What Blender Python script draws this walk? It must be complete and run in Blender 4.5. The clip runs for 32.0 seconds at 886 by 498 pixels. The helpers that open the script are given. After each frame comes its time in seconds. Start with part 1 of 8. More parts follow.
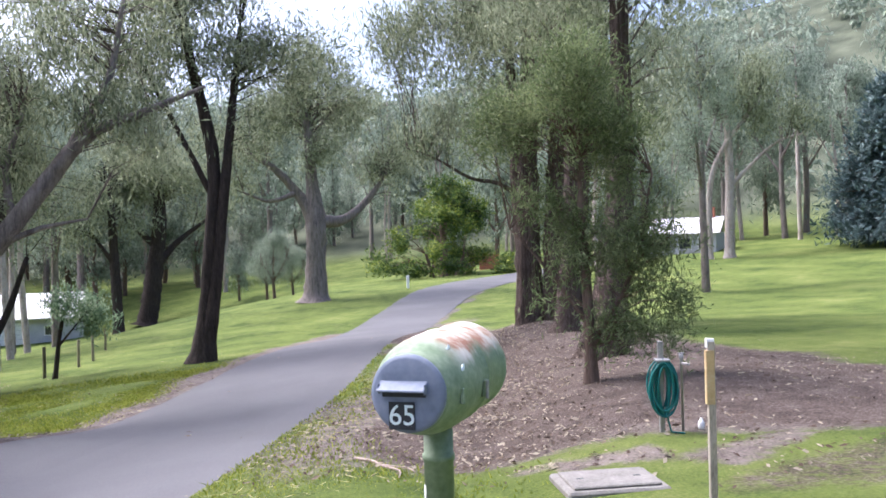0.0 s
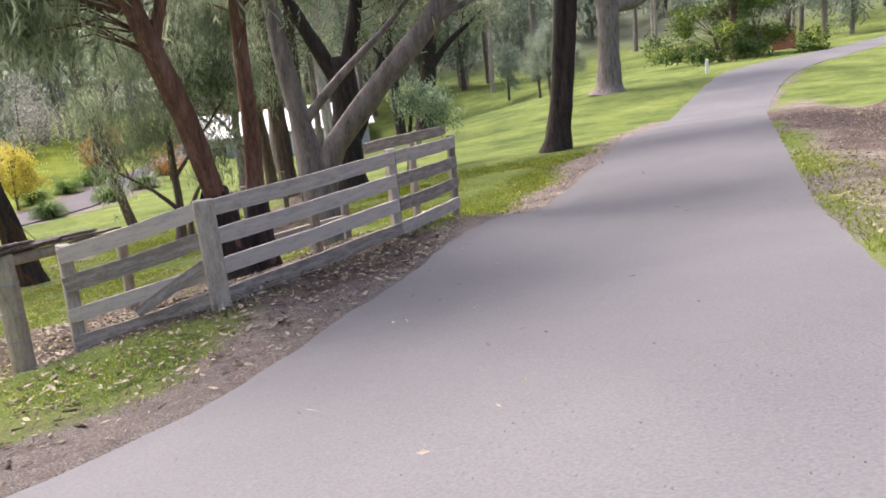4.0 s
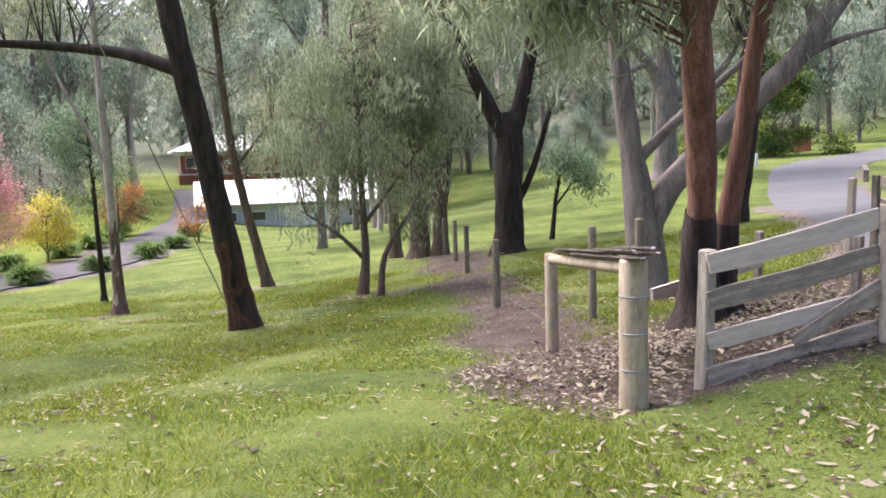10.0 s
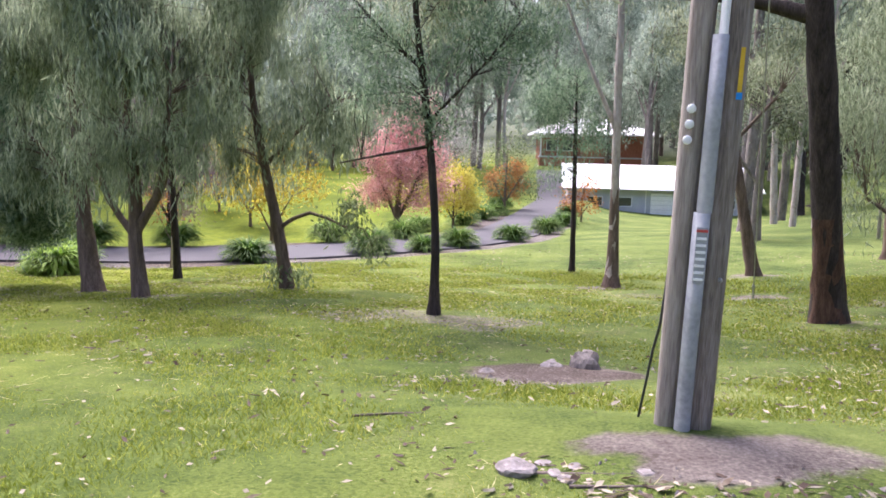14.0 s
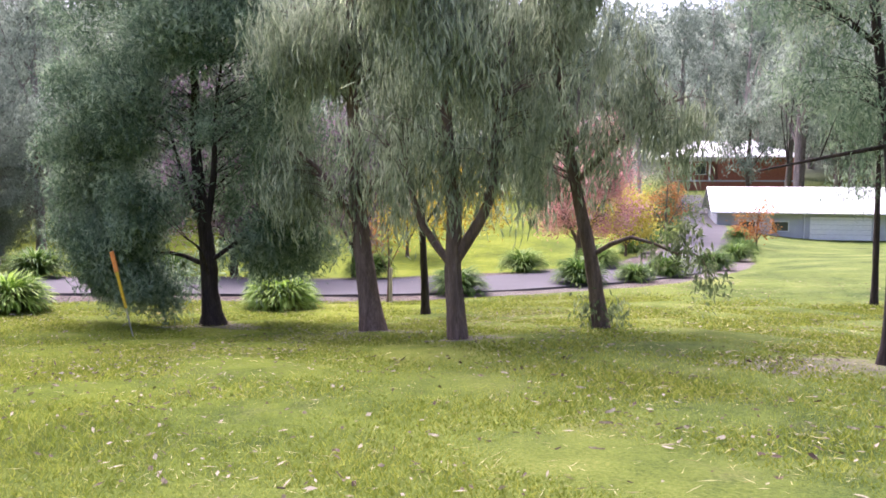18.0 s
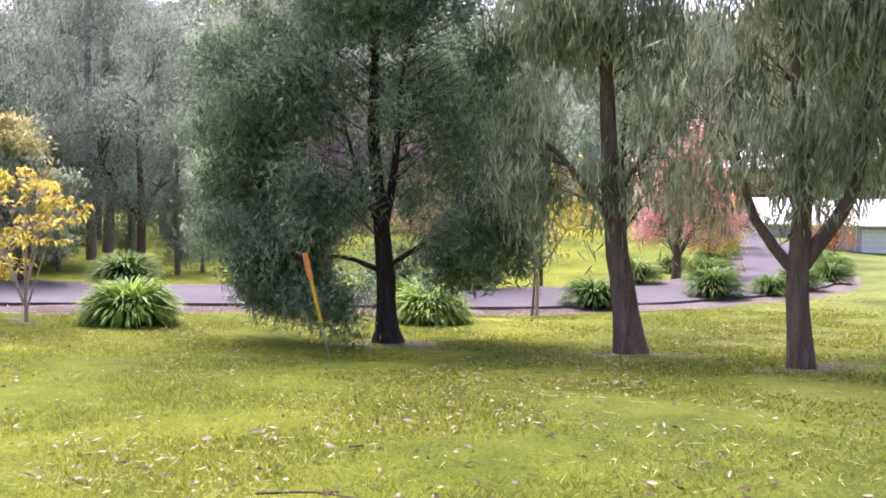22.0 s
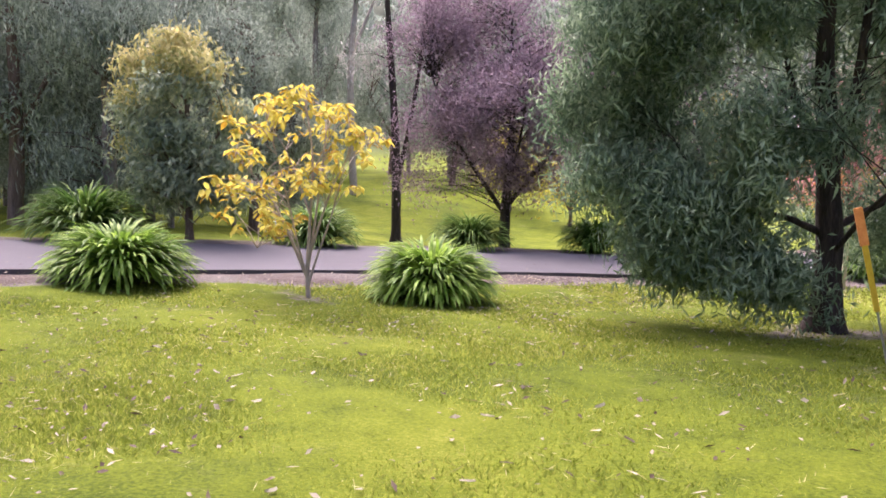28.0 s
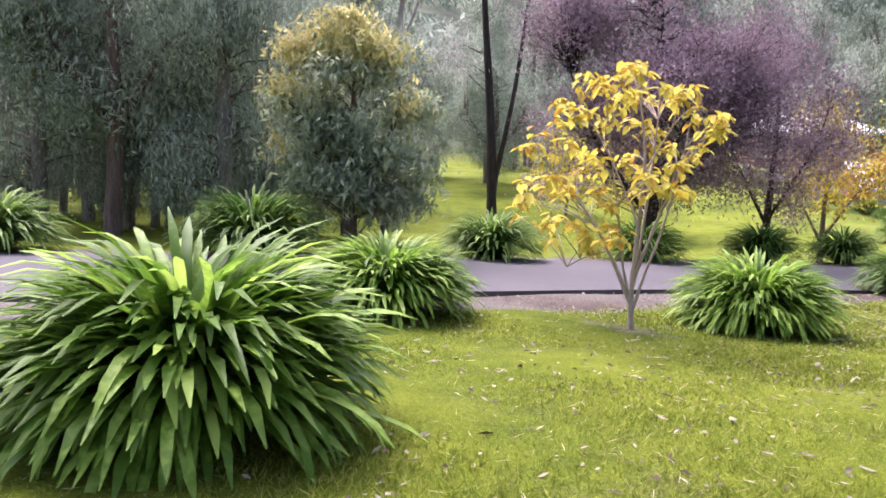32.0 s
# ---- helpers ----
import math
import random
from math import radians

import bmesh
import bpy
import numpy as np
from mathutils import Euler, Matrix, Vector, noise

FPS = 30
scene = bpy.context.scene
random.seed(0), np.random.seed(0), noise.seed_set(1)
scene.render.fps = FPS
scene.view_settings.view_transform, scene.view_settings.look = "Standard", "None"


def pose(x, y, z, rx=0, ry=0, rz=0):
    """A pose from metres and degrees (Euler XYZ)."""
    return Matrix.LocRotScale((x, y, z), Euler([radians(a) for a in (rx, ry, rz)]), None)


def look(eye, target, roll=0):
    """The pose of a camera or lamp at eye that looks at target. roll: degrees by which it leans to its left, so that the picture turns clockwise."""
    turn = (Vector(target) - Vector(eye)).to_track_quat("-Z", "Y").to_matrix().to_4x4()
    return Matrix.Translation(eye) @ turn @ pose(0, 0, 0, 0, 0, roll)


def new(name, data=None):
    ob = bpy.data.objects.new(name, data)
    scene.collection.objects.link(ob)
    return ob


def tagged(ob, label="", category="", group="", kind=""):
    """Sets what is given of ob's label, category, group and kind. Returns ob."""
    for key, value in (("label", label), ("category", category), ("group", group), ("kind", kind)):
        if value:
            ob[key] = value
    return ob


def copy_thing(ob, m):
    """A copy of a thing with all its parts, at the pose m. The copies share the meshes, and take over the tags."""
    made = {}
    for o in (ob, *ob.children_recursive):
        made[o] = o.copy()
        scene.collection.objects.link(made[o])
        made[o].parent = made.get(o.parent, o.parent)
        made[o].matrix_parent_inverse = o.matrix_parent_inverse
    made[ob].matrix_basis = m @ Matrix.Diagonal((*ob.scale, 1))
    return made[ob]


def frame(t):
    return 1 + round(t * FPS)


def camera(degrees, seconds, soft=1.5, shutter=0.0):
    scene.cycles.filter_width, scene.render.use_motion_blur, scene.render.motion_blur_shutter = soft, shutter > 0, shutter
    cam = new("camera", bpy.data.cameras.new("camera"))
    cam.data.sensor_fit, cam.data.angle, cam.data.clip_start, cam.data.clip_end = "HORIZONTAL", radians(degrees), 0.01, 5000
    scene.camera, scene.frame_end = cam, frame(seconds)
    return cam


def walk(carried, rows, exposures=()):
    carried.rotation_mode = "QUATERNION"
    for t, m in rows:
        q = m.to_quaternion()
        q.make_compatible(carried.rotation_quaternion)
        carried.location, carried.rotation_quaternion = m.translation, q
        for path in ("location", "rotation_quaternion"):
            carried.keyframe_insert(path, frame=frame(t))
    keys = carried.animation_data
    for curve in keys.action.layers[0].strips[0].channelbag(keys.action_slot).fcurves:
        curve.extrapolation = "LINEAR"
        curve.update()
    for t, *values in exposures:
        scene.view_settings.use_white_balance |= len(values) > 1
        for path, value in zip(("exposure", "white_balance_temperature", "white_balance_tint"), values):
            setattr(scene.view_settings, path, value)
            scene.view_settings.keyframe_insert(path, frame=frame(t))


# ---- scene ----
cam = camera(58.2, 32.0, soft=1.7)
EXPO = 1.9
PATH = [
    (0, (5.45, -2.607, 2.41), (6.38, -0.837, 2.43), -1.6),
    (0.5, (5.189, -2.311, 2.381), (6.149, -0.557, 2.371), -1.3),
    (1, (4.923, -1.992, 2.341), (5.893, -0.251, 2.173), -3.1),
    (1.5, (4.596, -1.672, 2.284), (5.478, 0.109, 2.055), -3.4),
    (2, (4.312, -1.352, 2.241), (4.992, 0.514, 2.007), -3.6),
    (2.5, (3.935, -1.087, 2.191), (4.614, 0.769, 1.881), -4.4),
    (3, (3.641, -0.813, 2.131), (4.357, 1.021, 1.776), -5.9),
    (3.5, (3.213, -0.596, 2.076), (3.864, 1.239, 1.619), -5.6),
    (4, (2.762, -0.412, 2.039), (3.087, 1.513, 1.605), -5.6),
    (4.5, (2.305, -0.203, 1.993), (2.215, 1.783, 1.775), -1.7),
    (6.5, (0.494, 0.345, 1.81), (0.453, 2.316, 1.468), 1.8),
    (7, (0.006, 0.555, 1.788), (0.008, 2.531, 1.48), 1.7),
    (7.5, (-0.439, 0.807, 1.768), (-0.386, 2.795, 1.561), 1.0),
    (8, (-0.899, 1.064, 1.709), (-0.802, 3.049, 1.479), 0.6),
    (8.5, (-1.39, 1.313, 1.674), (-1.224, 3.287, 1.404), 0.0),
    (9, (-1.862, 1.606, 1.614), (-1.625, 3.57, 1.324), -0.2),
    (9.5, (-2.298, 1.804, 1.602), (-1.939, 3.747, 1.29), -2.2),
    (10, (-2.663, 2.097, 1.56), (-2.206, 4.03, 1.331), -1.8),
    (10.5, (-3.171, 2.325, 1.469), (-2.771, 4.268, 1.216), -0.6),
    (11, (-3.643, 2.581, 1.406), (-3.459, 4.552, 1.123), -0.9),
    (11.5, (-4.164, 2.797, 1.352), (-4.108, 4.772, 1.043), -1.1),
    (12, (-4.699, 2.973, 1.313), (-4.658, 4.943, 0.973), -1.2),
    (12.5, (-5.269, 3.184, 1.244), (-5.313, 5.142, 0.84), -1.9),
    (13, (-5.837, 3.376, 1.215), (-5.908, 5.337, 0.826), -1.0),
    (13.5, (-6.374, 3.63, 1.175), (-6.685, 5.588, 0.913), 0.8),
    (14, (-6.927, 3.766, 1.146), (-7.251, 5.723, 0.893), 1.4),
    (14.5, (-7.48, 3.982, 1.087), (-7.767, 5.945, 0.836), 1.8),
    (16.5, (-9.906, 4.466, 0.948), (-10.252, 6.418, 0.681), 1.6),
    (17, (-10.497, 4.729, 0.88), (-10.97, 6.651, 0.598), 0.9),
    (17.5, (-11.026, 5.005, 0.862), (-11.534, 6.922, 0.604), 0.7),
    (18, (-11.548, 5.321, 0.795), (-12.107, 7.233, 0.613), 0.1),
    (18.5, (-12.151, 5.521, 0.721), (-12.663, 7.446, 0.547), 0.3),
    (19, (-12.772, 5.744, 0.673), (-13.487, 7.602, 0.485), -1.5),
    (19.5, (-13.358, 5.928, 0.621), (-14.087, 7.782, 0.447), -1.4),
    (20, (-13.932, 6.103, 0.595), (-14.687, 7.948, 0.434), -1.3),
    (20.5, (-14.512, 6.262, 0.551), (-15.208, 8.13, 0.389), -1.2),
    (21, (-15.109, 6.434, 0.497), (-15.744, 8.324, 0.334), -1.0),
    (21.5, (-15.745, 6.553, 0.444), (-16.331, 8.457, 0.274), -1.2),
    (22, (-16.335, 6.725, 0.409), (-16.877, 8.644, 0.255), 0.7),
    (22.5, (-16.951, 6.952, 0.373), (-17.523, 8.861, 0.193), -0.8),
    (23, (-17.588, 7.158, 0.36), (-18.199, 9.056, 0.203), 0.3),
    (23.5, (-18.263, 7.377, 0.341), (-19.16, 9.162, 0.24), -0.4),
    (24, (-18.893, 7.563, 0.289), (-19.867, 9.308, 0.215), 1.4),
    (24.5, (-19.459, 7.794, 0.238), (-20.423, 9.544, 0.145), 1.8),
    (25, (-19.988, 7.936, 0.211), (-20.843, 9.741, 0.116), 2.3),
    (25.5, (-20.541, 8.143, 0.213), (-21.336, 9.975, 0.09), 2.4),
    (27.5, (-23.106, 8.793, -0.06), (-23.591, 10.716, -0.32), 0.1),
    (28, (-23.778, 8.909, -0.116), (-24.258, 10.834, -0.369), 1.5),
    (28.5, (-24.396, 9.029, -0.138), (-24.852, 10.96, -0.392), 2.0),
    (29, (-24.976, 9.178, -0.136), (-25.377, 11.124, -0.366), 2.1),
    (29.5, (-25.557, 9.315, -0.149), (-25.889, 11.271, -0.404), -0.4),
    (30, (-26.196, 9.47, -0.179), (-26.557, 11.415, -0.476), -3.0),
    (30.5, (-26.859, 9.603, -0.248), (-27.243, 11.542, -0.553), -3.5),
    (31, (-27.502, 9.774, -0.297), (-28.019, 11.683, -0.595), -1.3),
    (31.5, (-28.06, 9.919, -0.333), (-28.577, 11.829, -0.626), 0.4),
    (32, (-28.545, 10.137, -0.368), (-28.973, 12.077, -0.605), 1.4),
]
walk(cam, [(t, look(eye, target, roll)) for t, eye, target, roll in PATH],
     exposures=[(0, EXPO - 0.22, 5680, 18), (1.2, EXPO - 0.22, 5930, 19), (2, EXPO - 0.08, 6230, 17), (3, EXPO - 0.11, 6330, 18), (4.5, EXPO - 0.15, 6380, 18), (7, EXPO + 0.15, 6330, 20), (8.5, EXPO, 6230, 20), (11, EXPO - 0.08, 5980, 19), (14, EXPO + 0.0, 5830, 23), (17, EXPO + 0.12, 5800, 31), (20, EXPO + 0.16, 6000, 32), (22.8, EXPO + 0.24, 5950, 34), (24.1, EXPO - 1.05, 5850, 33), (25.2, EXPO - 0.92, 5950, 31), (27.3, EXPO + 0.12, 6150, 32), (30.5, EXPO + 0.12, 6150, 29), (32, EXPO + 0.12, 5950, 28)])

# world and sun: bright thin overcast, the sun low behind the trees ahead
SUN_ROT, SUN_EL = radians(-40), radians(58)
world = bpy.data.worlds.new("sky")
scene.world = world
world.use_nodes = True
wn = world.node_tree.nodes
sky = wn.new("ShaderNodeTexSky")
sky.sky_type, sky.sun_disc = "NISHITA", False
sky.sun_elevation, sky.sun_rotation = SUN_EL, SUN_ROT
sky.air_density, sky.dust_density, sky.ozone_density = 0.75, 7.0, 1.0
wn["Background"].inputs["Strength"].default_value = 0.15
world.node_tree.links.new(sky.outputs["Color"], wn["Background"].inputs["Color"])
sun_data = bpy.data.lights.new("sun", "SUN")
sun_data.energy, sun_data.angle, sun_data.color = 1.0, radians(25), (1.0, 0.96, 0.89)
sun = new("sun", sun_data)
sun.matrix_world = look((0, 0, 0), (-math.sin(SUN_ROT) * math.cos(SUN_EL), -math.cos(SUN_ROT) * math.cos(SUN_EL), -math.sin(SUN_EL)))

rng = np.random.default_rng(7)


# ---- materials ----
def surface(name, cols, scale=6.0, rough=0.85, bump=0.3, stretch=(1, 1, 1), fine=8.0, islands=0.0, objects=0.0, thin=0.0, metal=0.0, spec=0.3, dist=0.01):
    """Two-scale procedural surface; cols: two or three colours. islands / objects: how far loose pieces differ. thin: share of light let through."""
    m = bpy.data.materials.new(name)
    m.use_nodes = True
    n, l = m.node_tree.nodes, m.node_tree.links
    b = n["Principled BSDF"]
    tc, mp = n.new("ShaderNodeTexCoord"), n.new("ShaderNodeMapping")
    mp.inputs["Scale"].default_value = stretch
    l.new(tc.outputs["Object"], mp.inputs["Vector"])
    big, small = n.new("ShaderNodeTexNoise"), n.new("ShaderNodeTexNoise")
    big.inputs["Scale"].default_value, big.inputs["Detail"].default_value = scale, 4
    small.inputs["Scale"].default_value, small.inputs["Detail"].default_value = scale * fine, 3
    add = n.new("ShaderNodeMath")
    add.operation = "MULTIPLY_ADD"
    add.inputs[1].default_value = 0.45
    mul = n.new("ShaderNodeMath")
    mul.operation, mul.inputs[1].default_value = "MULTIPLY", 0.55
    for tex in (big, small):
        l.new(mp.outputs["Vector"], tex.inputs["Vector"])
    l.new(big.outputs["Fac"], mul.inputs[0])
    l.new(small.outputs["Fac"], add.inputs[0])
    l.new(mul.outputs[0], add.inputs[2])
    fac = add.outputs[0]
    for amount, node, out in ((islands, "ShaderNodeNewGeometry", "Random Per Island"), (objects, "ShaderNodeObjectInfo", "Random")):
        if amount:
            src, mad = n.new(node), n.new("ShaderNodeMath")
            mad.operation, mad.inputs[1].default_value = "MULTIPLY_ADD", amount
            mixin = n.new("ShaderNodeMath")
            mixin.operation, mixin.inputs[1].default_value = "SUBTRACT", amount / 2
            l.new(src.outputs[out], mad.inputs[0])
            l.new(fac, mad.inputs[2])
            l.new(mad.outputs[0], mixin.inputs[0])
            fac = mixin.outputs[0]
    ramp = n.new("ShaderNodeValToRGB")
    el = ramp.color_ramp.elements
    el[0].position, el[1].position = (0.37, 0.63) if thin else (0.3, 0.7)
    el[0].color, el[1].color = (*cols[0], 1), (*cols[-1], 1)
    if len(cols) == 3:
        el.new(0.5).color = (*cols[1], 1)
    l.new(fac, ramp.inputs["Fac"])
    l.new(ramp.outputs["Color"], b.inputs["Base Color"])
    b.inputs["Roughness"].default_value, b.inputs["Metallic"].default_value = rough, metal
    b.inputs["Specular IOR Level"].default_value = spec
    if bump:
        bp = n.new("ShaderNodeBump")
        bp.inputs["Strength"].default_value, bp.inputs["Distance"].default_value = bump, dist
        l.new(add.outputs[0], bp.inputs["Height"])
        l.new(bp.outputs["Normal"], b.inputs["Normal"])
    if thin:
        tr, mix = n.new("ShaderNodeBsdfTranslucent"), n.new("ShaderNodeMixShader")
        l.new(ramp.outputs["Color"], tr.inputs["Color"])
        mix.inputs["Fac"].default_value = thin
        l.new(b.outputs[0], mix.inputs[1])
        l.new(tr.outputs[0], mix.inputs[2])
        l.new(mix.outputs[0], n["Material Output"].inputs["Surface"])
    return m


BARK_DARK = surface("dark_ironbark", [(0.009, 0.007, 0.006), (0.036, 0.027, 0.023), (0.075, 0.056, 0.046)], 7, 0.95, 0.9, (1.6, 1.6, 0.22), 5, dist=0.04)
BARK_BROWN = surface("brown_bark", [(0.045, 0.03, 0.024), (0.12, 0.085, 0.065), (0.2, 0.15, 0.12)], 7, 0.95, 0.8, (1.6, 1.6, 0.25), 5, dist=0.03)
BARK_RUFOUS = surface("rufous_bark", [(0.045, 0.024, 0.018), (0.145, 0.075, 0.05), (0.25, 0.15, 0.11)], 6, 0.9, 0.9, (1.8, 1.8, 0.22), 5, dist=0.035)
BARK_GREY = surface("grey_bark", [(0.06, 0.05, 0.045), (0.17, 0.145, 0.13), (0.27, 0.235, 0.21)], 5, 0.9, 0.7, (1.5, 1.5, 0.3), 6, dist=0.02)
BARK_PALE = surface("pale_gum_bark", [(0.15, 0.12, 0.1), (0.36, 0.31, 0.27), (0.5, 0.45, 0.4)], 4, 0.8, 0.35, (1.2, 1.2, 0.35), 5, dist=0.01)
BARK_SAPLING = surface("sapling_bark", [(0.19, 0.15, 0.12), (0.34, 0.275, 0.225), (0.46, 0.39, 0.33)], 12, 0.85, 0.3, (3, 3, 0.6))
BARK_FOOT = surface("red_brown_bark", [(0.03, 0.016, 0.011), (0.085, 0.045, 0.03), (0.15, 0.085, 0.06)], 6, 0.95, 0.9, (2.5, 2.5, 0.4), 5, dist=0.05)
BARK_STRINGY = surface("stringy_bark", [(0.024, 0.017, 0.014), (0.095, 0.07, 0.058), (0.21, 0.165, 0.14)], 8, 0.95, 1.0, (3.2, 3.2, 0.1), 5, dist=0.12)
TWIG = surface("twig", [(0.05, 0.04, 0.035), (0.14, 0.11, 0.09)], 9, 0.9, 0.2)
LEAF_GUM = surface("gum_leaves", [(0.11, 0.132, 0.075), (0.24, 0.275, 0.165), (0.4, 0.43, 0.285)], 1.1, 0.5, 0, islands=0.2, thin=0.45, spec=0.18)
LEAF_WATTLE = surface("wattle_leaves", [(0.08, 0.11, 0.045), (0.165, 0.21, 0.09), (0.27, 0.32, 0.155)], 1.2, 0.5, 0, islands=0.2, thin=0.45, spec=0.18)
LEAF_DARK = surface("dark_wattle_leaves", [(0.078, 0.125, 0.074), (0.18, 0.26, 0.155), (0.35, 0.435, 0.28)], 1.1, 0.5, 0, islands=0.2, thin=0.5, spec=0.18)
LEAF_WEEP = surface("weeping_leaves", [(0.135, 0.172, 0.1), (0.27, 0.322, 0.195), (0.45, 0.5, 0.34)], 1.1, 0.5, 0, islands=0.2, thin=0.5, spec=0.18)
LEAF_OLIVE = surface("olive_leaves", [(0.165, 0.22, 0.14), (0.3, 0.355, 0.215), (0.44, 0.475, 0.29)], 0.6, 0.55, 0, islands=0.2, thin=0.45)
LEAF_GOLD = surface("gold_green_leaves", [(0.24, 0.265, 0.09), (0.42, 0.4, 0.15), (0.57, 0.5, 0.22)], 0.8, 0.55, 0, islands=0.2, thin=0.42)
LEAF_YELLOW = surface("yellow_leaves", [(0.34, 0.24, 0.025), (0.52, 0.42, 0.045), (0.6, 0.54, 0.1)], 1.5, 0.55, 0, islands=0.5, objects=0.5, thin=0.45)
LEAF_RED = surface("red_leaves", [(0.45, 0.2, 0.195), (0.63, 0.33, 0.31), (0.75, 0.48, 0.44)], 0.8, 0.6, 0, islands=0.2, thin=0.45)
LEAF_PURPLE = surface("purple_leaves", [(0.13, 0.09, 0.112), (0.24, 0.17, 0.2), (0.38, 0.285, 0.32)], 0.7, 0.6, 0, islands=0.2, thin=0.42)
LEAF_ORANGE = surface("orange_leaves", [(0.24, 0.084, 0.024), (0.48, 0.204, 0.06), (0.6, 0.36, 0.12)], 0.8, 0.6, 0, islands=0.2, thin=0.35)
LEAF_BLUE = surface("blue_conifer", [(0.03, 0.055, 0.056), (0.07, 0.115, 0.112), (0.13, 0.185, 0.175)], 0.5, 0.6, 0, islands=0.2, thin=0.25)
LEAF_CYPRESS = surface("golden_cypress", [(0.0244, 0.0536, 0.0117), (0.0683, 0.127, 0.0195), (0.234, 0.283, 0.039)], 0.3, 0.6, 0, islands=0.2, thin=0.25)
LEAF_GREY = surface("silver_leaves", [(0.21, 0.21, 0.179), (0.378, 0.367, 0.326), (0.525, 0.504, 0.452)], 0.6, 0.6, 0, islands=0.2, thin=0.35)
LEAF_STRAP = surface("strap_leaves", [(0.084, 0.168, 0.0157), (0.174, 0.297, 0.0336), (0.302, 0.437, 0.0784)], 2.2, 0.5, 0.05, islands=0.3, objects=0.35, thin=0.45, spec=0.22)
LEAF_STRAP_FAR = surface("strap_leaves_far", [(0.05, 0.112, 0.017), (0.118, 0.208, 0.034), (0.22, 0.32, 0.072)], 2.2, 0.5, 0, islands=0.35, objects=0.25, thin=0.42, spec=0.2)
LEAF_SAPLING = surface("sapling_leaves", [(0.36, 0.22, 0.025), (0.54, 0.42, 0.05), (0.6, 0.53, 0.1)], 1.5, 0.6, 0, islands=0.3, objects=0.45, thin=0.45, spec=0.15)
GRASS = surface("grass_blades", [(0.128, 0.165, 0.018), (0.19, 0.232, 0.027), (0.27, 0.298, 0.055)], 0.5, 0.6, 0, islands=0.5, thin=0.55, spec=0.15)
STRAW = surface("dry_grass_bits", [(0.2, 0.19, 0.06), (0.33, 0.3, 0.12), (0.46, 0.42, 0.23)], 3, 0.8, 0, islands=0.9, thin=0.3)
OCHRE = surface("faded_ochre_band", [(0.36, 0.25, 0.12), (0.46, 0.33, 0.17), (0.5, 0.4, 0.25)], 9, 0.6, 0.1)
LITTER = surface("fallen_leaves", [(0.065, 0.042, 0.028), (0.165, 0.126, 0.085), (0.3, 0.26, 0.19)], 3, 0.8, 0, islands=1.0, thin=0.1)
BARK_BITS = surface("shed_bark", [(0.055, 0.04, 0.025), (0.135, 0.11, 0.074), (0.26, 0.232, 0.165)], 4, 0.85, 0.2, islands=0.9)
ASPHALT = surface("grey_asphalt", [(0.0704, 0.0704, 0.073), (0.104, 0.103, 0.106), (0.141, 0.138, 0.139)], 0.3, 0.85, 0.4, fine=190, dist=0.004)
ASPHALT_DARK = surface("dark_asphalt", [(0.05, 0.046, 0.05), (0.07, 0.065, 0.07), (0.092, 0.086, 0.09)], 0.4, 0.85, 0.35, fine=160, dist=0.004)
TIMBER = surface("weathered_hardwood", [(0.2, 0.172, 0.142), (0.385, 0.335, 0.285), (0.52, 0.46, 0.395)], 5, 0.9, 0.7, (1.0, 6, 6), 5, objects=0.35, dist=0.008)
TIMBER_UP = surface("weathered_posts", [(0.19, 0.165, 0.135), (0.37, 0.325, 0.27), (0.5, 0.45, 0.38)], 5, 0.9, 0.6, (5, 5, 1.0), 5, objects=0.3, dist=0.006)
POST_OLD = surface("dark_fence_post", [(0.07, 0.06, 0.042), (0.16, 0.14, 0.1), (0.27, 0.24, 0.18)], 5, 0.9, 0.5, (4, 4, 0.8), 5, objects=0.3, dist=0.006)
POLE_WOOD = surface("grey_pole_wood", [(0.07, 0.055, 0.045), (0.2, 0.17, 0.145), (0.33, 0.295, 0.26)], 6, 0.9, 0.8, (4, 4, 0.3), 6, objects=0.3, dist=0.01)
PINE = surface("treated_pine", [(0.2, 0.16, 0.105), (0.36, 0.3, 0.215), (0.48, 0.42, 0.32)], 5, 0.85, 0.4, (3, 3, 0.7), 5, dist=0.005)
CONDUIT = surface("grey_conduit", [(0.2, 0.21, 0.22), (0.29, 0.3, 0.31), (0.36, 0.37, 0.37)], 4, 0.55, 0.1)
DRUM = surface("faded_green_paint", [(0.12, 0.175, 0.095), (0.185, 0.25, 0.145), (0.28, 0.34, 0.23)], 9, 0.5, 0.15, fine=6, spec=0.35)
LID = surface("blue_grey_lid", [(0.12, 0.145, 0.195), (0.165, 0.195, 0.255), (0.215, 0.24, 0.295)], 5, 0.5, 0.12)
BLACK = surface("black_plate", [(0.015, 0.017, 0.02), (0.04, 0.045, 0.05)], 20, 0.5, 0.1)
DIGIT = surface("pale_digits", [(0.55, 0.66, 0.64), (0.72, 0.78, 0.76)], 20, 0.5, 0)
CONCRETE = surface("pit_concrete", [(0.12, 0.113, 0.1), (0.185, 0.175, 0.155), (0.25, 0.238, 0.215)], 6, 0.9, 0.4, fine=9)
HOSE = surface("teal_hose", [(0.006, 0.085, 0.085), (0.012, 0.15, 0.14)], 8, 0.4, 0)
STEEL = surface("galvanised_steel", [(0.25, 0.25, 0.25), (0.42, 0.42, 0.41)], 8, 0.5, 0.1, metal=0.7)
WHITE = surface("white_paint", [(0.66, 0.66, 0.66), (0.82, 0.82, 0.82)], 5, 0.6, 0.05)
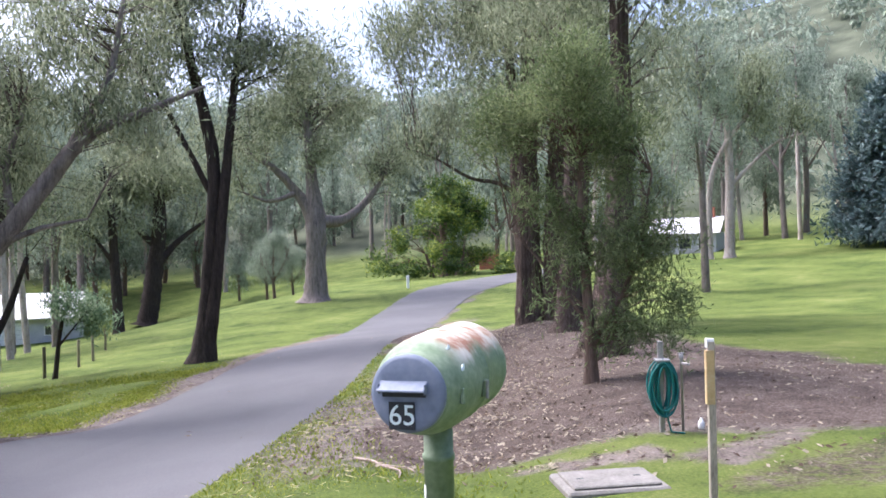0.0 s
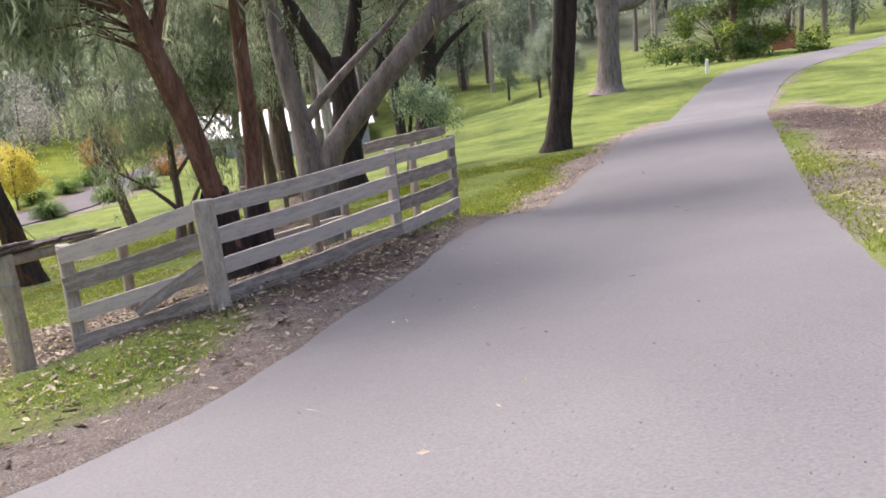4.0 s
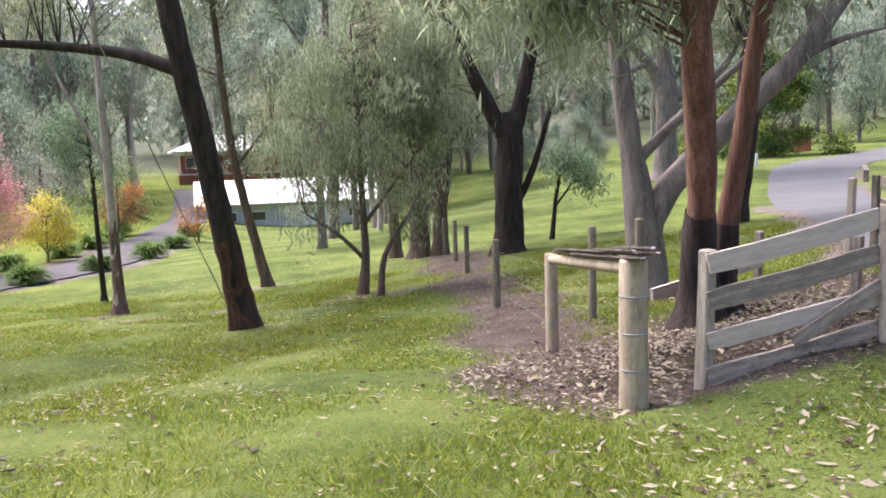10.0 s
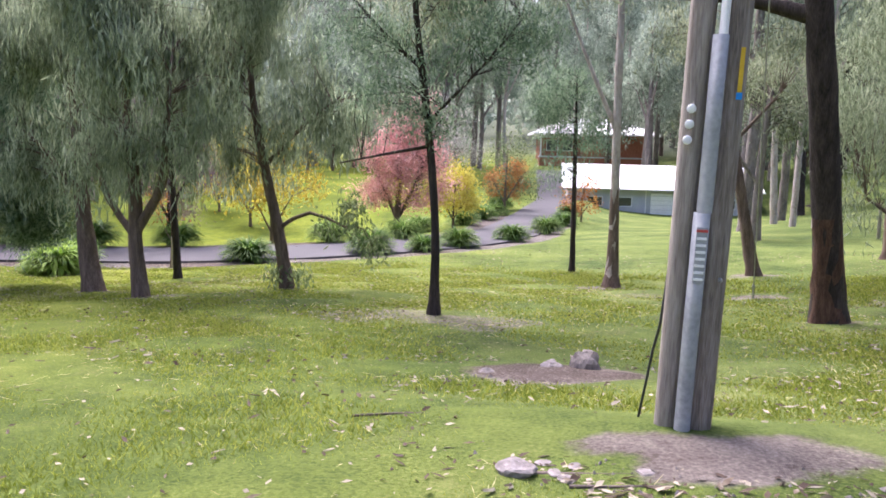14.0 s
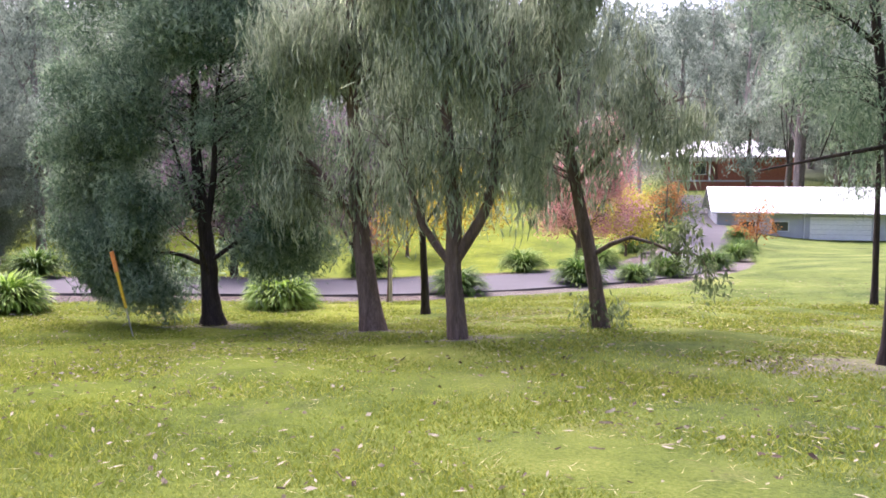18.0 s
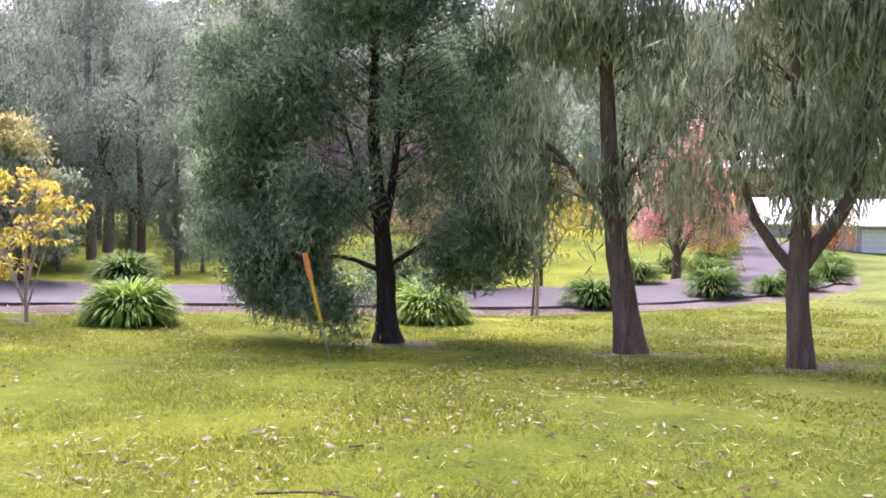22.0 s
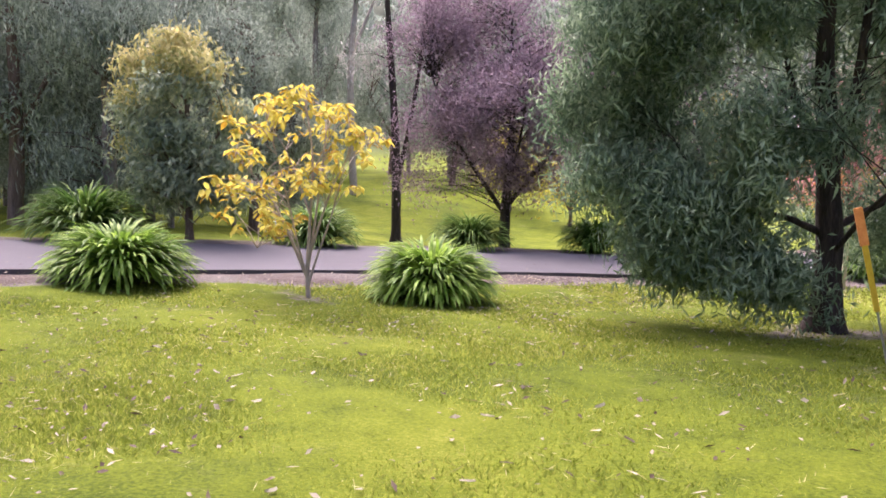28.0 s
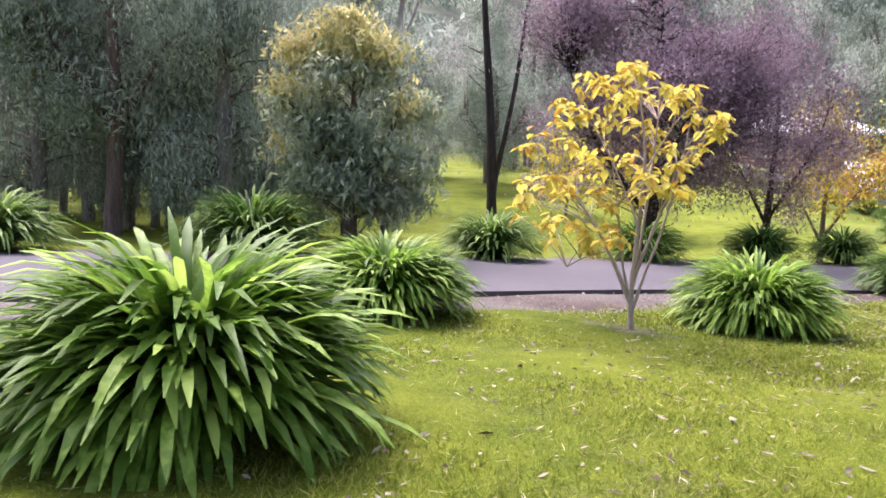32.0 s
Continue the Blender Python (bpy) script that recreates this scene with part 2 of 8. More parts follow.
ROOF = surface("white_roof_sheet", [(0.66, 0.65, 0.66), (0.8, 0.8, 0.8)], 0.6, 0.45, 0.1, fine=6)
WALL_GREY = surface("grey_render", [(0.36, 0.37, 0.41), (0.48, 0.49, 0.52)], 1.2, 0.85, 0.1)
BRICKWORK = surface("red_brickwork", [(0.2, 0.07, 0.045), (0.34, 0.14, 0.09)], 6, 0.9, 0.3, objects=0.4)
GLASS = surface("dark_window", [(0.02, 0.025, 0.03), (0.05, 0.055, 0.06)], 2, 0.08, 0, spec=0.6)
STAKE_Y = surface("yellow_paint", [(0.45, 0.28, 0.012), (0.62, 0.43, 0.03)], 9, 0.6, 0.1)
STAKE_O = surface("orange_paint", [(0.55, 0.17, 0.035), (0.75, 0.3, 0.08)], 9, 0.6, 0.1)
STAKE_RAW = surface("raw_stake_wood", [(0.3, 0.25, 0.2), (0.5, 0.43, 0.36)], 9, 0.85, 0.2, (3, 3, 0.4))
BLUE_TAG = surface("blue_tag", [(0.01, 0.16, 0.5), (0.02, 0.25, 0.65)], 9, 0.5, 0)
RED_TAG = surface("red_tag", [(0.4, 0.05, 0.05), (0.55, 0.09, 0.08)], 9, 0.5, 0)
ROCK = surface("grey_brown_rock", [(0.1, 0.085, 0.08), (0.2, 0.175, 0.165), (0.3, 0.27, 0.26)], 5, 0.95, 0.7, dist=0.02)
FLOWER = surface("yellow_flower", [(0.7, 0.6, 0.02), (0.8, 0.7, 0.05)], 9, 0.6, 0)
# paler, greyer leaf green for the woods: distance haze put into the colour
LEAF_WOOD = surface("wood_leaves_haze_tinted", [(0.126, 0.163, 0.117), (0.235, 0.288, 0.214), (0.39, 0.446, 0.352)], 0.8, 0.55, 0, islands=0.2, thin=0.5, spec=0.18)


def drum_paint():
    """Faded green paint, gone to cream and rust where rain lies on the upper side."""
    m = surface("weathered_drum_paint", [(0.12, 0.17, 0.1), (0.185, 0.25, 0.15), (0.28, 0.34, 0.23)], 9, 0.55, 0.15, fine=6, spec=0.3)
    n, l = m.node_tree.nodes, m.node_tree.links
    b = n["Principled BSDF"]
    green = b.inputs["Base Color"].links[0].from_socket
    tc, sep = n.new("ShaderNodeTexCoord"), n.new("ShaderNodeSeparateXYZ")
    l.new(tc.outputs["Object"], sep.inputs[0])

    def tex(scale, detail):
        t = n.new("ShaderNodeTexNoise")
        t.inputs["Scale"].default_value, t.inputs["Detail"].default_value = scale, detail
        l.new(tc.outputs["Object"], t.inputs["Vector"])
        return t.outputs["Fac"]

    def ramp(fac, stops):
        r = n.new("ShaderNodeValToRGB")
        e = r.color_ramp.elements
        e[0].position, e[1].position = stops[0][0], stops[-1][0]
        e[0].color, e[1].color = (*stops[0][1], 1), (*stops[-1][1], 1)
        for q, c in stops[1:-1]:
            e.new(q).color = (*c, 1)
        l.new(fac, r.inputs["Fac"])
        return r.outputs["Color"]

    cream = ramp(tex(13, 6), [(0.38, (0.3, 0.15, 0.09)), (0.46, (0.42, 0.33, 0.25)), (0.54, (0.5, 0.47, 0.39)), (0.64, (0.56, 0.54, 0.48))])
    add = n.new("ShaderNodeMath")
    add.operation, add.inputs[1].default_value = "MULTIPLY_ADD", 0.22
    l.new(tex(7, 6), add.inputs[0])
    l.new(sep.outputs["Z"], add.inputs[2])
    edge = n.new("ShaderNodeMapRange")
    edge.inputs["From Min"].default_value, edge.inputs["From Max"].default_value = 0.185, 0.225
    l.new(add.outputs[0], edge.inputs["Value"])
    back = n.new("ShaderNodeMapRange")
    back.inputs["From Min"].default_value, back.inputs["From Max"].default_value = -0.2, -0.1
    l.new(sep.outputs["Y"], back.inputs["Value"])
    both = n.new("ShaderNodeMath")
    both.operation = "MULTIPLY"
    l.new(edge.outputs[0], both.inputs[0])
    l.new(back.outputs[0], both.inputs[1])
    mix = n.new("ShaderNodeMix")
    mix.data_type = "RGBA"
    l.new(both.outputs[0], mix.inputs["Factor"])
    l.new(green, mix.inputs["A"])
    l.new(cream, mix.inputs["B"])
    l.new(mix.outputs["Result"], b.inputs["Base Color"])
    return m


DRUM_SKIN = drum_paint()


def ground_material():
    """Lawn, bare earth, leaf-strewn earth and gravel, mixed by the sheet's own masks with ragged edges."""
    m = bpy.data.materials.new("ground_cover")
    m.use_nodes = True
    n, l = m.node_tree.nodes, m.node_tree.links
    b = n["Principled BSDF"]
    b.inputs["Roughness"].default_value, b.inputs["Specular IOR Level"].default_value = 0.95, 0.1
    tc = n.new("ShaderNodeTexCoord")

    def tex(scale, detail=5.0, rough=0.55):
        t = n.new("ShaderNodeTexNoise")
        t.inputs["Scale"].default_value, t.inputs["Detail"].default_value, t.inputs["Roughness"].default_value = scale, detail, rough
        l.new(tc.outputs["Object"], t.inputs["Vector"])
        return t.outputs["Fac"]

    def ramp(fac, stops):
        r = n.new("ShaderNodeValToRGB")
        e = r.color_ramp.elements
        e[0].position, e[1].position = stops[0][0], stops[-1][0]
        e[0].color, e[1].color = (*stops[0][1], 1), (*stops[-1][1], 1)
        for p, c in stops[1:-1]:
            e.new(p).color = (*c, 1)
        l.new(fac, r.inputs["Fac"])
        return r.outputs["Color"]

    def math_node(op, a, c, d=None):
        k = n.new("ShaderNodeMath")
        k.operation = op
        for i, v in enumerate((a, c, d)):
            if v is None:
                continue
            if isinstance(v, float):
                k.inputs[i].default_value = v
            else:
                l.new(v, k.inputs[i])
        return k.outputs[0]

    def mix(fac, a, c):
        k = n.new("ShaderNodeMix")
        k.data_type = "RGBA"
        l.new(fac, k.inputs["Factor"])
        l.new(a, k.inputs["A"])
        l.new(c, k.inputs["B"])
        return k.outputs["Result"]

    patch, mid, grain = tex(0.33, 4), tex(2.4, 6), tex(38, 6, 0.7)
    lawn_fac = math_node("MULTIPLY_ADD", grain, 0.5, math_node("MULTIPLY_ADD", mid, 0.22, math_node("MULTIPLY", patch, 0.42)))
    green = ramp(lawn_fac, [(0.45, (0.036, 0.062, 0.013)), (0.53, (0.08, 0.113, 0.027)), (0.61, (0.126, 0.16, 0.038)), (0.72, (0.205, 0.218, 0.08))])
    gold = ramp(lawn_fac, [(0.45, (0.044, 0.065, 0.007)), (0.53, (0.086, 0.118, 0.009)), (0.61, (0.136, 0.168, 0.012)), (0.72, (0.21, 0.226, 0.035))])
    axes = n.new("ShaderNodeSeparateXYZ")
    l.new(tc.outputs["Object"], axes.inputs[0])
    drift = n.new("ShaderNodeMapRange")
    drift.inputs["From Min"].default_value, drift.inputs["From Max"].default_value = -6.0, -20.0
    l.new(math_node("MULTIPLY_ADD", tex(0.2, 3), 9.0, math_node("ADD", axes.outputs[0], -4.5)), drift.inputs["Value"])
    lawn = mix(drift.outputs["Result"], green, gold)
    worn = n.new("ShaderNodeMapRange")
    worn.interpolation_type = "SMOOTHSTEP"
    worn.inputs["From Min"].default_value, worn.inputs["From Max"].default_value, worn.inputs["To Max"].default_value = 0.55, 0.7, 0.38
    l.new(math_node("MULTIPLY_ADD", tex(1.1, 6, 0.62), 0.72, math_node("MULTIPLY", tex(14, 4, 0.7), 0.28)), worn.inputs["Value"])
    thatch = ramp(grain, [(0.36, (0.09, 0.075, 0.035)), (0.5, (0.19, 0.17, 0.085)), (0.66, (0.34, 0.31, 0.18))])
    lawn = mix(worn.outputs["Result"], lawn, thatch)
    earth = ramp(math_node("MULTIPLY_ADD", grain, 0.6, math_node("MULTIPLY", mid, 0.4)), [(0.36, (0.075, 0.06, 0.051)), (0.5, (0.16, 0.134, 0.117)), (0.66, (0.29, 0.252, 0.222))])
    strewn = ramp(math_node("MULTIPLY_ADD", grain, 0.75, math_node("MULTIPLY", mid, 0.25)), [(0.38, (0.04, 0.029, 0.025)), (0.5, (0.093, 0.073, 0.062)), (0.58, (0.165, 0.135, 0.113)), (0.7, (0.3, 0.26, 0.217))])
    gravel = ramp(tex(60, 3, 0.8), [(0.38, (0.07, 0.061, 0.055)), (0.52, (0.145, 0.128, 0.115)), (0.66, (0.26, 0.235, 0.21))])
    at = n.new("ShaderNodeAttribute")
    at.attribute_name = "cover"
    sep = n.new("ShaderNodeSeparateColor")
    l.new(at.outputs["Color"], sep.inputs["Color"])
    ragged = math_node("MULTIPLY_ADD", tex(7, 6, 0.7), 0.9, -0.45)
    col = lawn
    for ch, c in (("Red", earth), ("Blue", gravel), ("Green", strewn)):
        lift = math_node("ADD", sep.outputs[ch], math_node("MULTIPLY", ragged, math_node("MULTIPLY", sep.outputs[ch], 1.6)))
        k = n.new("ShaderNodeMapRange")
        k.interpolation_type = "SMOOTHSTEP"
        k.inputs["From Min"].default_value, k.inputs["From Max"].default_value = 0.32, 0.62
        l.new(lift, k.inputs["Value"])
        col = mix(k.outputs["Result"], col, c)
    floor = ramp(tex(0.12, 6), [(0.35, (0.05, 0.06, 0.04)), (0.65, (0.12, 0.135, 0.09))])
    col = mix(at.outputs["Alpha"], col, floor)
    l.new(col, b.inputs["Base Color"])
    bp = n.new("ShaderNodeBump")
    bp.inputs["Strength"].default_value, bp.inputs["Distance"].default_value = 1.0, 0.05
    l.new(math_node("MULTIPLY_ADD", grain, 0.6, mid), bp.inputs["Height"])
    l.new(bp.outputs["Normal"], b.inputs["Normal"])
    return m


GROUND = ground_material()


# ---- mesh helpers ----
def mesh_np(name, verts, faces, mats, smooth=False):
    """A mesh from arrays: faces is a list of equal-length index arrays (k, 3) or (k, 4)."""
    me = bpy.data.meshes.new(name)
    faces = [np.asarray(f, dtype=np.int32) for f in faces if len(f)]
    me.vertices.add(len(verts))
    me.vertices.foreach_set("co", np.asarray(verts, dtype=np.float32).ravel())
    idx = np.concatenate([f.ravel() for f in faces])
    sizes = np.concatenate([np.full(len(f), f.shape[1]) for f in faces])
    me.loops.add(len(idx))
    me.loops.foreach_set("vertex_index", idx)
    me.polygons.add(len(sizes))
    me.polygons.foreach_set("loop_start", np.concatenate([[0], np.cumsum(sizes)[:-1]]).astype(np.int32))
    me.polygons.foreach_set("use_smooth", np.full(len(sizes), smooth))
    me.update(calc_edges=True)
    for m in mats if isinstance(mats, (list, tuple)) else [mats]:
        me.materials.append(m)
    return me


def bm_mesh(name, bm, material, smooth=False):
    me = bpy.data.meshes.new(name)
    bm.normal_update()
    bm.to_mesh(me)
    bm.free()
    me.materials.append(material)
    if smooth:
        me.polygons.foreach_set("use_smooth", np.full(len(me.polygons), True))
    return me


def part_mesh(name, me, parent, label="", m=None):
    ob = new(name, me)
    ob.parent = parent
    if m is not None:
        ob.matrix_basis = m
    return tagged(ob, label)


def part(name, bm, material, parent, label="", m=None, smooth=False):
    return part_mesh(name, bm_mesh(name, bm, material, smooth), parent, label, m)


def thing(name, x, y, z, label, category, group="", rz=0.0):
    ob = new(name)
    ob.empty_display_size = 0.2
    ob.matrix_basis = pose(x, y, z, 0, 0, rz)
    return tagged(ob, label, category, group)


def box_bm(sx, sy, sz, bevel=0.006, centre=(0, 0, 0), wobble=0.0):
    bm = bmesh.new()
    bmesh.ops.create_cube(bm, size=1)
    for v in bm.verts:
        v.co = Vector((v.co.x * sx + centre[0], v.co.y * sy + centre[1], v.co.z * sz + centre[2]))
    if bevel:
        bmesh.ops.bevel(bm, geom=bm.edges[:], offset=bevel, segments=1, affect="EDGES")
    if wobble:
        for v in bm.verts:
            v.co += Vector((random.uniform(-1, 1), random.uniform(-1, 1), random.uniform(-1, 1))) * wobble
    return bm


def lathe_bm(profile, sides=24, axis="z"):
    """A turned body from (radius, height) pairs, capped."""
    bm = bmesh.new()
    rings = []
    for r, h in profile:
        rings.append([bm.verts.new((r * math.cos(a), r * math.sin(a), h) if axis == "z" else (r * math.cos(a), h, r * math.sin(a))) for a in np.arange(sides) * 2 * math.pi / sides])
    for a, b in zip(rings, rings[1:]):
        for i in range(sides):
            bm.faces.new((a[i], a[(i + 1) % sides], b[(i + 1) % sides], b[i]))
    bm.faces.new(rings[0][::-1])
    bm.faces.new(rings[-1])
    bmesh.ops.recalc_face_normals(bm, faces=bm.faces[:])
    return bm


def smooth_line(pts, step):
    """Catmull-Rom through rows of numbers, about step apart."""
    p = np.asarray(pts, float)
    e = np.vstack([2 * p[0] - p[1], p, 2 * p[-1] - p[-2]])
    out = []
    for i in range(1, len(e) - 2):
        k = max(1, int(np.linalg.norm((e[i + 1] - e[i])[:3]) / step))
        for u in np.arange(k) / k:
            a, b, c, d = e[i - 1 : i + 3]
            out.append(0.5 * (2 * b + (c - a) * u + (2 * a - 5 * b + 4 * c - d) * u**2 + (3 * b - a - 3 * c + d) * u**3))
    return np.array(out + [p[-1]])


def tube(pts, sides=8, rough=0.0, step=0.35, flare=0.0):
    """Vertices and faces of a limb through (x, y, z, radius) rows."""
    line = smooth_line(pts, step)
    k = len(line)
    d = np.gradient(line[:, :3], axis=0)
    d /= np.linalg.norm(d, axis=1)[:, None] + 1e-9
    side = np.cross(d, (0.3, 0.9, 0.1))
    side /= np.linalg.norm(side, axis=1)[:, None] + 1e-9
    up = np.cross(d, side)
    ang = np.arange(sides) * 2 * np.pi / sides
    r = np.maximum(line[:, 3], 0.0015)[:, None] * (1 + rough * rng.normal(size=(k, sides)) + rough * 1.2 * rng.normal(size=(1, sides)))
    if flare:
        h = np.linalg.norm(line[:, :3] - line[0, :3], axis=1)
        r = r * (1 + flare * np.exp(-h / 0.22)[:, None] * (0.8 + 0.4 * np.sin(3 * ang + 1)[None]))
    v = line[:, None, :3] + r[..., None] * (np.cos(ang)[None, :, None] * side[:, None] + np.sin(ang)[None, :, None] * up[:, None])
    i, j = np.meshgrid(np.arange(k - 1), np.arange(sides), indexing="ij")
    a, b = i * sides + j, i * sides + (j + 1) % sides
    f = np.stack([a, b, b + sides, a + sides], -1).reshape(-1, 4)
    v = np.vstack([v.reshape(-1, 3), line[-1, :3]])
    last = (k - 1) * sides
    cap = np.stack([last + np.arange(sides), last + (np.arange(sides) + 1) % sides, np.full(sides, k * sides)], -1)
    return v, f, cap, line


def joined(pieces):
    vs, q, t, n = [], [], [], 0
    for v, f, c in pieces:
        vs.append(v)
        q.append(f + n)
        t.append(c + n)
        n += len(v)
    return np.vstack(vs), [np.vstack(q), np.vstack(t)]


def leaves(centres, length, width, droop, spread=1.0, hubs=None):
    """Rhombic leaf blades at the centres: droop 1 hangs, 0 points every way. hubs: the tuft's middle, away from which each blade turns its face."""
    n = len(centres)
    d = rng.normal(size=(n, 3)) * spread
    d[:, 2] -= droop * 2.2
    d /= np.linalg.norm(d, axis=1)[:, None] + 1e-9
    face = rng.normal(size=(n, 3))
    if hubs is not None:
        out = centres - hubs
        face = face * 0.38 + out / (np.linalg.norm(out, axis=1)[:, None] + 1e-9) + np.array([0, 0, 0.6])
    s = np.cross(d, face)
    s /= np.linalg.norm(s, axis=1)[:, None] + 1e-9
    nrm = np.cross(d, s)
    ln = (length * rng.uniform(0.6, 1.3, n))[:, None]
    w = (width * rng.uniform(0.7, 1.25, n))[:, None]
    v = np.stack([centres, centres + d * ln * 0.45 + s * w / 2, centres + d * ln + nrm * ln * 0.12, centres + d * ln * 0.45 - s * w / 2], 1).reshape(-1, 3)
    return v, np.arange(4 * n).reshape(-1, 4)


def leafy(name, centres, hubs, length, width, droop, material):
    v, f = leaves(centres, length, width, droop, 1.0, hubs)
    return mesh_np(name, v, [f], material)


def cluster_points(blobs, clusters, per, size, hang=0.0):
    """Leaf origins in loose clusters, gathered into a few lumps in each of the blobs (x, y, z, rx, ry, rz)."""
    b = np.asarray(blobs, float)
    vol = b[:, 3] * b[:, 4] * b[:, 5]
    pick = rng.choice(len(b), clusters, p=vol / vol.sum())
    d = rng.normal(size=(clusters, 3))
    d /= np.linalg.norm(d, axis=1)[:, None]
    lumps = rng.normal(size=(len(b), 7, 3))
    lumps /= np.linalg.norm(lumps, axis=2)[..., None]
    lumps = b[:, None, :3] + lumps * b[:, None, 3:] * rng.uniform(0.45, 0.78, (len(b), 7, 1))
    seat = lumps[pick, rng.integers(0, 7, clusters)]
    c = seat + d * (rng.uniform(0.15, 1, clusters) ** 0.45)[:, None] * b[pick, 3:] * 0.42
    k = rng.poisson(per, clusters) + 1
    own = np.repeat(np.arange(clusters), k)
    p = c[own] + rng.normal(size=(len(own), 3)) * np.array([size, size, size * 1.1])
    p[:, 2] -= hang * rng.uniform(-0.2, 1, len(own)) * rng.uniform(0.3, 1, clusters)[own]
    hub = c[own] * 0.3 + seat[own] * 0.55 + b[pick[own], :3] * 0.15
    hub[:, 2] -= 0.3 * size
    return c, p, hub


def twigs(ends, lines, r):
    """Thin boughs from the nearest lower point of the limbs to cluster centres."""
    spine = np.vstack([l[:, :3] for l in lines])
    pieces = []
    for e in ends:
        cost = np.linalg.norm(spine - e, axis=1) + 1.5 * np.maximum(spine[:, 2] - e[2] + 0.2, 0)
        s = spine[np.argmin(cost * rng.uniform(1.0, 1.6, len(cost)))]
        mid = (s + e) / 2 + np.array([0, 0, 0.12 * np.linalg.norm(e - s)]) + rng.normal(size=3) * 0.05
        v, f, c, _ = tube([(*s, r), (*mid, r * 0.6), (*e, r * 0.25)], 3, 0, 0.7)
        pieces.append((v, f, c))
    return joined(pieces)


def tree(name, x, y, label, stems, blobs, bark, leaf, clusters=160, per=45, size=0.28, length=0.17, width=0.035, droop=0.6, bough=0.018, sides=12, flare=0.5, group="", z=None, sink=0.08, boughs=0.5, second=None, hang=0.0, rough=0.05):
    """stems: lists of (dx, dy, dz, radius), the first the trunk; blobs: the crown's masses, from the foot."""
    z = float(height(x, y)) if z is None else z
    root = thing(name, x, y, z, label, "tree", group)
    lines = []
    for i, st in enumerate(stems):
        st = [list(p) for p in st]
        if i == 0 or st[0][2] < 0.3:
            st[0][2] -= sink
        v, f, c, line = tube(st, sides if i == 0 else max(6, sides - 3), rough, 0.3, flare if st[0][2] < 0.3 else 0)
        lines.append(line)
        part_mesh("trunk" if i == 0 else "limb", mesh_np("trunk", v, [f, c], bark, True), root)
    if blobs:
        ends, p, hub = cluster_points(blobs, clusters, per, size, hang)
        keep = p[:, 2] > 0.12
        part_mesh("crown", leafy("crown", p[keep], hub[keep], length, width, droop, leaf), root)
        if second:
            _, p, hub = cluster_points(second[0], second[2], per, size)
            part_mesh("crown", leafy("crown", p, hub, length, width, droop, second[1]), root, second[3])
        some = ends[: int(len(ends) * boughs)]
        if len(some):
            v, f = twigs(some, lines, bough)
            tagged(part_mesh("branchwork", mesh_np("branchwork", v, f, TWIG if bark in (BARK_PALE, BARK_GREY) else bark, True), root), kind="stuff")
    return root


# ---- the lie of the land ----
LAND = [0.18, -1.902, -2.211, 0.587, 0.298, 0.238, 2.233, -0.743]
RISES = [(-0.5, 8.5, 3.5, 0.212), (1, 15, 5, -0.121), (-3, 19.5, 5, -0.16), (-7, 8, 3, 0.32), (-7, 25, 5, -0.242), (-14, 18, 4.5, 0.066), (-21, 20, 5, -0.4), (-20, 28, 6, -0.31), (-29.5, 18, 5, -0.143),
         (-29, 10.5, 5, -0.275), (10, 21, 7, 0.501), (19, 16, 7, 0.63), (10, 3, 5, 0.413), (4, -1, 4, 0.387), (24, 52, 12, 1.006), (-28, 46, 10, -1.646)]
RISES += [(0, 60, 12, -1.71), (0, 88, 13, -2.594), (-30, 90, 16, 0.952), (-10, 118, 14, 0.433), (15, 82, 12, -1.921), (-12, 45, 9, -0.198), (-45, 30, 10, -0.096), (-7, 12.2, 2.2, -0.26)]
# the low bank under the timber fence
RISES += [(1.9, 7.5, 0.9, 0.257), (3.9, 9.4, 1.4, 0.404), (0, 7.5, 0.6, -0.142), (5, 11, 1.2, 0.125), (0.6, 10.2, 1.2, -0.104)]


def squash(v, lo, hi):
    return (lo + hi) / 2 + (hi - lo) / 2 * np.tanh((v - (lo + hi) / 2) / ((hi - lo) / 2))


def raw_height(x, y):
    x, y = np.asarray(x, float), np.asarray(y, float)
    s, d = squash((-0.936 * x + 0.351 * y) / 30, -3.2, 2.6), squash((0.351 * x + 0.936 * y) / 30, -1.5, 3.6)
    d2 = np.log1p(np.exp((d - 0.9) * 6)) / 6
    z = sum(k * b for k, b in zip(LAND, (1, s, d, s * d, s * s, d * d, d2, s * d2)))
    for a, c, w, k in RISES:
        z = z + k * np.exp(-((x - a) ** 2 + (y - c) ** 2) / (2 * w * w))
    r, ang = np.hypot(x - 5, y - 25), np.arctan2(y - 25, x - 5)
    return z + np.clip((r - 95) / 200, 0, 1) ** 1.3 * (70 + 16 * np.sin(2.3 * ang + 0.6) + 7 * np.sin(5 * ang) - 48 * np.exp(-(((ang - 2.72) / 0.3) ** 2)) + 26 * np.exp(-(((ang - 2.1) / 0.22) ** 2)))


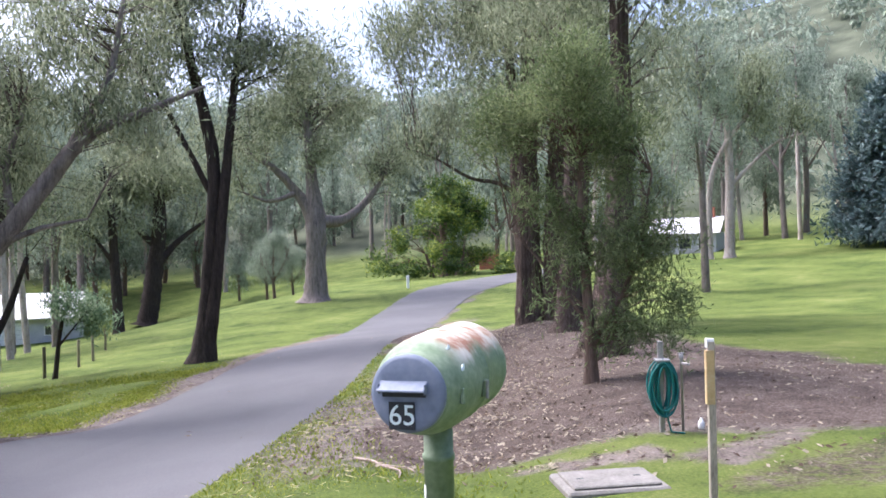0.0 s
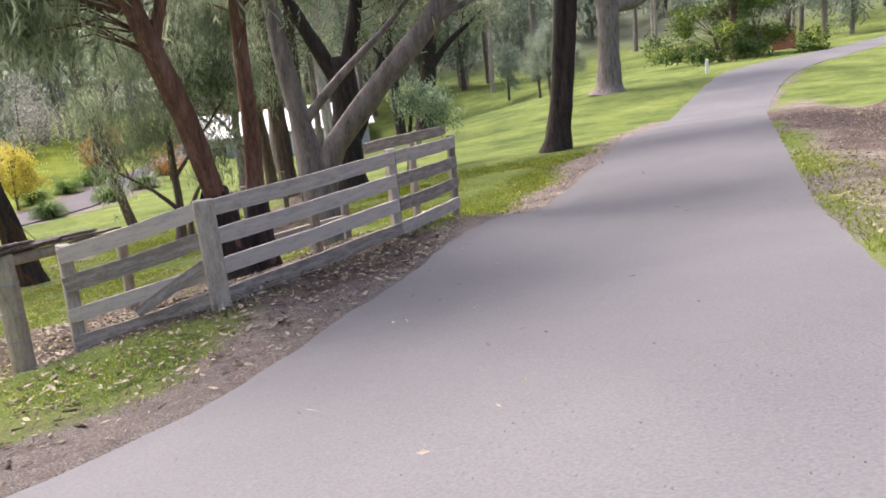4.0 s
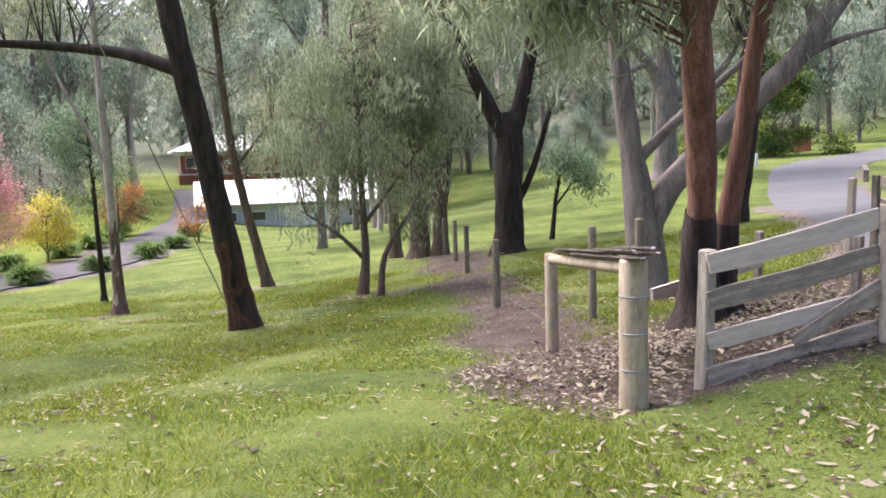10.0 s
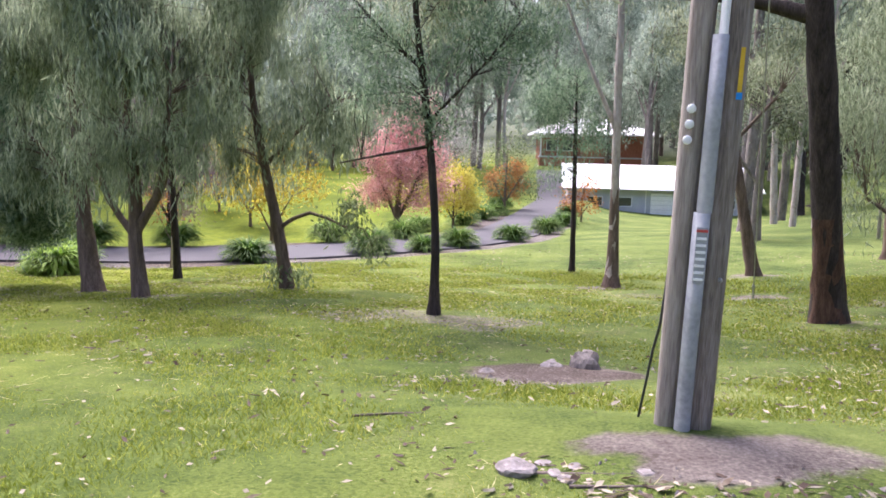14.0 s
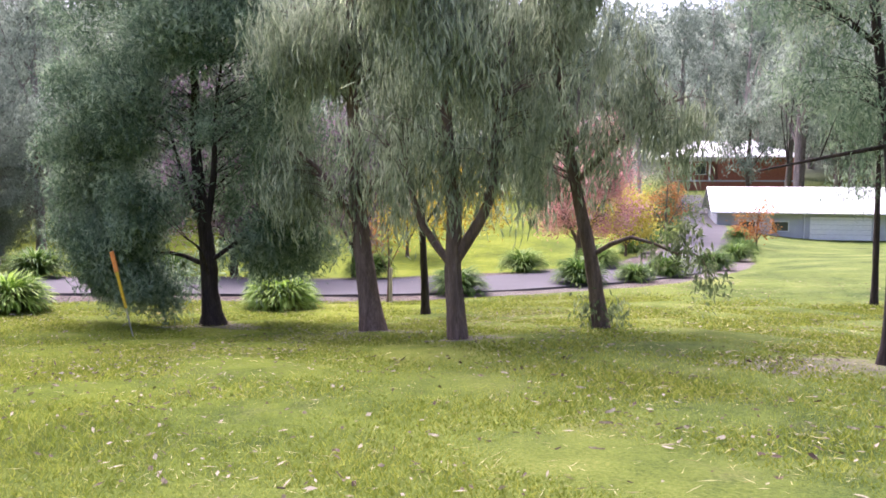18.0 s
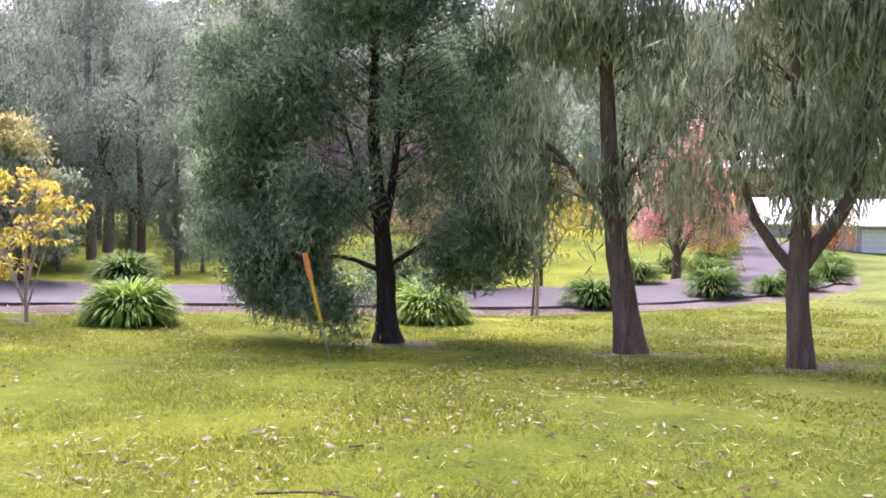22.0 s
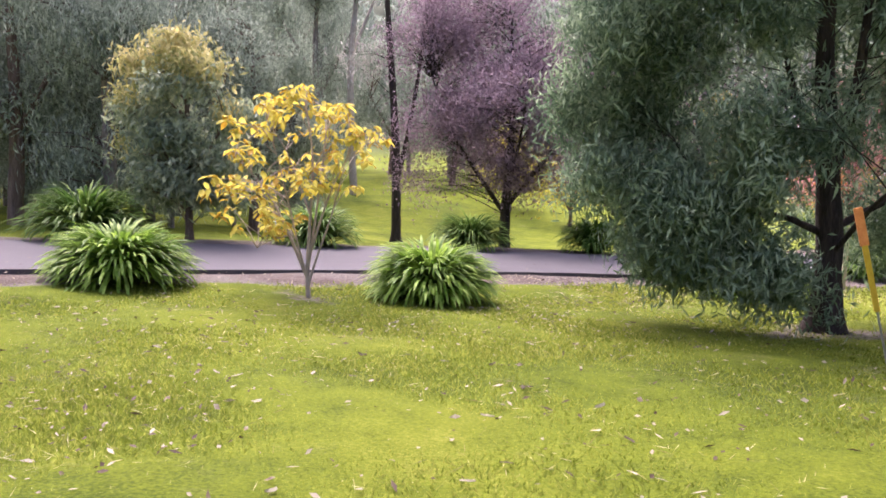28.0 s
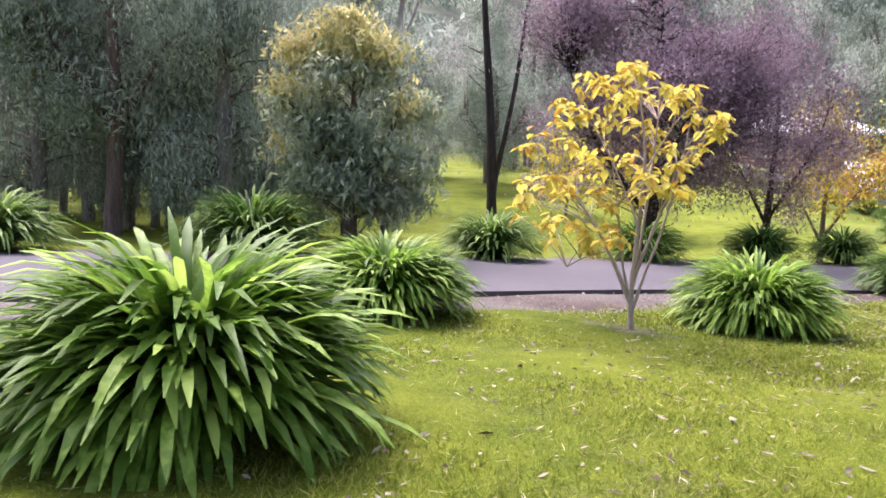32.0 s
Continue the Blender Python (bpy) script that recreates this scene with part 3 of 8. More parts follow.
DRIVE_LOW = [(-60, 9), (-48, 11.5), (-41, 15.2), (-34.3, 19.9), (-31.2, 22.5), (-28.6, 24.8), (-25.9, 27.4), (-22.8, 29.6), (-20.2, 31.5), (-17.5, 33.3), (-14.6, 35.8), (-12.4, 39.5), (-11, 45.5), (-10.3, 55), (-9.2, 72), (-9, 84), (-9.6, 97), (-10.5, 110)]
ROAD_LINE = [(60, -42), (25, -17), (14, -9.2), (6.5, -4.4), (2.5, -1.8), (-1.5, -0.2), (-6.5, 1.8), (-14, 4.0), (-23, 6.6), (-29, 7.9), (-40, 9.6), (-60, 12.5), (-110, 18)]
EDGE_LEFT = [(-2.6, 2.2), (0.3, 3.25), (1.9, 4.5), (2.95, 6.3), (4.12, 8.0), (5.7, 10.55), (7.5, 13.6), (9.2, 16.3), (14, 24.4), (21.2, 35.5), (28.4, 45), (38.5, 53.3), (50, 60.5), (64, 66)]
EDGE_RIGHT = [(6.9, -2.4), (5.9, 0), (5.5, 1.3), (5.95, 3), (6.7, 4.4), (8.4, 7.5), (10.5, 11), (12.9, 15.2), (17, 22), (23.2, 31.5), (31, 41), (41, 48.7), (52, 56), (65.5, 61.5)]


def line_dist(x, y, line):
    """Distance to a polyline and the nearest point on it."""
    best = np.full(np.shape(x), 1e9)
    px, py = np.zeros(np.shape(x)), np.zeros(np.shape(x))
    for (ax, ay), (bx, by) in zip(line, line[1:]):
        dx, dy = bx - ax, by - ay
        u = np.clip(((x - ax) * dx + (y - ay) * dy) / (dx * dx + dy * dy), 0, 1)
        qx, qy = ax + u * dx, ay + u * dy
        d = np.hypot(x - qx, y - qy)
        near = d < best
        best, px, py = np.where(near, d, best), np.where(near, qx, px), np.where(near, qy, py)
    return best, px, py


def bench(x, y):
    return raw_height(x - 0.53, y - 1.4)


def height(x, y):
    """The ground, bedded level across the low drive."""
    x, y = np.asarray(x, float), np.asarray(y, float)
    z = raw_height(x, y)
    d, px, py = line_dist(x, y, DRIVE_LOW)
    w = np.clip((5.0 - d) / 2.2, 0, 1)
    w = w * w * (3 - 2 * w)
    z = z * (1 - w) + (bench(px, py) - 0.002) * w
    # the ditch and bank along the right of the upper drive
    e, ex, ey = line_dist(x, y, EDGE_RIGHT)
    right = (x > ex) & (ey > 1.5)
    run = np.clip((y - 2.2) / 2.5, 0, 1) * np.clip((26 - y) / 6, 0, 1)
    shape = -0.26 * np.exp(-(((e - 2.5) / 0.9) ** 2)) + 0.2 * np.exp(-(((e - 5.2) / 2.2) ** 2))
    return z + np.where(right, run * shape, 0)


def spaced(fine, far, reach):
    """Grid lines: even inside fine, widening outside it."""
    lo, hi, step = fine
    out = list(np.arange(lo, hi, step))
    a, s = out[-1], step
    while a < reach:
        s *= far
        a += s
        out.append(a)
    a, s = out[0], step
    low = []
    while a > -reach:
        s *= far
        a -= s
        low.append(a)
    return np.array(low[::-1] + out)


PATCHES = [(-6.3, 7.82, 0.72, 0.42, 0.9), (-5.75, 7.95, 0.52, 0.28, 0.75), (-4.6, 7.3, 0.6, 0.25, 0.4), (-7.05, 11.7, 1.0, 0.6, 0.95), (9.4, 2.35, 0.7, 0.3, 0.8), (10.4, 1.9, 1.0, 0.3, 0.7), (-9.3, 15.5, 2.4, 0.9, 0.5), (-21.0, 20.3, 1.7, 1.0, 0.55), (-0.2, 19.4, 1.6, 0.7, 0.55), (-6.3, 22.6, 0.8, 0.5, 0.7), (-2.8, 16.9, 0.7, 0.4, 0.6), (-16.7, 18.6, 1.4, 0.7, 0.55), (-14.7, 17, 0.9, 0.5, 0.55), (-5.0, 20.8, 1.4, 0.6, 0.45), (-2.3, 24.8, 0.8, 0.5, 0.6), (-3.2, 20.6, 0.7, 0.4, 0.7), (-28.35, 19.35, 0.8, 0.6, 0.5)]


def cover(x, y):
    """How bare, leaf-strewn and gravelly the ground is."""
    wob = np.sin(x * 0.9 + 1.3 * np.sin(y * 0.7)) * 0.3 + np.sin(y * 1.7 + x * 0.5) * 0.25
    earth = np.zeros(np.shape(x))
    for a, c, rx, ry, much in PATCHES:
        q = ((x - a + 0.35 * wob * rx) / rx) ** 2 + ((y - c + 0.3 * np.sin(x * 3.1 + y) * ry) / ry) ** 2
        earth = np.maximum(earth, np.clip(1.4 - q + 0.35 * np.sin(x * 5.3 + 2 * y) * np.sin(y * 6.1 - x), 0, 1) * much)
    bank = np.minimum(np.clip((x - 8.2 - 0.42 * (y - 5) + wob) * 0.8, 0, 1), np.clip((35 - y - 0.35 * x + wob) * 0.3, 0, 1))
    dr, _ex, _ = line_dist(x, y, EDGE_RIGHT)
    bank = bank * np.clip((y - 3.1 + 0.55 * (x - 8.3) + 0.8 * wob) * 0.9, 0, 1) * np.clip((18.8 + 0.25 * (y - 9) - x + wob) * 0.35, 0, 1)
    earth = np.maximum(earth, bank)
    verge = np.where((x > _ex) & (y > 1), np.clip(1.4 - np.abs(dr - 1.0 + 0.5 * wob) * 0.9, 0, 1) * 0.6 * np.clip((y - 2) / 3, 0, 1) * np.clip((34 - y) / 6, 0, 1), 0)
    earth = np.maximum(earth, verge)
    dl, lx, ly = line_dist(x, y, EDGE_LEFT)
    left = (x - lx) < 0.2
    strip = np.where(left & (ly > 5.0) & (ly < 30), np.clip((1.25 + 0.7 * wob - dl) * 1.1, 0, 1), 0)
    earth = np.maximum(earth, strip * 0.95)
    fence, _, _ = line_dist(x, y, [(0.2, 8.6), (1.3, 14.8), (2.5, 21), (3.2, 26)])
    strewn = np.clip((1.7 + wob - fence) * 0.6, 0, 1) * np.clip((27 - y) * 0.5, 0, 1) * np.clip((y - 6.6) * 0.9, 0, 1) * 0.85
    strewn = np.maximum(strewn, np.clip(1.5 - ((x + 7.05 + 0.3 * wob) / 1.0) ** 2 - ((y - 11.7) / 0.6) ** 2, 0, 1) * 0.75)
    strewn = np.maximum(strewn, np.clip(1.5 - ((x - 11.0 + 0.5 * wob) / 1.9) ** 2 - ((y - 1.05 - 0.2 * wob) / 0.6) ** 2, 0, 1) * 0.5)
    strewn = np.maximum(strewn, bank * np.clip(0.85 + 0.4 * wob, 0.45, 1))
    strewn = np.maximum(strewn, np.clip(1.6 - ((x - 1.6) / 2.6) ** 2 - ((y - 8.8) / 2.0) ** 2, 0, 1) * 0.8)
    strewn = np.maximum(strewn, np.where(left & (ly < 6.5), np.clip((2.9 + wob - dl) * 0.5, 0, 1) * 0.42, 0))
    gravel = np.clip((0.55 + 0.5 * wob - dr) * 1.6, 0, 1) * 0.7
    gravel = np.maximum(gravel, np.where(left & (ly < 9), np.clip((1.0 + 0.8 * wob - dl) * 1.1, 0, 1) * 0.9, 0))
    low, _, _ = line_dist(x, y, DRIVE_LOW)
    strewn = np.maximum(strewn, np.where(y < 60, np.clip((3.3 + 0.35 * wob - low) * 1.8, 0, 1) * np.clip(0.45 + 0.5 * wob, 0, 0.8), 0))
    gravel = np.maximum(gravel, np.where(y < 60, np.clip((3.35 + 0.35 * wob - low) * 1.6, 0, 1) * 0.95, 0))
    return earth, strewn, gravel


def wooded(x, y):
    """Share of woodland floor: the hills all round, but for the cleared field."""
    r, ang = np.hypot(x - 5, y - 25), np.degrees(np.arctan2(y - 25, x - 5))
    return np.clip((r - 100) / 12, 0, 1)


def inside_drive(x, y):
    poly = EDGE_LEFT + EDGE_RIGHT[::-1]
    inside = np.zeros(np.shape(x), bool)
    j = len(poly) - 1
    for i in range(len(poly)):
        (ax, ay), (bx, by) = poly[i], poly[j]
        inside ^= ((ay > y) != (by > y)) & (x < (bx - ax) * (y - ay) / (by - ay + 1e-12) + ax)
        j = i
    return inside


def build_ground():
    gx, gy = spaced((-44, 26, 0.33), 1.13, 620), spaced((-3, 40, 0.33), 1.13, 620)
    x, y = np.meshgrid(gx, gy, indexing="ij")
    z = height(x, y)
    near = np.exp(-(((x + 5) / 60) ** 2 + ((y - 15) / 50) ** 2))
    calm = np.clip(np.minimum(line_dist(x, y, EDGE_LEFT)[0], line_dist(x, y, EDGE_RIGHT)[0]) - 0.25, 0, 1)
    z = z + near * calm * (0.018 * np.sin(x * 2.1 + 1.7 * np.sin(y * 1.3)) + 0.014 * np.sin(y * 2.9 + x * 0.8))
    q = ((x + 6.25) / 1.0) ** 2 + ((y - 8.1) / 0.7) ** 2
    z = z + 0.12 * np.exp(-q) + 0.14 * np.exp(-(((x + 7.0) / 0.9) ** 2 + ((y - 12.0) / 0.6) ** 2))
    for line, w in ((ROAD_LINE, 2.6), (DRIVE_LOW, 1.9)):
        d, _, _ = line_dist(x, y, line)
        z = z - 0.05 * np.clip((w + 0.1 - d) * 3, 0, 1)
    side = np.minimum(line_dist(x, y, EDGE_LEFT)[0], line_dist(x, y, EDGE_RIGHT)[0])
    z = z - 0.06 * np.where(inside_drive(x, y), np.clip(side * 4, 0, 1), 0)
    nx, ny = len(gx), len(gy)
    i, j = np.meshgrid(np.arange(nx - 1), np.arange(ny - 1), indexing="ij")
    a = i * ny + j
    f = np.stack([a, a + ny, a + ny + 1, a + 1], -1).reshape(-1, 4)
    me = mesh_np("ground", np.stack([x, y, z], -1).reshape(-1, 3), [f], GROUND, True)
    e, s, g = cover(x.ravel(), y.ravel())
    at = me.color_attributes.new("cover", "FLOAT_COLOR", "POINT")
    at.data.foreach_set("color", np.stack([e, s, g, wooded(x.ravel(), y.ravel())], -1).astype(np.float32).ravel())
    tagged(new("ground", me), "grassy hillside with bare earth patches and fallen leaves", "ground", kind="structure")


build_ground()


def ribbon(name, left, right, material, label, lift, step=0.6, columns=8, thick=0.1, level=False):
    """A paved strip between two edge lines, laid on the ground, with a broken edge."""
    n = len(left)
    u = np.linspace(0, n - 1, int(sum(np.hypot(*np.diff(np.array(left), axis=0).T)) / step))
    a = np.stack([np.interp(u, range(n), np.array(left)[:, k]) for k in (0, 1)], -1)
    b = np.stack([np.interp(u, range(n), np.array(right)[:, k]) for k in (0, 1)], -1)
    jag = rng.normal(size=(len(u), 2)) * 0.012 + 0.035 * np.stack([np.sin(u * 1.1 + 2 * np.sin(u * 0.57)), np.sin(u * 0.93 + 2 * np.sin(u * 0.71))], -1)
    w = np.linspace(0, 1, columns + 1)[None, :, None]
    p = a[:, None] * (1 - w) + b[:, None] * w
    way = (b - a) / np.linalg.norm(b - a, axis=1)[:, None]
    p[:, 0] += way * jag[:, :1]
    p[:, -1] += way * jag[:, 1:]
    if level:
        c = (a + b) / 2
        z = np.repeat(bench(c[:, 0], c[:, 1])[:, None], columns + 1, 1) + lift
    else:
        z = height(p[..., 0], p[..., 1]) + lift
        z[:, [0, -1]] -= lift + 0.012
    top = np.concatenate([p, z[..., None]], -1)
    k, c = len(u), columns + 1
    skirt = top[:, [0, -1]].copy()
    skirt[..., 2] -= thick
    v = np.vstack([top.reshape(-1, 3), skirt.reshape(-1, 3)])
    i, j = np.meshgrid(np.arange(k - 1), np.arange(columns), indexing="ij")
    q = i * c + j
    f = [np.stack([q, q + c, q + c + 1, q + 1], -1).reshape(-1, 4)]
    i = np.arange(k - 1)
    f.append(np.stack([i * c, k * c + 2 * i, k * c + 2 * i + 2, (i + 1) * c], -1))
    f.append(np.stack([i * c + columns, (i + 1) * c + columns, k * c + 2 * i + 3, k * c + 2 * i + 1], -1))
    tagged(new(name, mesh_np(name, v, f, material)), label, "road", kind="structure")


def offset(line, d):
    p = np.array(line, float)
    t = np.gradient(p, axis=0)
    t /= np.linalg.norm(t, axis=1)[:, None]
    return [tuple(q) for q in p + np.stack([-t[:, 1], t[:, 0]], -1) * d]


ROAD_S = [tuple(p) for p in smooth_line(ROAD_LINE, 3)]
LOW_S = [tuple(p) for p in smooth_line(DRIVE_LOW, 2)]
ribbon("road", offset(ROAD_S, 2.5), offset(ROAD_S, -2.5), ASPHALT, "grey asphalt country road with crumbling edges", 0.012)
EDGES = smooth_line([(*a, *b) for a, b in zip(EDGE_LEFT, EDGE_RIGHT)], 0.8)
ribbon("road_drive_upper", [tuple(p[:2]) for p in EDGES], [tuple(p[2:]) for p in EDGES], ASPHALT, "grey asphalt driveway running past the timber fence", 0.014, step=0.22)
ribbon("road_drive_lower", offset(LOW_S, 1.85), offset(LOW_S, -1.85), ASPHALT_DARK, "dark asphalt driveway edged with strap-leaved clumps", 0.05, level=True, thick=0.14)


# ---- trees by the upper drive ----
tree("gum_tree", 9.95, 21.3, "slender dark twin-stemmed gum beside the driveway",
     [[(-0.05, 0, 0, 0.3), (0.16, 0.05, 1.4, 0.22), (0.36, 0.0, 3.4, 0.2), (0.5, 0.0, 5.6, 0.19), (0.3, 0.1, 7.2, 0.17), (-0.05, 0.2, 8.8, 0.14), (-0.3, 0.4, 11, 0.1)], [(0.14, -0.05, 0.1, 0.22), (0.45, -0.15, 2.4, 0.17), (0.72, -0.2, 4.9, 0.15), (1.0, -0.2, 7.3, 0.12), (1.4, 0.1, 10, 0.07)], [(0.45, 0.2, 4.9, 0.1), (-0.8, 0.3, 7.5, 0.07), (-1.6, 0.4, 9, 0.04)]],
     [(0.6, 0.3, 10.6, 3.8, 3.4, 2.2), (2.6, 0.2, 9.2, 2.0, 1.8, 1.5), (-2.0, 0.3, 9.2, 2.2, 1.9, 1.5), (1.9, 0, 7.8, 1.1, 1.0, 0.8), (-1.2, 0.3, 7.9, 1.1, 1.0, 0.6), (-3.0, 0.6, 11.4, 2.4, 2.2, 1.5), (1.3, 0, 6.6, 0.9, 0.8, 0.7)], BARK_DARK, LEAF_GUM, 560, 40, 0.32, 0.24, 0.05)
tree("gum_tree", 21.9, 46.5, "old pale-trunked gum with broken bare limbs on the lawn",
     [[(0, 0, 0, 0.85), (0.1, 0, 2.6, 0.62), (0.18, 0.1, 5.2, 0.66), (0, 0.2, 8, 0.35), (-0.3, 0, 12, 0.2)], [(0.18, 0.1, 5.1, 0.5), (-0.9, 0.4, 7, 0.3), (-2.4, 0.6, 8.6, 0.2), (-4, 0.6, 9.4, 0.1)], [(0.18, 0.1, 5.1, 0.5), (2.2, 0, 5.3, 0.3), (4, 0, 6.8, 0.2), (5.2, 0, 8.4, 0.1)], [(-0.9, 0.4, 7, 0.2), (-2.8, 0, 6.4, 0.12), (-4.4, 0, 6.9, 0.06)]],
     [(-4.4, 0.5, 10.4, 3.2, 2.8, 2.1), (4.8, 0, 9.6, 3.2, 2.6, 2.2), (0, 0, 13.4, 5.4, 4.6, 3.2), (-5.2, 0, 7.4, 1.8, 1.5, 1.1), (0.5, 0, 9.8, 2.4, 2.2, 1.6), (5.6, 0, 6.8, 1.5, 1.3, 0.9)], BARK_GREY, LEAF_GUM, 430, 36, 0.5, 0.4, 0.085, bough=0.04)
tree("gum_tree", 16.6, 85.5, "big brown gum low on the far lawn",
     [[(0, 0, 0, 0.95), (0.9, 0, 5.8, 0.8), (1.5, 0, 12, 0.6), (1, 0, 19, 0.3)], [(0.9, 0, 5.8, 0.45), (3.3, 0, 8.7, 0.33), (6.4, 0, 11, 0.2)], [(1.2, 0, 8, 0.4), (-2.5, 0, 12, 0.25), (-4.5, 0, 15, 0.15)]],
     [(1, 0, 17, 7, 6, 4), (6.5, 0, 12.5, 3.4, 3, 2.4), (-4.6, 0, 14, 3.6, 3, 3)], BARK_DARK, LEAF_GUM, 260, 34, 0.8, 0.7, 0.16, bough=0.06)
tree("gum_tree", 13.6, 82.5, "dark narrow gum low on the far lawn",
     [[(0, 0, 0, 0.55), (-0.2, 0, 4.6, 0.5), (-0.5, 0, 12, 0.38), (-1, 0, 17, 0.2)], [(-0.3, 0, 7, 0.25), (-3, 0, 11, 0.15)]],
     [(-1, 0, 15, 5, 5, 3.6), (-4, 0, 11, 3, 3, 2.2), (2, 0, 11.5, 2.5, 2.5, 2)], BARK_DARK, LEAF_GUM, 200, 34, 0.8, 0.7, 0.16, bough=0.06)
tree("small_tree", 6.2, 25.0, "small dark-leaved tree on the fence line", [[(0, 0, 0, 0.075), (0.18, 0, 1.5, 0.06), (0.44, 0, 2.6, 0.03)], [(0.1, 0, 1.0, 0.04), (0.9, 0, 2.0, 0.02)]],
     [(0.7, 0, 2.4, 1.0, 0.9, 0.7), (1.3, 0, 1.9, 0.7, 0.7, 0.5)], BARK_DARK, LEAF_DARK, 70, 30, 0.2, 0.2, 0.04)
# the clump behind the rail fence
tree("gum_tree", 1.88, 9.55, "rufous-barked gum with a blackened foot behind the timber fence",
     [[(0, 0, 0, 0.19), (-0.05, -0.05, 0.4, 0.165), (-0.12, -0.15, 0.9, 0.145), (-0.17, -0.3, 1.3, 0.14), (-0.32, -0.5, 2.1, 0.145), (-0.55, -0.8, 3.0, 0.125), (-0.68, -0.95, 3.6, 0.11), (-0.85, -1.0, 4.6, 0.08), (-0.9, -1.0, 6.0, 0.04)], [(-0.5, -0.72, 2.8, 0.075), (-0.3, -0.75, 3.4, 0.062), (-0.05, -0.7, 3.9, 0.055), (0.5, -0.7, 5.0, 0.03)], [(-0.6, -0.85, 3.2, 0.05), (-1.3, -0.8, 3.9, 0.035), (-2.0, -0.6, 4.2, 0.015)]],
     [(-1.3, -0.7, 4.3, 1.3, 1.1, 0.75), (0.5, -0.6, 5.4, 1.5, 1.3, 0.9), (-2.2, -0.4, 3.7, 1.0, 0.8, 0.65), (-0.9, -0.9, 6.0, 1.4, 1.2, 0.8), (-1.5, -0.6, 3.2, 0.7, 0.6, 0.45)], BARK_RUFOUS, LEAF_WEEP, 400, 40, 0.22, 0.24, 0.034, 0.95, boughs=0.6)
tree("gum_tree", 2.16, 9.65, "leaning rufous gum stem with a blackened foot",
     [[(0, 0, 0, 0.17), (0, 0, 0.4, 0.15), (0.04, -0.1, 1.1, 0.115), (0.1, -0.25, 1.9, 0.1), (0.12, -0.42, 2.8, 0.088), (0.17, -0.55, 3.5, 0.078), (0.25, -0.6, 5.0, 0.045)]],
     [(0.4, -0.6, 5.4, 1.3, 1.2, 0.9), (0.7, -0.5, 4.0, 0.7, 0.6, 0.45), (0.05, -0.5, 3.35, 0.4, 0.35, 0.3)], BARK_RUFOUS, LEAF_GUM, 190, 42, 0.22, 0.18, 0.03, 0.8)
tree("gum_tree", 3.0, 13.0, "grey gum with one great limb leaning over the drive",
     [[(0.12, 0, 0, 0.3), (0.08, 0, 0.6, 0.29), (0, 0, 1.2, 0.27), (-0.15, 0.05, 2.3, 0.18), (-0.3, 0.1, 3.5, 0.15), (-0.42, 0.2, 5.0, 0.1), (-0.5, 0.2, 6.5, 0.05)], [(0.05, 0, 0.75, 0.25), (0.12, 0, 1.2, 0.225), (0.4, -0.1, 1.7, 0.195), (0.95, -0.35, 2.35, 0.18), (1.5, -0.6, 2.95, 0.17), (2.0, -0.75, 3.45, 0.16), (2.5, -0.85, 4.12, 0.145), (2.82, -0.9, 4.56, 0.135), (3.15, -0.9, 5.02, 0.12), (3.6, -0.9, 5.43, 0.09), (4.2, -0.9, 5.7, 0.07), (5.4, -0.9, 6.3, 0.03)], [(-0.08, 0, 2.1, 0.09), (0.2, -0.1, 2.4, 0.08), (0.65, -0.25, 2.85, 0.065), (1.3, -0.4, 3.4, 0.05), (1.8, -0.5, 3.9, 0.025)], [(2.0, -0.75, 3.45, 0.06), (2.7, -0.9, 3.75, 0.04), (3.4, -0.9, 3.9, 0.015)], [(3.1, -0.9, 4.95, 0.1), (3.55, -0.8, 5.8, 0.08), (3.85, -0.7, 6.5, 0.06), (4.1, -0.6, 7.9, 0.03)], [(2.3, -0.8, 3.85, 0.07), (2.2, -0.7, 4.7, 0.055), (2.5, -0.6, 5.8, 0.03)]],
     [(-0.5, 0.2, 6.6, 2.0, 1.8, 1.2), (3.6, -0.9, 6.2, 1.7, 1.5, 0.9), (1.8, -0.3, 5.2, 1.4, 1.3, 0.8), (-1.8, 0.2, 5.2, 1.1, 1.0, 0.7), (1.2, 0.6, 7.4, 2.0, 1.8, 1.1), (3.8, 0.2, 7.6, 1.6, 1.5, 0.9), (4.4, -0.5, 5.2, 0.9, 0.8, 0.5), (1.6, -0.4, 4.1, 0.6, 0.5, 0.35)], BARK_GREY, LEAF_GUM, 470, 42, 0.26, 0.2, 0.035, 0.7)
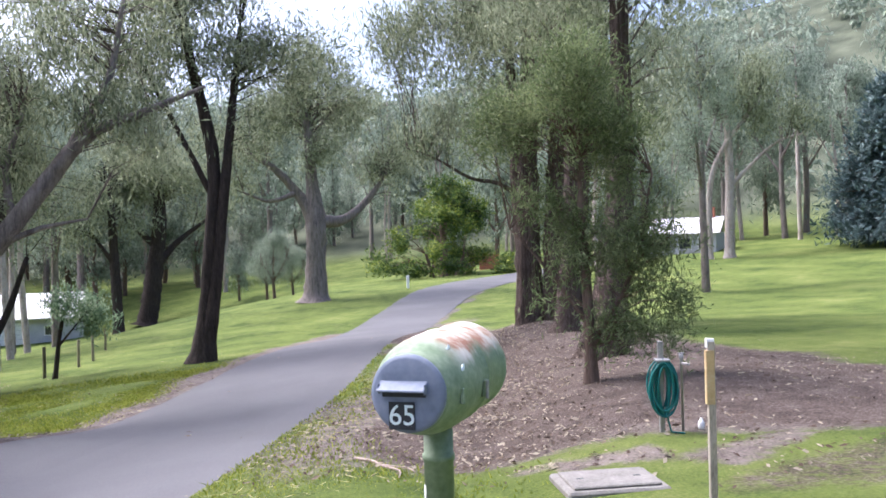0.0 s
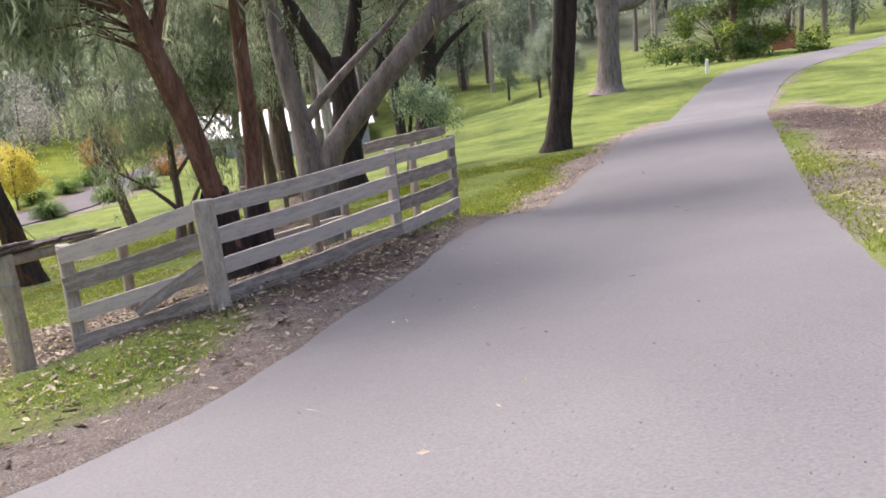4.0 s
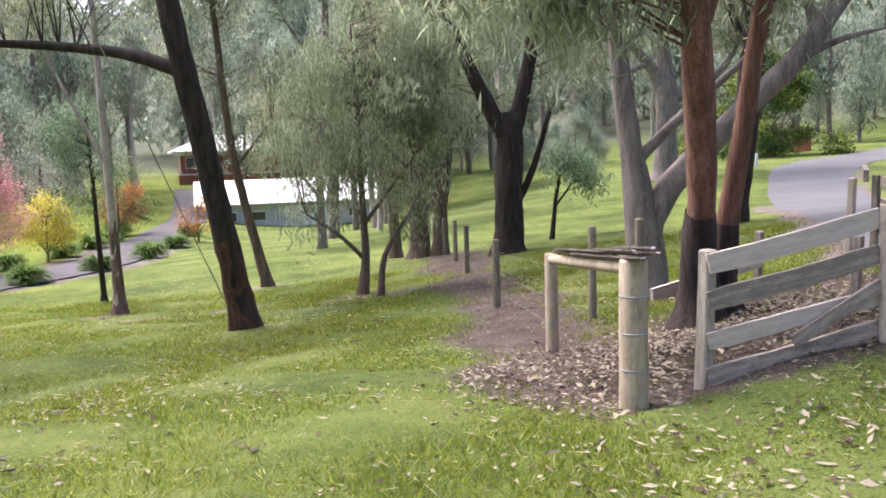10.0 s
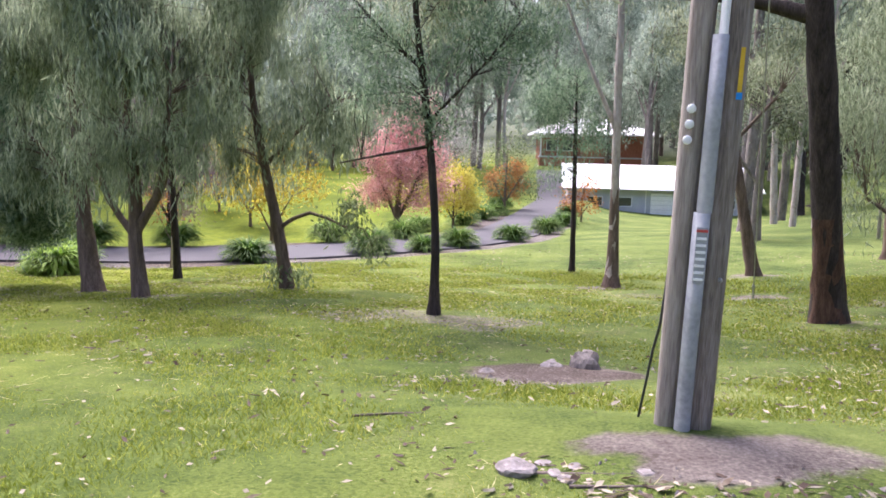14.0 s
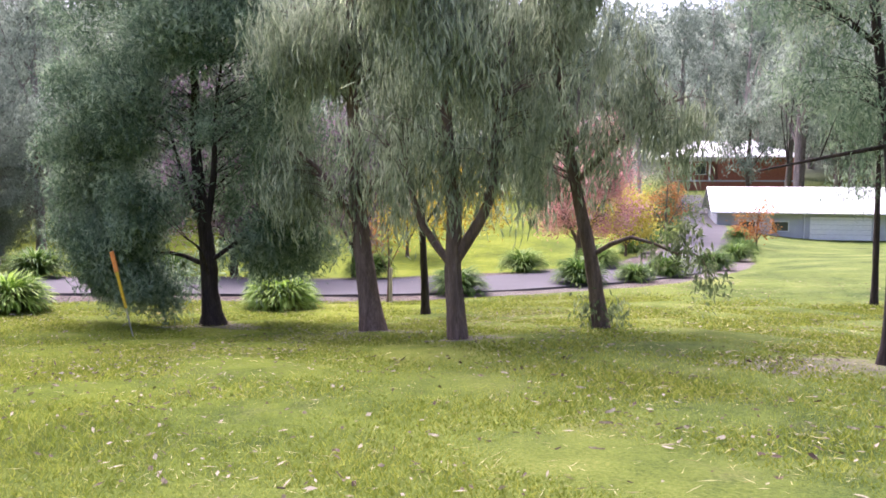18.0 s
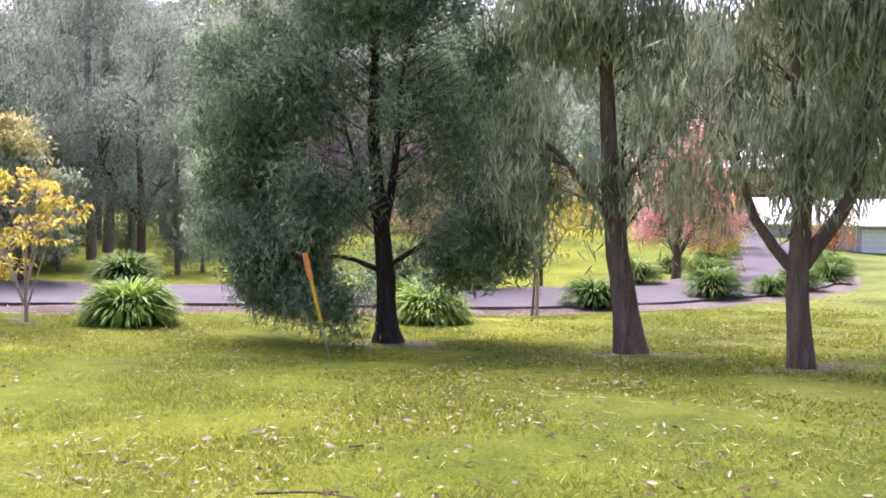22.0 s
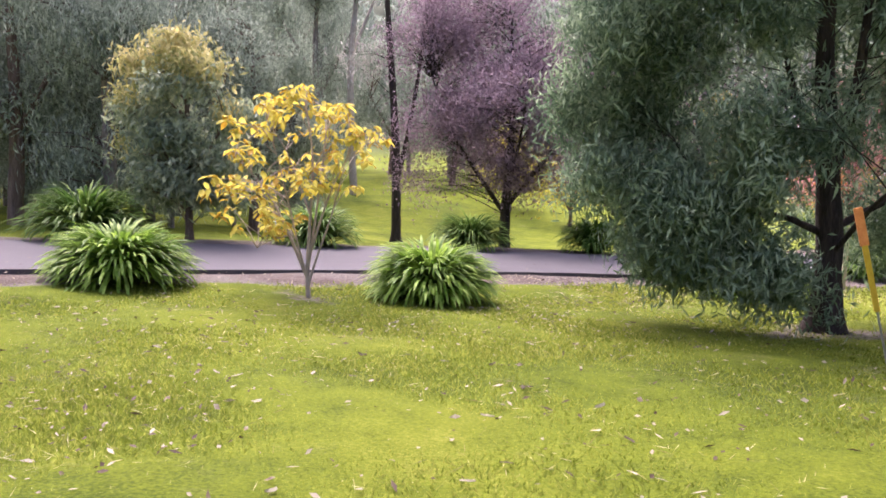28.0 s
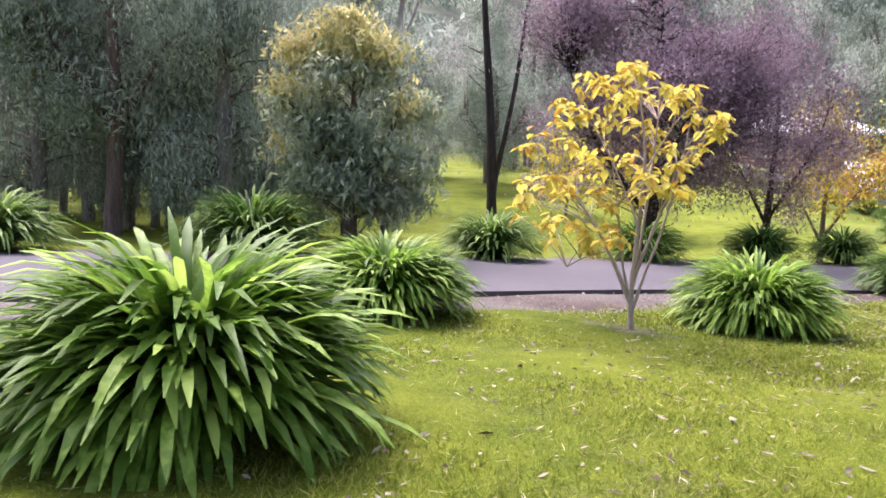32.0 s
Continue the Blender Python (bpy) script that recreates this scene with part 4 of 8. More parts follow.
tree("gum_tree", 4.2, 23.2, "black-trunked forked gum on the wire fence line",
     [[(0, 0, 0, 0.42), (0.04, 0, 1.7, 0.39), (0.13, 0, 3.2, 0.37), (0.08, 0, 3.9, 0.3)], [(-0.06, 0, 3.3, 0.24), (-0.85, 0.1, 4.9, 0.19), (-1.5, 0.2, 6.6, 0.15), (-2, 0.2, 9, 0.08)], [(0.2, 0, 3.3, 0.24), (0.66, 0, 5, 0.19), (0.95, 0.1, 6.6, 0.15), (1.3, 0.1, 9.2, 0.08)], [(0.35, 0, 1.5, 0.11), (0.76, 0, 2.3, 0.09), (1.3, 0, 3.9, 0.06)]],
     [(0, 0.2, 9.2, 3.2, 2.8, 2.1), (-2.2, 0.2, 6.6, 1.6, 1.4, 1.0), (2.0, 0, 6.0, 1.6, 1.4, 1.2), (1.5, 0, 4.4, 0.7, 0.7, 0.5), (-1.7, 0, 4.6, 0.8, 0.7, 0.5)], BARK_DARK, LEAF_GUM, 260, 38, 0.3, 0.24, 0.045)
for bx, by, br, lean in ((2.35, 26.3, 0.3, -0.3), (2.9, 25.9, 0.24, 0.2), (1.8, 27.5, 0.2, -0.6)):
    tree("gum_tree", bx, by, "brown fibrous-barked gum in a clump on the fence line", [[(0, 0, 0, br), (lean * 0.2, 0, 2.2, br * 0.85), (lean * 0.6, 0, 5, br * 0.65), (lean, 0, 9, br * 0.3)]],
         [(lean, 0, 7.4, 2.0, 1.9, 1.9), (lean * 2.2, 0.1, 4.9, 1.2, 1.1, 0.9), (-0.6, -0.2, 3.9, 0.9, 0.8, 0.7)], BARK_BROWN, LEAF_WEEP, 140, 36, 0.28, 0.24, 0.04, 0.9, group="clump on the fence line")
for bx, by, pts in ((1.88, 9.55, [(0, 0, -0.08, 0.27), (-0.02, -0.02, 0.2, 0.215), (-0.06, -0.06, 0.5, 0.185), (-0.12, -0.15, 0.9, 0.166), (-0.16, -0.26, 1.2, 0.154)]), (2.16, 9.65, [(0, 0, -0.08, 0.25), (0, 0, 0.2, 0.195), (0.01, -0.02, 0.5, 0.165), (0.035, -0.085, 1.0, 0.132)])):
    v, f, c, _ = tube(pts, 12, 0.07, 0.2, 0.4)
    host = [o for o in bpy.data.objects if o.parent is None and o.name.startswith("gum_tree") and abs(o.matrix_basis.translation.x - bx) < 0.01][0]
    part_mesh("charred_foot", mesh_np("charred_foot", v, [f], BARK_DARK, True), host, "fire-blackened bark at the foot")
# right of the drive
LIMB = [(0.05, 0, 3.6, 0.09), (-0.9, 0.1, 4.2, 0.06), (-1.9, 0.1, 4.35, 0.045), (-2.9, 0.3, 4.9, 0.03), (-3.8, 0.4, 5.2, 0.015)]
for bx, by, br, lean, h in ((18.95, 17.5, 0.33, 0.1, 9), (19.45, 17.0, 0.34, 0.4, 10), (19.75, 16.5, 0.28, 0.8, 9), (19.4, 18.4, 0.27, -0.2, 9)):
    tree("stringybark_tree", bx, by, "great stringybark with deeply furrowed red-brown trunk", [[(0, 0, -0.1, br * 1.2), (0.05, 0, 1, br * 1.0), (lean * 0.4, 0, 3, br * 0.88), (lean, 0, 6, br * 0.72), (lean * 2, 0, h, br * 0.4)]] + ([LIMB] if lean == 0.1 else []) + ([[(lean, 0, 5.6, 0.16), (lean + 1.4, 0, 7.2, 0.1), (lean + 2.6, 0, 8, 0.05)]] if lean > 0.3 else []),
         [(lean * 2, 0, h + 0.6, 3.2, 3, 2.2), (-3.4, 0.3, 5.4, 1.6, 1.4, 0.8), (-3.2, 0.3, 8.6, 2.4, 2.1, 1.3), (lean + 2.2, 0, 7.0, 1.8, 1.7, 1.3), (-1.8, 0, 6.6, 1.6, 1.5, 1.0)], BARK_STRINGY, LEAF_GUM, 205, 40, 0.3, 0.24, 0.045, 0.8, sides=22, flare=0.25, rough=0.1, sink=0.45, group="stringybark clump by the drive")
tree("stringybark_tree", 17.0, 13.1, "slim furrowed brown stem beside the great stringybarks", [[(0, 0, 0, 0.3), (0.15, 0, 1.7, 0.22), (0.3, 0, 3.7, 0.19), (0.3, 0, 7, 0.13)]],
     [(0.2, 0, 7.5, 2.2, 2, 1.6), (1.4, 0, 5.6, 1.1, 1, 0.8)], BARK_STRINGY, LEAF_GUM, 120, 38, 0.3, 0.24, 0.045)
tree("stringybark_tree", 14.5, 8.7, "broad-footed stringybark on the bare bank", [[(0, 0, -0.1, 0.46), (0.2, 0, 0.7, 0.3), (0.45, 0, 2.1, 0.23), (0.6, 0, 3.6, 0.2), (0.7, 0, 7, 0.12)]],
     [(0.7, 0, 7.2, 2.4, 2.2, 1.7), (1.6, 0, 5.0, 1.2, 1.1, 0.9)], BARK_STRINGY, LEAF_GUM, 130, 38, 0.3, 0.22, 0.04, sides=20, flare=0.7, rough=0.1, sink=0.45)
tree("wattle_tree", 12.1, 5.9, "bushy green wattle growing on the bare bank",
     [[(0, 0, 0, 0.09), (-0.02, 0, 1, 0.07), (-0.08, 0, 2.4, 0.055), (-0.1, 0, 4.2, 0.03)], [(0, 0, 0.5, 0.04), (0.5, -0.3, 1.5, 0.03), (0.8, -0.4, 2.8, 0.015)], [(-0.02, 0, 0.8, 0.035), (-0.5, 0.3, 1.6, 0.02), (-0.9, 0.5, 2.1, 0.01)]],
     [(-0.3, 0.1, 4.0, 1.2, 1.0, 0.8), (0.25, -0.1, 3.1, 0.9, 0.9, 0.7), (0.4, -0.25, 2.1, 0.7, 0.7, 0.7), (0.45, -0.3, 1.1, 0.6, 0.5, 0.6), (-0.9, 0.5, 3.3, 0.7, 0.6, 0.4), (0.45, -0.3, 1.6, 0.55, 0.5, 0.5), (-0.7, 0.4, 2.5, 0.5, 0.4, 0.3), (0.75, -0.5, 1.0, 0.5, 0.5, 0.65), (0.8, -0.5, 2.0, 0.6, 0.5, 0.6), (-0.2, 0.1, 1.7, 0.5, 0.4, 0.5), (-0.45, 0.25, 1.3, 0.4, 0.35, 0.5), (-0.5, 0.25, 2.3, 0.5, 0.45, 0.6), (0.3, -0.15, 0.75, 0.5, 0.45, 0.4)], BARK_BROWN, LEAF_WATTLE, 520, 42, 0.14, 0.12, 0.02, 0.25, bough=0.012)
tree("gum_tree", 58.5, 46, "tall white-limbed gum beside the pale house", [[(0, 0, 0, 0.43), (0.3, 0, 8.6, 0.33), (-0.2, 0, 14, 0.2)], [(-1.5, 0.8, 0, 0.3), (-1.0, 0.5, 7.6, 0.24), (2.8, -1.4, 13.8, 0.15)], [(0.2, 0, 6, 0.2), (3.5, -1.8, 9.5, 0.12), (6, -3, 10.5, 0.06)]],
     [(0, 0, 15, 5, 5, 3), (4, -2, 12.5, 3.4, 3, 2.2), (-4.4, 2, 11.5, 3.2, 3, 2)], BARK_PALE, LEAF_GUM, 220, 34, 0.7, 0.6, 0.13, bough=0.05)


def conifer(x, y, h, w, label, leaf, name, tiers, ragged=0.25, lumps=1):
    """A dense conifer of up-swept sprays on tiers of boughs."""
    z = float(height(x, y))
    root = thing(name, x, y, z, label, "tree")
    v, f, c, _ = tube([(0, 0, -0.1, w * 0.05), (0, 0, h * 0.6, w * 0.03), (0, 0, h, 0.03)], 8, 0.05, 0.8)
    part_mesh("trunk", mesh_np("trunk", v, [f, c], BARK_BROWN, True), root)
    pts, hubs, boughs = [], [], []
    for i in range(tiers):
        u = rng.uniform(0.0, 1) ** 1.15
        reach = w / 2 * (1 - u) ** (0.75 if lumps == 1 else 0.45) * rng.uniform(1 - ragged, 1 + ragged) + 0.15
        a = rng.uniform(0, 2 * np.pi)
        tip = np.array([reach * math.cos(a), reach * math.sin(a), h * (0.01 + 0.95 * u) + reach * 0.06])
        k = int(22 + 26 * reach / w * 2)
        s = rng.uniform(0.25, 1.05, k)[:, None]
        pts.append(tip * s + np.array([0, 0, h * (0.06 + 0.9 * u)]) * (1 - s) + rng.normal(size=(k, 3)) * 0.035 * w)
        hubs.append(np.tile(tip * 0.6 + np.array([0, 0, h * (0.06 + 0.9 * u) * 0.4 - 0.05 * w]), (k, 1)))
        if i % 4 == 0:
            b = tube([(0, 0, h * (0.06 + 0.9 * u), 0.05), (*tip, 0.015)], 3, 0, 1.5)
            boughs.append(b[:3])
    part_mesh("crown", leafy("crown", np.vstack(pts), np.vstack(hubs), 0.05 * w + 0.15, 0.014 * w + 0.06, -0.25, leaf), root)
    v, f = joined(boughs)
    tagged(part_mesh("branchwork", mesh_np("branchwork", v, f, BARK_BROWN), root), kind="stuff")
    return root


conifer(69.9, 38.9, 14.2, 11.0, "dark blue-green conifer on the far lawn", LEAF_BLUE, "conifer_tree", 420)
random.seed(21)
SHELVES = []
for k in range(64):
    h, a = random.uniform(0.0, 1.0) ** 1.3, random.uniform(0, 6.283)
    reach = 7.4 * (1 - h) ** 0.6 * random.uniform(0.5, 1.0)
    if h < 0.45 and math.cos(a - 0.3) > 0.5:
        reach *= 0.5
    SHELVES.append((reach * math.cos(a), reach * math.sin(a), 0.5 + 8.4 * h, random.uniform(1.0, 2.0), random.uniform(1.0, 2.0), random.uniform(0.28, 0.5)))
tree("cypress_tree", 40.5, 64, "spreading golden-green cypress where the drive bends", [[(0, 0, -0.1, 0.4), (0, 0, 4, 0.3), (0, 0, 8.8, 0.06)], [(0.9, -0.6, -0.1, 0.2), (1.6, -1, 2, 0.12)], [(-1.3, -0.4, -0.1, 0.2), (-2.2, -0.6, 2.2, 0.12)]],
     SHELVES, BARK_BROWN, LEAF_CYPRESS, 460, 42, 0.34, 0.42, 0.13, -0.12, bough=0.04, boughs=0.4)
conifer(62, 27, 7, 6.5, "rounded green conifer shrub at the lawn edge", LEAF_CYPRESS, "cypress_shrub", 120, 0.3, 2)

# ---- trees on the lawn below the road ----
tree("gum_tree", -2.9, 16.85, "leaning black-barked gum with a long side limb on the lawn",
     [[(0, 0, 0, 0.27), (-0.1, -0.08, 0.6, 0.235), (-0.2, -0.2, 1.3, 0.215), (-0.46, -0.48, 2.9, 0.2), (-0.7, -0.74, 4.3, 0.19), (-0.93, -0.98, 5.7, 0.175), (-1.3, -1.2, 8.5, 0.11)], [(-0.76, -0.78, 4.55, 0.13), (-1.75, -0.3, 4.9, 0.095), (-3.4, 0.5, 5.15, 0.075), (-5, 0.5, 5.15, 0.055), (-6.4, 0.6, 4.9, 0.02)], [(-0.98, -0.95, 6, 0.1), (0.6, -0.4, 7.6, 0.06), (1.6, 0.4, 8.6, 0.03)]],
     [(-1.4, 0.5, 9.4, 2.8, 2.6, 1.8), (-4.3, 0.6, 6.0, 2.0, 1.1, 0.75), (-6.3, 0.6, 5.1, 1.3, 1.0, 0.7), (1.6, 0.4, 8.6, 1.5, 1.3, 1.0), (-2.6, 0.4, 6.7, 1.3, 1.1, 0.7)], BARK_DARK, LEAF_GUM, 330, 40, 0.26, 0.2, 0.036, 0.8, sides=14, boughs=0.4, flare=0.2)
v, f, c, _ = tube([(0, 0, -0.08, 0.29), (-0.05, -0.04, 0.25, 0.252), (-0.1, -0.08, 0.6, 0.246), (-0.2, -0.2, 1.3, 0.224), (-0.27, -0.27, 1.7, 0.214)], 14, 0.06, 0.2, 0.15)
host = [o for o in bpy.data.objects if o.parent is None and o.name.startswith("gum_tree") and abs(o.matrix_basis.translation.x + 2.9) < 0.01][0]
part_mesh("peeled_foot", mesh_np("peeled_foot", v, [f], BARK_FOOT, True), host, "dark red-brown bark at the foot")
tree("gum_tree", -6.0, 22.9, "slim gum with pale upper stem and dark foot on the lawn",
     [[(0, 0, 0, 0.17), (-0.01, 0, 1.2, 0.115), (-0.07, 0, 4.2, 0.09), (-0.12, 0, 7.3, 0.07), (-0.3, 0, 10.5, 0.04)], [(-0.05, 0, 3.6, 0.06), (-0.9, 0, 5.5, 0.04), (-1.5, 0, 7, 0.02)]],
     [(-0.3, 0, 10, 2.2, 2, 2), (-1.6, 0, 7.6, 1.4, 1.2, 1), (1.2, 0, 7.4, 1.2, 1.1, 0.9)], BARK_PALE, LEAF_GUM, 150, 38, 0.28, 0.22, 0.04, 0.8)
v, f, c, _ = tube([(0, 0, -0.08, 0.2), (0, 0, 0.3, 0.15), (-0.01, 0, 1.2, 0.124), (-0.025, 0, 1.8, 0.113), (-0.04, 0, 2.3, 0.1)], 12, 0.05, 0.2, 0.4)
host = [o for o in bpy.data.objects if o.parent is None and o.name.startswith("gum_tree") and abs(o.matrix_basis.translation.x + 6.0) < 0.01][0]
part_mesh("rough_foot", mesh_np("rough_foot", v, [f], BARK_BROWN, True), host, "dark rough bark at the foot")
tree("gum_tree", -2.35, 24.85, "thin leaning dark gum on the lawn", [[(0, 0, 0, 0.17), (-0.37, 0, 1.6, 0.135), (-0.81, 0, 4, 0.11), (-1.05, 0, 7.3, 0.085), (-1.2, 0, 9.5, 0.04)], [(-0.7, 0, 3.4, 0.05), (0.3, 0, 4.6, 0.03)]],
     [(-1.2, 0, 9, 2, 1.8, 1.6), (0.4, 0, 5.6, 1.3, 1.2, 1.0), (-2.2, 0, 6.2, 1.1, 1.0, 0.8), (-1.4, 0, 3.6, 0.6, 0.5, 0.45)], BARK_BROWN, LEAF_GUM, 160, 38, 0.28, 0.22, 0.04, 0.8)
tree("weeping_tree", -0.36, 19.9, "multi-stemmed weeping wattle with hanging grey-green leaves",
     [[(0, 0, 0, 0.13), (0.11, 0, 0.95, 0.095), (0.09, 0.1, 2.2, 0.075), (0.09, 0.2, 4.2, 0.05), (0, 0.2, 6, 0.025)], [(0.1, 0, 0.8, 0.06), (-0.42, 0, 1.35, 0.045), (-1.18, 0, 1.9, 0.025)], [(0.1, 0, 1.6, 0.05), (0.9, 0, 2.6, 0.035), (1.7, 0, 3.6, 0.015)], [(0.32, -0.6, 0, 0.08), (0.46, -0.55, 0.95, 0.06), (1.05, -0.5, 1.85, 0.03)]],
     [(0, 0.2, 5.6, 2.3, 1.9, 1.3), (-1.3, 0, 3.4, 1.2, 1.0, 0.9), (1.6, 0, 4.0, 1.3, 1.1, 1.0), (-1.2, 0, 1.9, 0.65, 0.5, 0.4), (1.2, -0.4, 1.9, 0.7, 0.5, 0.4), (0.1, 0, 3.2, 0.9, 0.8, 0.7), (0.2, -0.2, 4.3, 2.0, 1.5, 1.1), (-0.9, 0.1, 2.6, 0.8, 0.7, 0.6), (1.1, 0.1, 2.8, 0.9, 0.8, 0.7)], BARK_BROWN, LEAF_WEEP, 620, 40, 0.2, 0.2, 0.026, 1.1, bough=0.012, hang=0.5)
tree("gum_tree", 0.2, 37, "small grey gum far down the lawn", [[(0, 0, 0, 0.2), (0, 0, 3, 0.15), (0.2, 0, 6, 0.08)], [(0, 0, 2.2, 0.09), (-1.4, 0, 4, 0.04)]], [(0, 0, 6, 2.6, 2.4, 1.8), (-1.8, 0, 4.2, 1.4, 1.2, 0.8), (1.8, 0, 4.4, 1.3, 1.2, 0.9)], BARK_GREY, LEAF_GUM, 140, 36, 0.34, 0.3, 0.06)
tree("wattle_tree", -9.05, 15.85, "slender wattle with a thin bent stem on a bare patch",
     [[(0, 0, 0, 0.1), (0, 0, 0.6, 0.075), (-0.01, 0, 1.4, 0.066), (-0.12, 0, 2.7, 0.06), (-0.3, 0, 4, 0.055), (-0.4, 0, 5, 0.045), (-0.4, 0, 6.5, 0.02)], [(-0.26, 0, 3.8, 0.038), (-0.78, 0, 4.25, 0.028), (-1.4, 0, 4.9, 0.014)], [(-0.09, 0, 2.65, 0.03), (-0.85, 0, 2.5, 0.02), (-1.55, 0, 2.35, 0.01)], [(-0.15, 0, 3.0, 0.03), (0.7, 0, 3.9, 0.02), (1.2, 0, 4.5, 0.01)]],
     [(-0.4, 0, 5.6, 1.8, 1.5, 1.2), (-1.2, 0, 4.0, 1.1, 0.9, 0.7), (0.9, 0, 4.2, 1.0, 0.9, 0.8), (-0.3, 0, 3.4, 0.9, 0.8, 0.6)], BARK_DARK, LEAF_DARK, 430, 42, 0.2, 0.13, 0.022, 0.5, bough=0.01)
tree("wattle_tree", -6.95, 26.2, "thin dark wattle sapling near the low drive", [[(0, 0, 0, 0.08), (-0.05, 0, 2.8, 0.06), (-0.1, 0, 5.4, 0.025)]], [(-0.2, 0, 4.6, 1.2, 1.1, 1.4), (-0.5, 0, 3.2, 0.8, 0.7, 0.7)], BARK_DARK, LEAF_DARK, 130, 40, 0.22, 0.17, 0.025, 0.7, bough=0.01)
WEEP = dict(bark=BARK_BROWN, leaf=LEAF_WEEP, size=0.12, length=0.25, width=0.034, droop=1.5, bough=0.012, hang=1.15, flare=0.12)
tree("weeping_tree", -12.75, 19.3, "weeping gum with side sprigs low on its trunk", [[(0, 0, 0, 0.165), (-0.1, 0, 0.6, 0.13), (-0.21, 0, 1.25, 0.12), (-0.47, 0, 2.4, 0.1), (-0.74, 0, 3.9, 0.07), (-0.9, 0, 6, 0.03)], [(-0.21, 0, 1.25, 0.05), (0.48, 0, 1.6, 0.038), (1.3, 0, 1.3, 0.015)], [(-0.5, 0, 2.5, 0.05), (0.4, 0, 3.4, 0.03), (1.2, 0, 4, 0.015)]],
     [(-0.7, 0, 4.6, 1.7, 1.5, 1.2), (-0.7, 0, 6.4, 1.7, 1.5, 1.3), (0.8, 0, 3.9, 1.2, 1.0, 0.9), (-1.5, 0, 3.0, 0.7, 0.7, 0.5), (-0.6, 0, 3.2, 1.2, 1.0, 0.6)], clusters=420, per=34, **WEEP)
host = [o for o in bpy.data.objects if o.parent is None and o.name.startswith("weeping_tree") and abs(o.matrix_basis.translation.x + 12.75) < 0.01][0]
for sx, sz, wide, tall, k in ((1.2, 1.5, 0.5, 0.5, 24), (1.75, 1.0, 0.28, 0.5, 14), (0.1, 0.4, 0.4, 0.3, 14), (-0.25, 0.45, 0.25, 0.25, 8)):
    ends, p, _ = cluster_points([(sx, 0, sz, wide, wide * 0.8, tall)], k, 13, 0.13, 0.25)
    v, f = leaves(p[p[:, 2] > 0.08], 0.15, 0.05, 0.9)
    tagged(part_mesh("sprig", mesh_np("sprig", v, [f], LEAF_WATTLE), host), "hanging sprig of broad green leaves", kind="stuff")
v, f, c, _ = tube([(1.2, 0, 1.35, 0.016), (1.6, 0.05, 1.3, 0.012), (1.8, 0.05, 0.9, 0.006)], 5, 0.05, 0.1)
part_mesh("limb", mesh_np("limb", v, [f, c], BARK_BROWN, True), host)
tree("weeping_tree", -14.72, 17.05, "forked weeping gum with a greyish trunk", [[(0, 0, 0, 0.165), (-0.06, 0, 0.5, 0.14), (-0.1, 0, 1.1, 0.13), (-0.08, 0, 2.0, 0.115), (-0.2, 0, 3.4, 0.08), (-0.2, 0, 5.6, 0.03)], [(-0.12, 0, 1.15, 0.07), (-0.61, 0, 1.8, 0.052), (-0.85, 0, 2.6, 0.035)], [(-0.08, 0, 1.2, 0.1), (0.45, 0, 2.1, 0.08), (0.55, 0, 3.0, 0.06), (0.7, 0, 4.4, 0.02)]],
     [(-0.2, 0, 4.6, 1.7, 1.5, 1.2), (-0.2, 0, 6.4, 1.8, 1.6, 1.4), (-1.2, 0, 3.1, 0.9, 0.8, 0.7), (0.9, 0, 3.5, 1.1, 1.0, 0.8), (-0.2, 0, 3.2, 1.2, 1.0, 0.6)], clusters=470, per=34, **WEEP)
tree("weeping_tree", -16.8, 18.75, "leaning weeping gum with a thick scarred foot", [[(0, 0, 0, 0.25), (-0.1, 0.05, 0.6, 0.19), (-0.2, 0.1, 1.15, 0.17), (-0.36, 0.2, 2.3, 0.14), (-0.5, 0.3, 4.1, 0.1), (-0.6, 0.3, 6, 0.04)], [(-0.3, 0.15, 1.9, 0.07), (-1.2, 0.2, 3.0, 0.04), (-1.8, 0.2, 3.4, 0.02)], [(-0.36, 0.2, 2.3, 0.06), (0.5, 0.2, 3.5, 0.03)]],
     [(-0.7, 0.2, 4.9, 1.9, 1.6, 1.4), (-0.7, 0.2, 6.8, 1.9, 1.7, 1.4), (-1.7, 0.1, 3.3, 1.1, 0.9, 0.8), (0.6, 0.2, 3.9, 1.0, 0.9, 0.8), (-0.9, 0.1, 2.9, 1.3, 1.0, 0.6), (0.3, 0, 3.0, 0.8, 0.8, 0.5)], clusters=500, per=34, **WEEP)
tree("wattle_tree", -17.1, 22.9, "thin dark straight wattle stem", [[(0, 0, 0, 0.1), (-0.1, 0, 2.5, 0.07), (-0.15, 0, 5.4, 0.03)], [(-0.1, 0, 2, 0.03), (0.5, 0, 2.9, 0.015)]], [(-0.1, 0, 5, 1.3, 1.2, 1.3), (0.5, 0, 3.1, 0.5, 0.5, 0.5)], BARK_DARK, LEAF_DARK, 120, 38, 0.22, 0.16, 0.025, 0.7, bough=0.01)
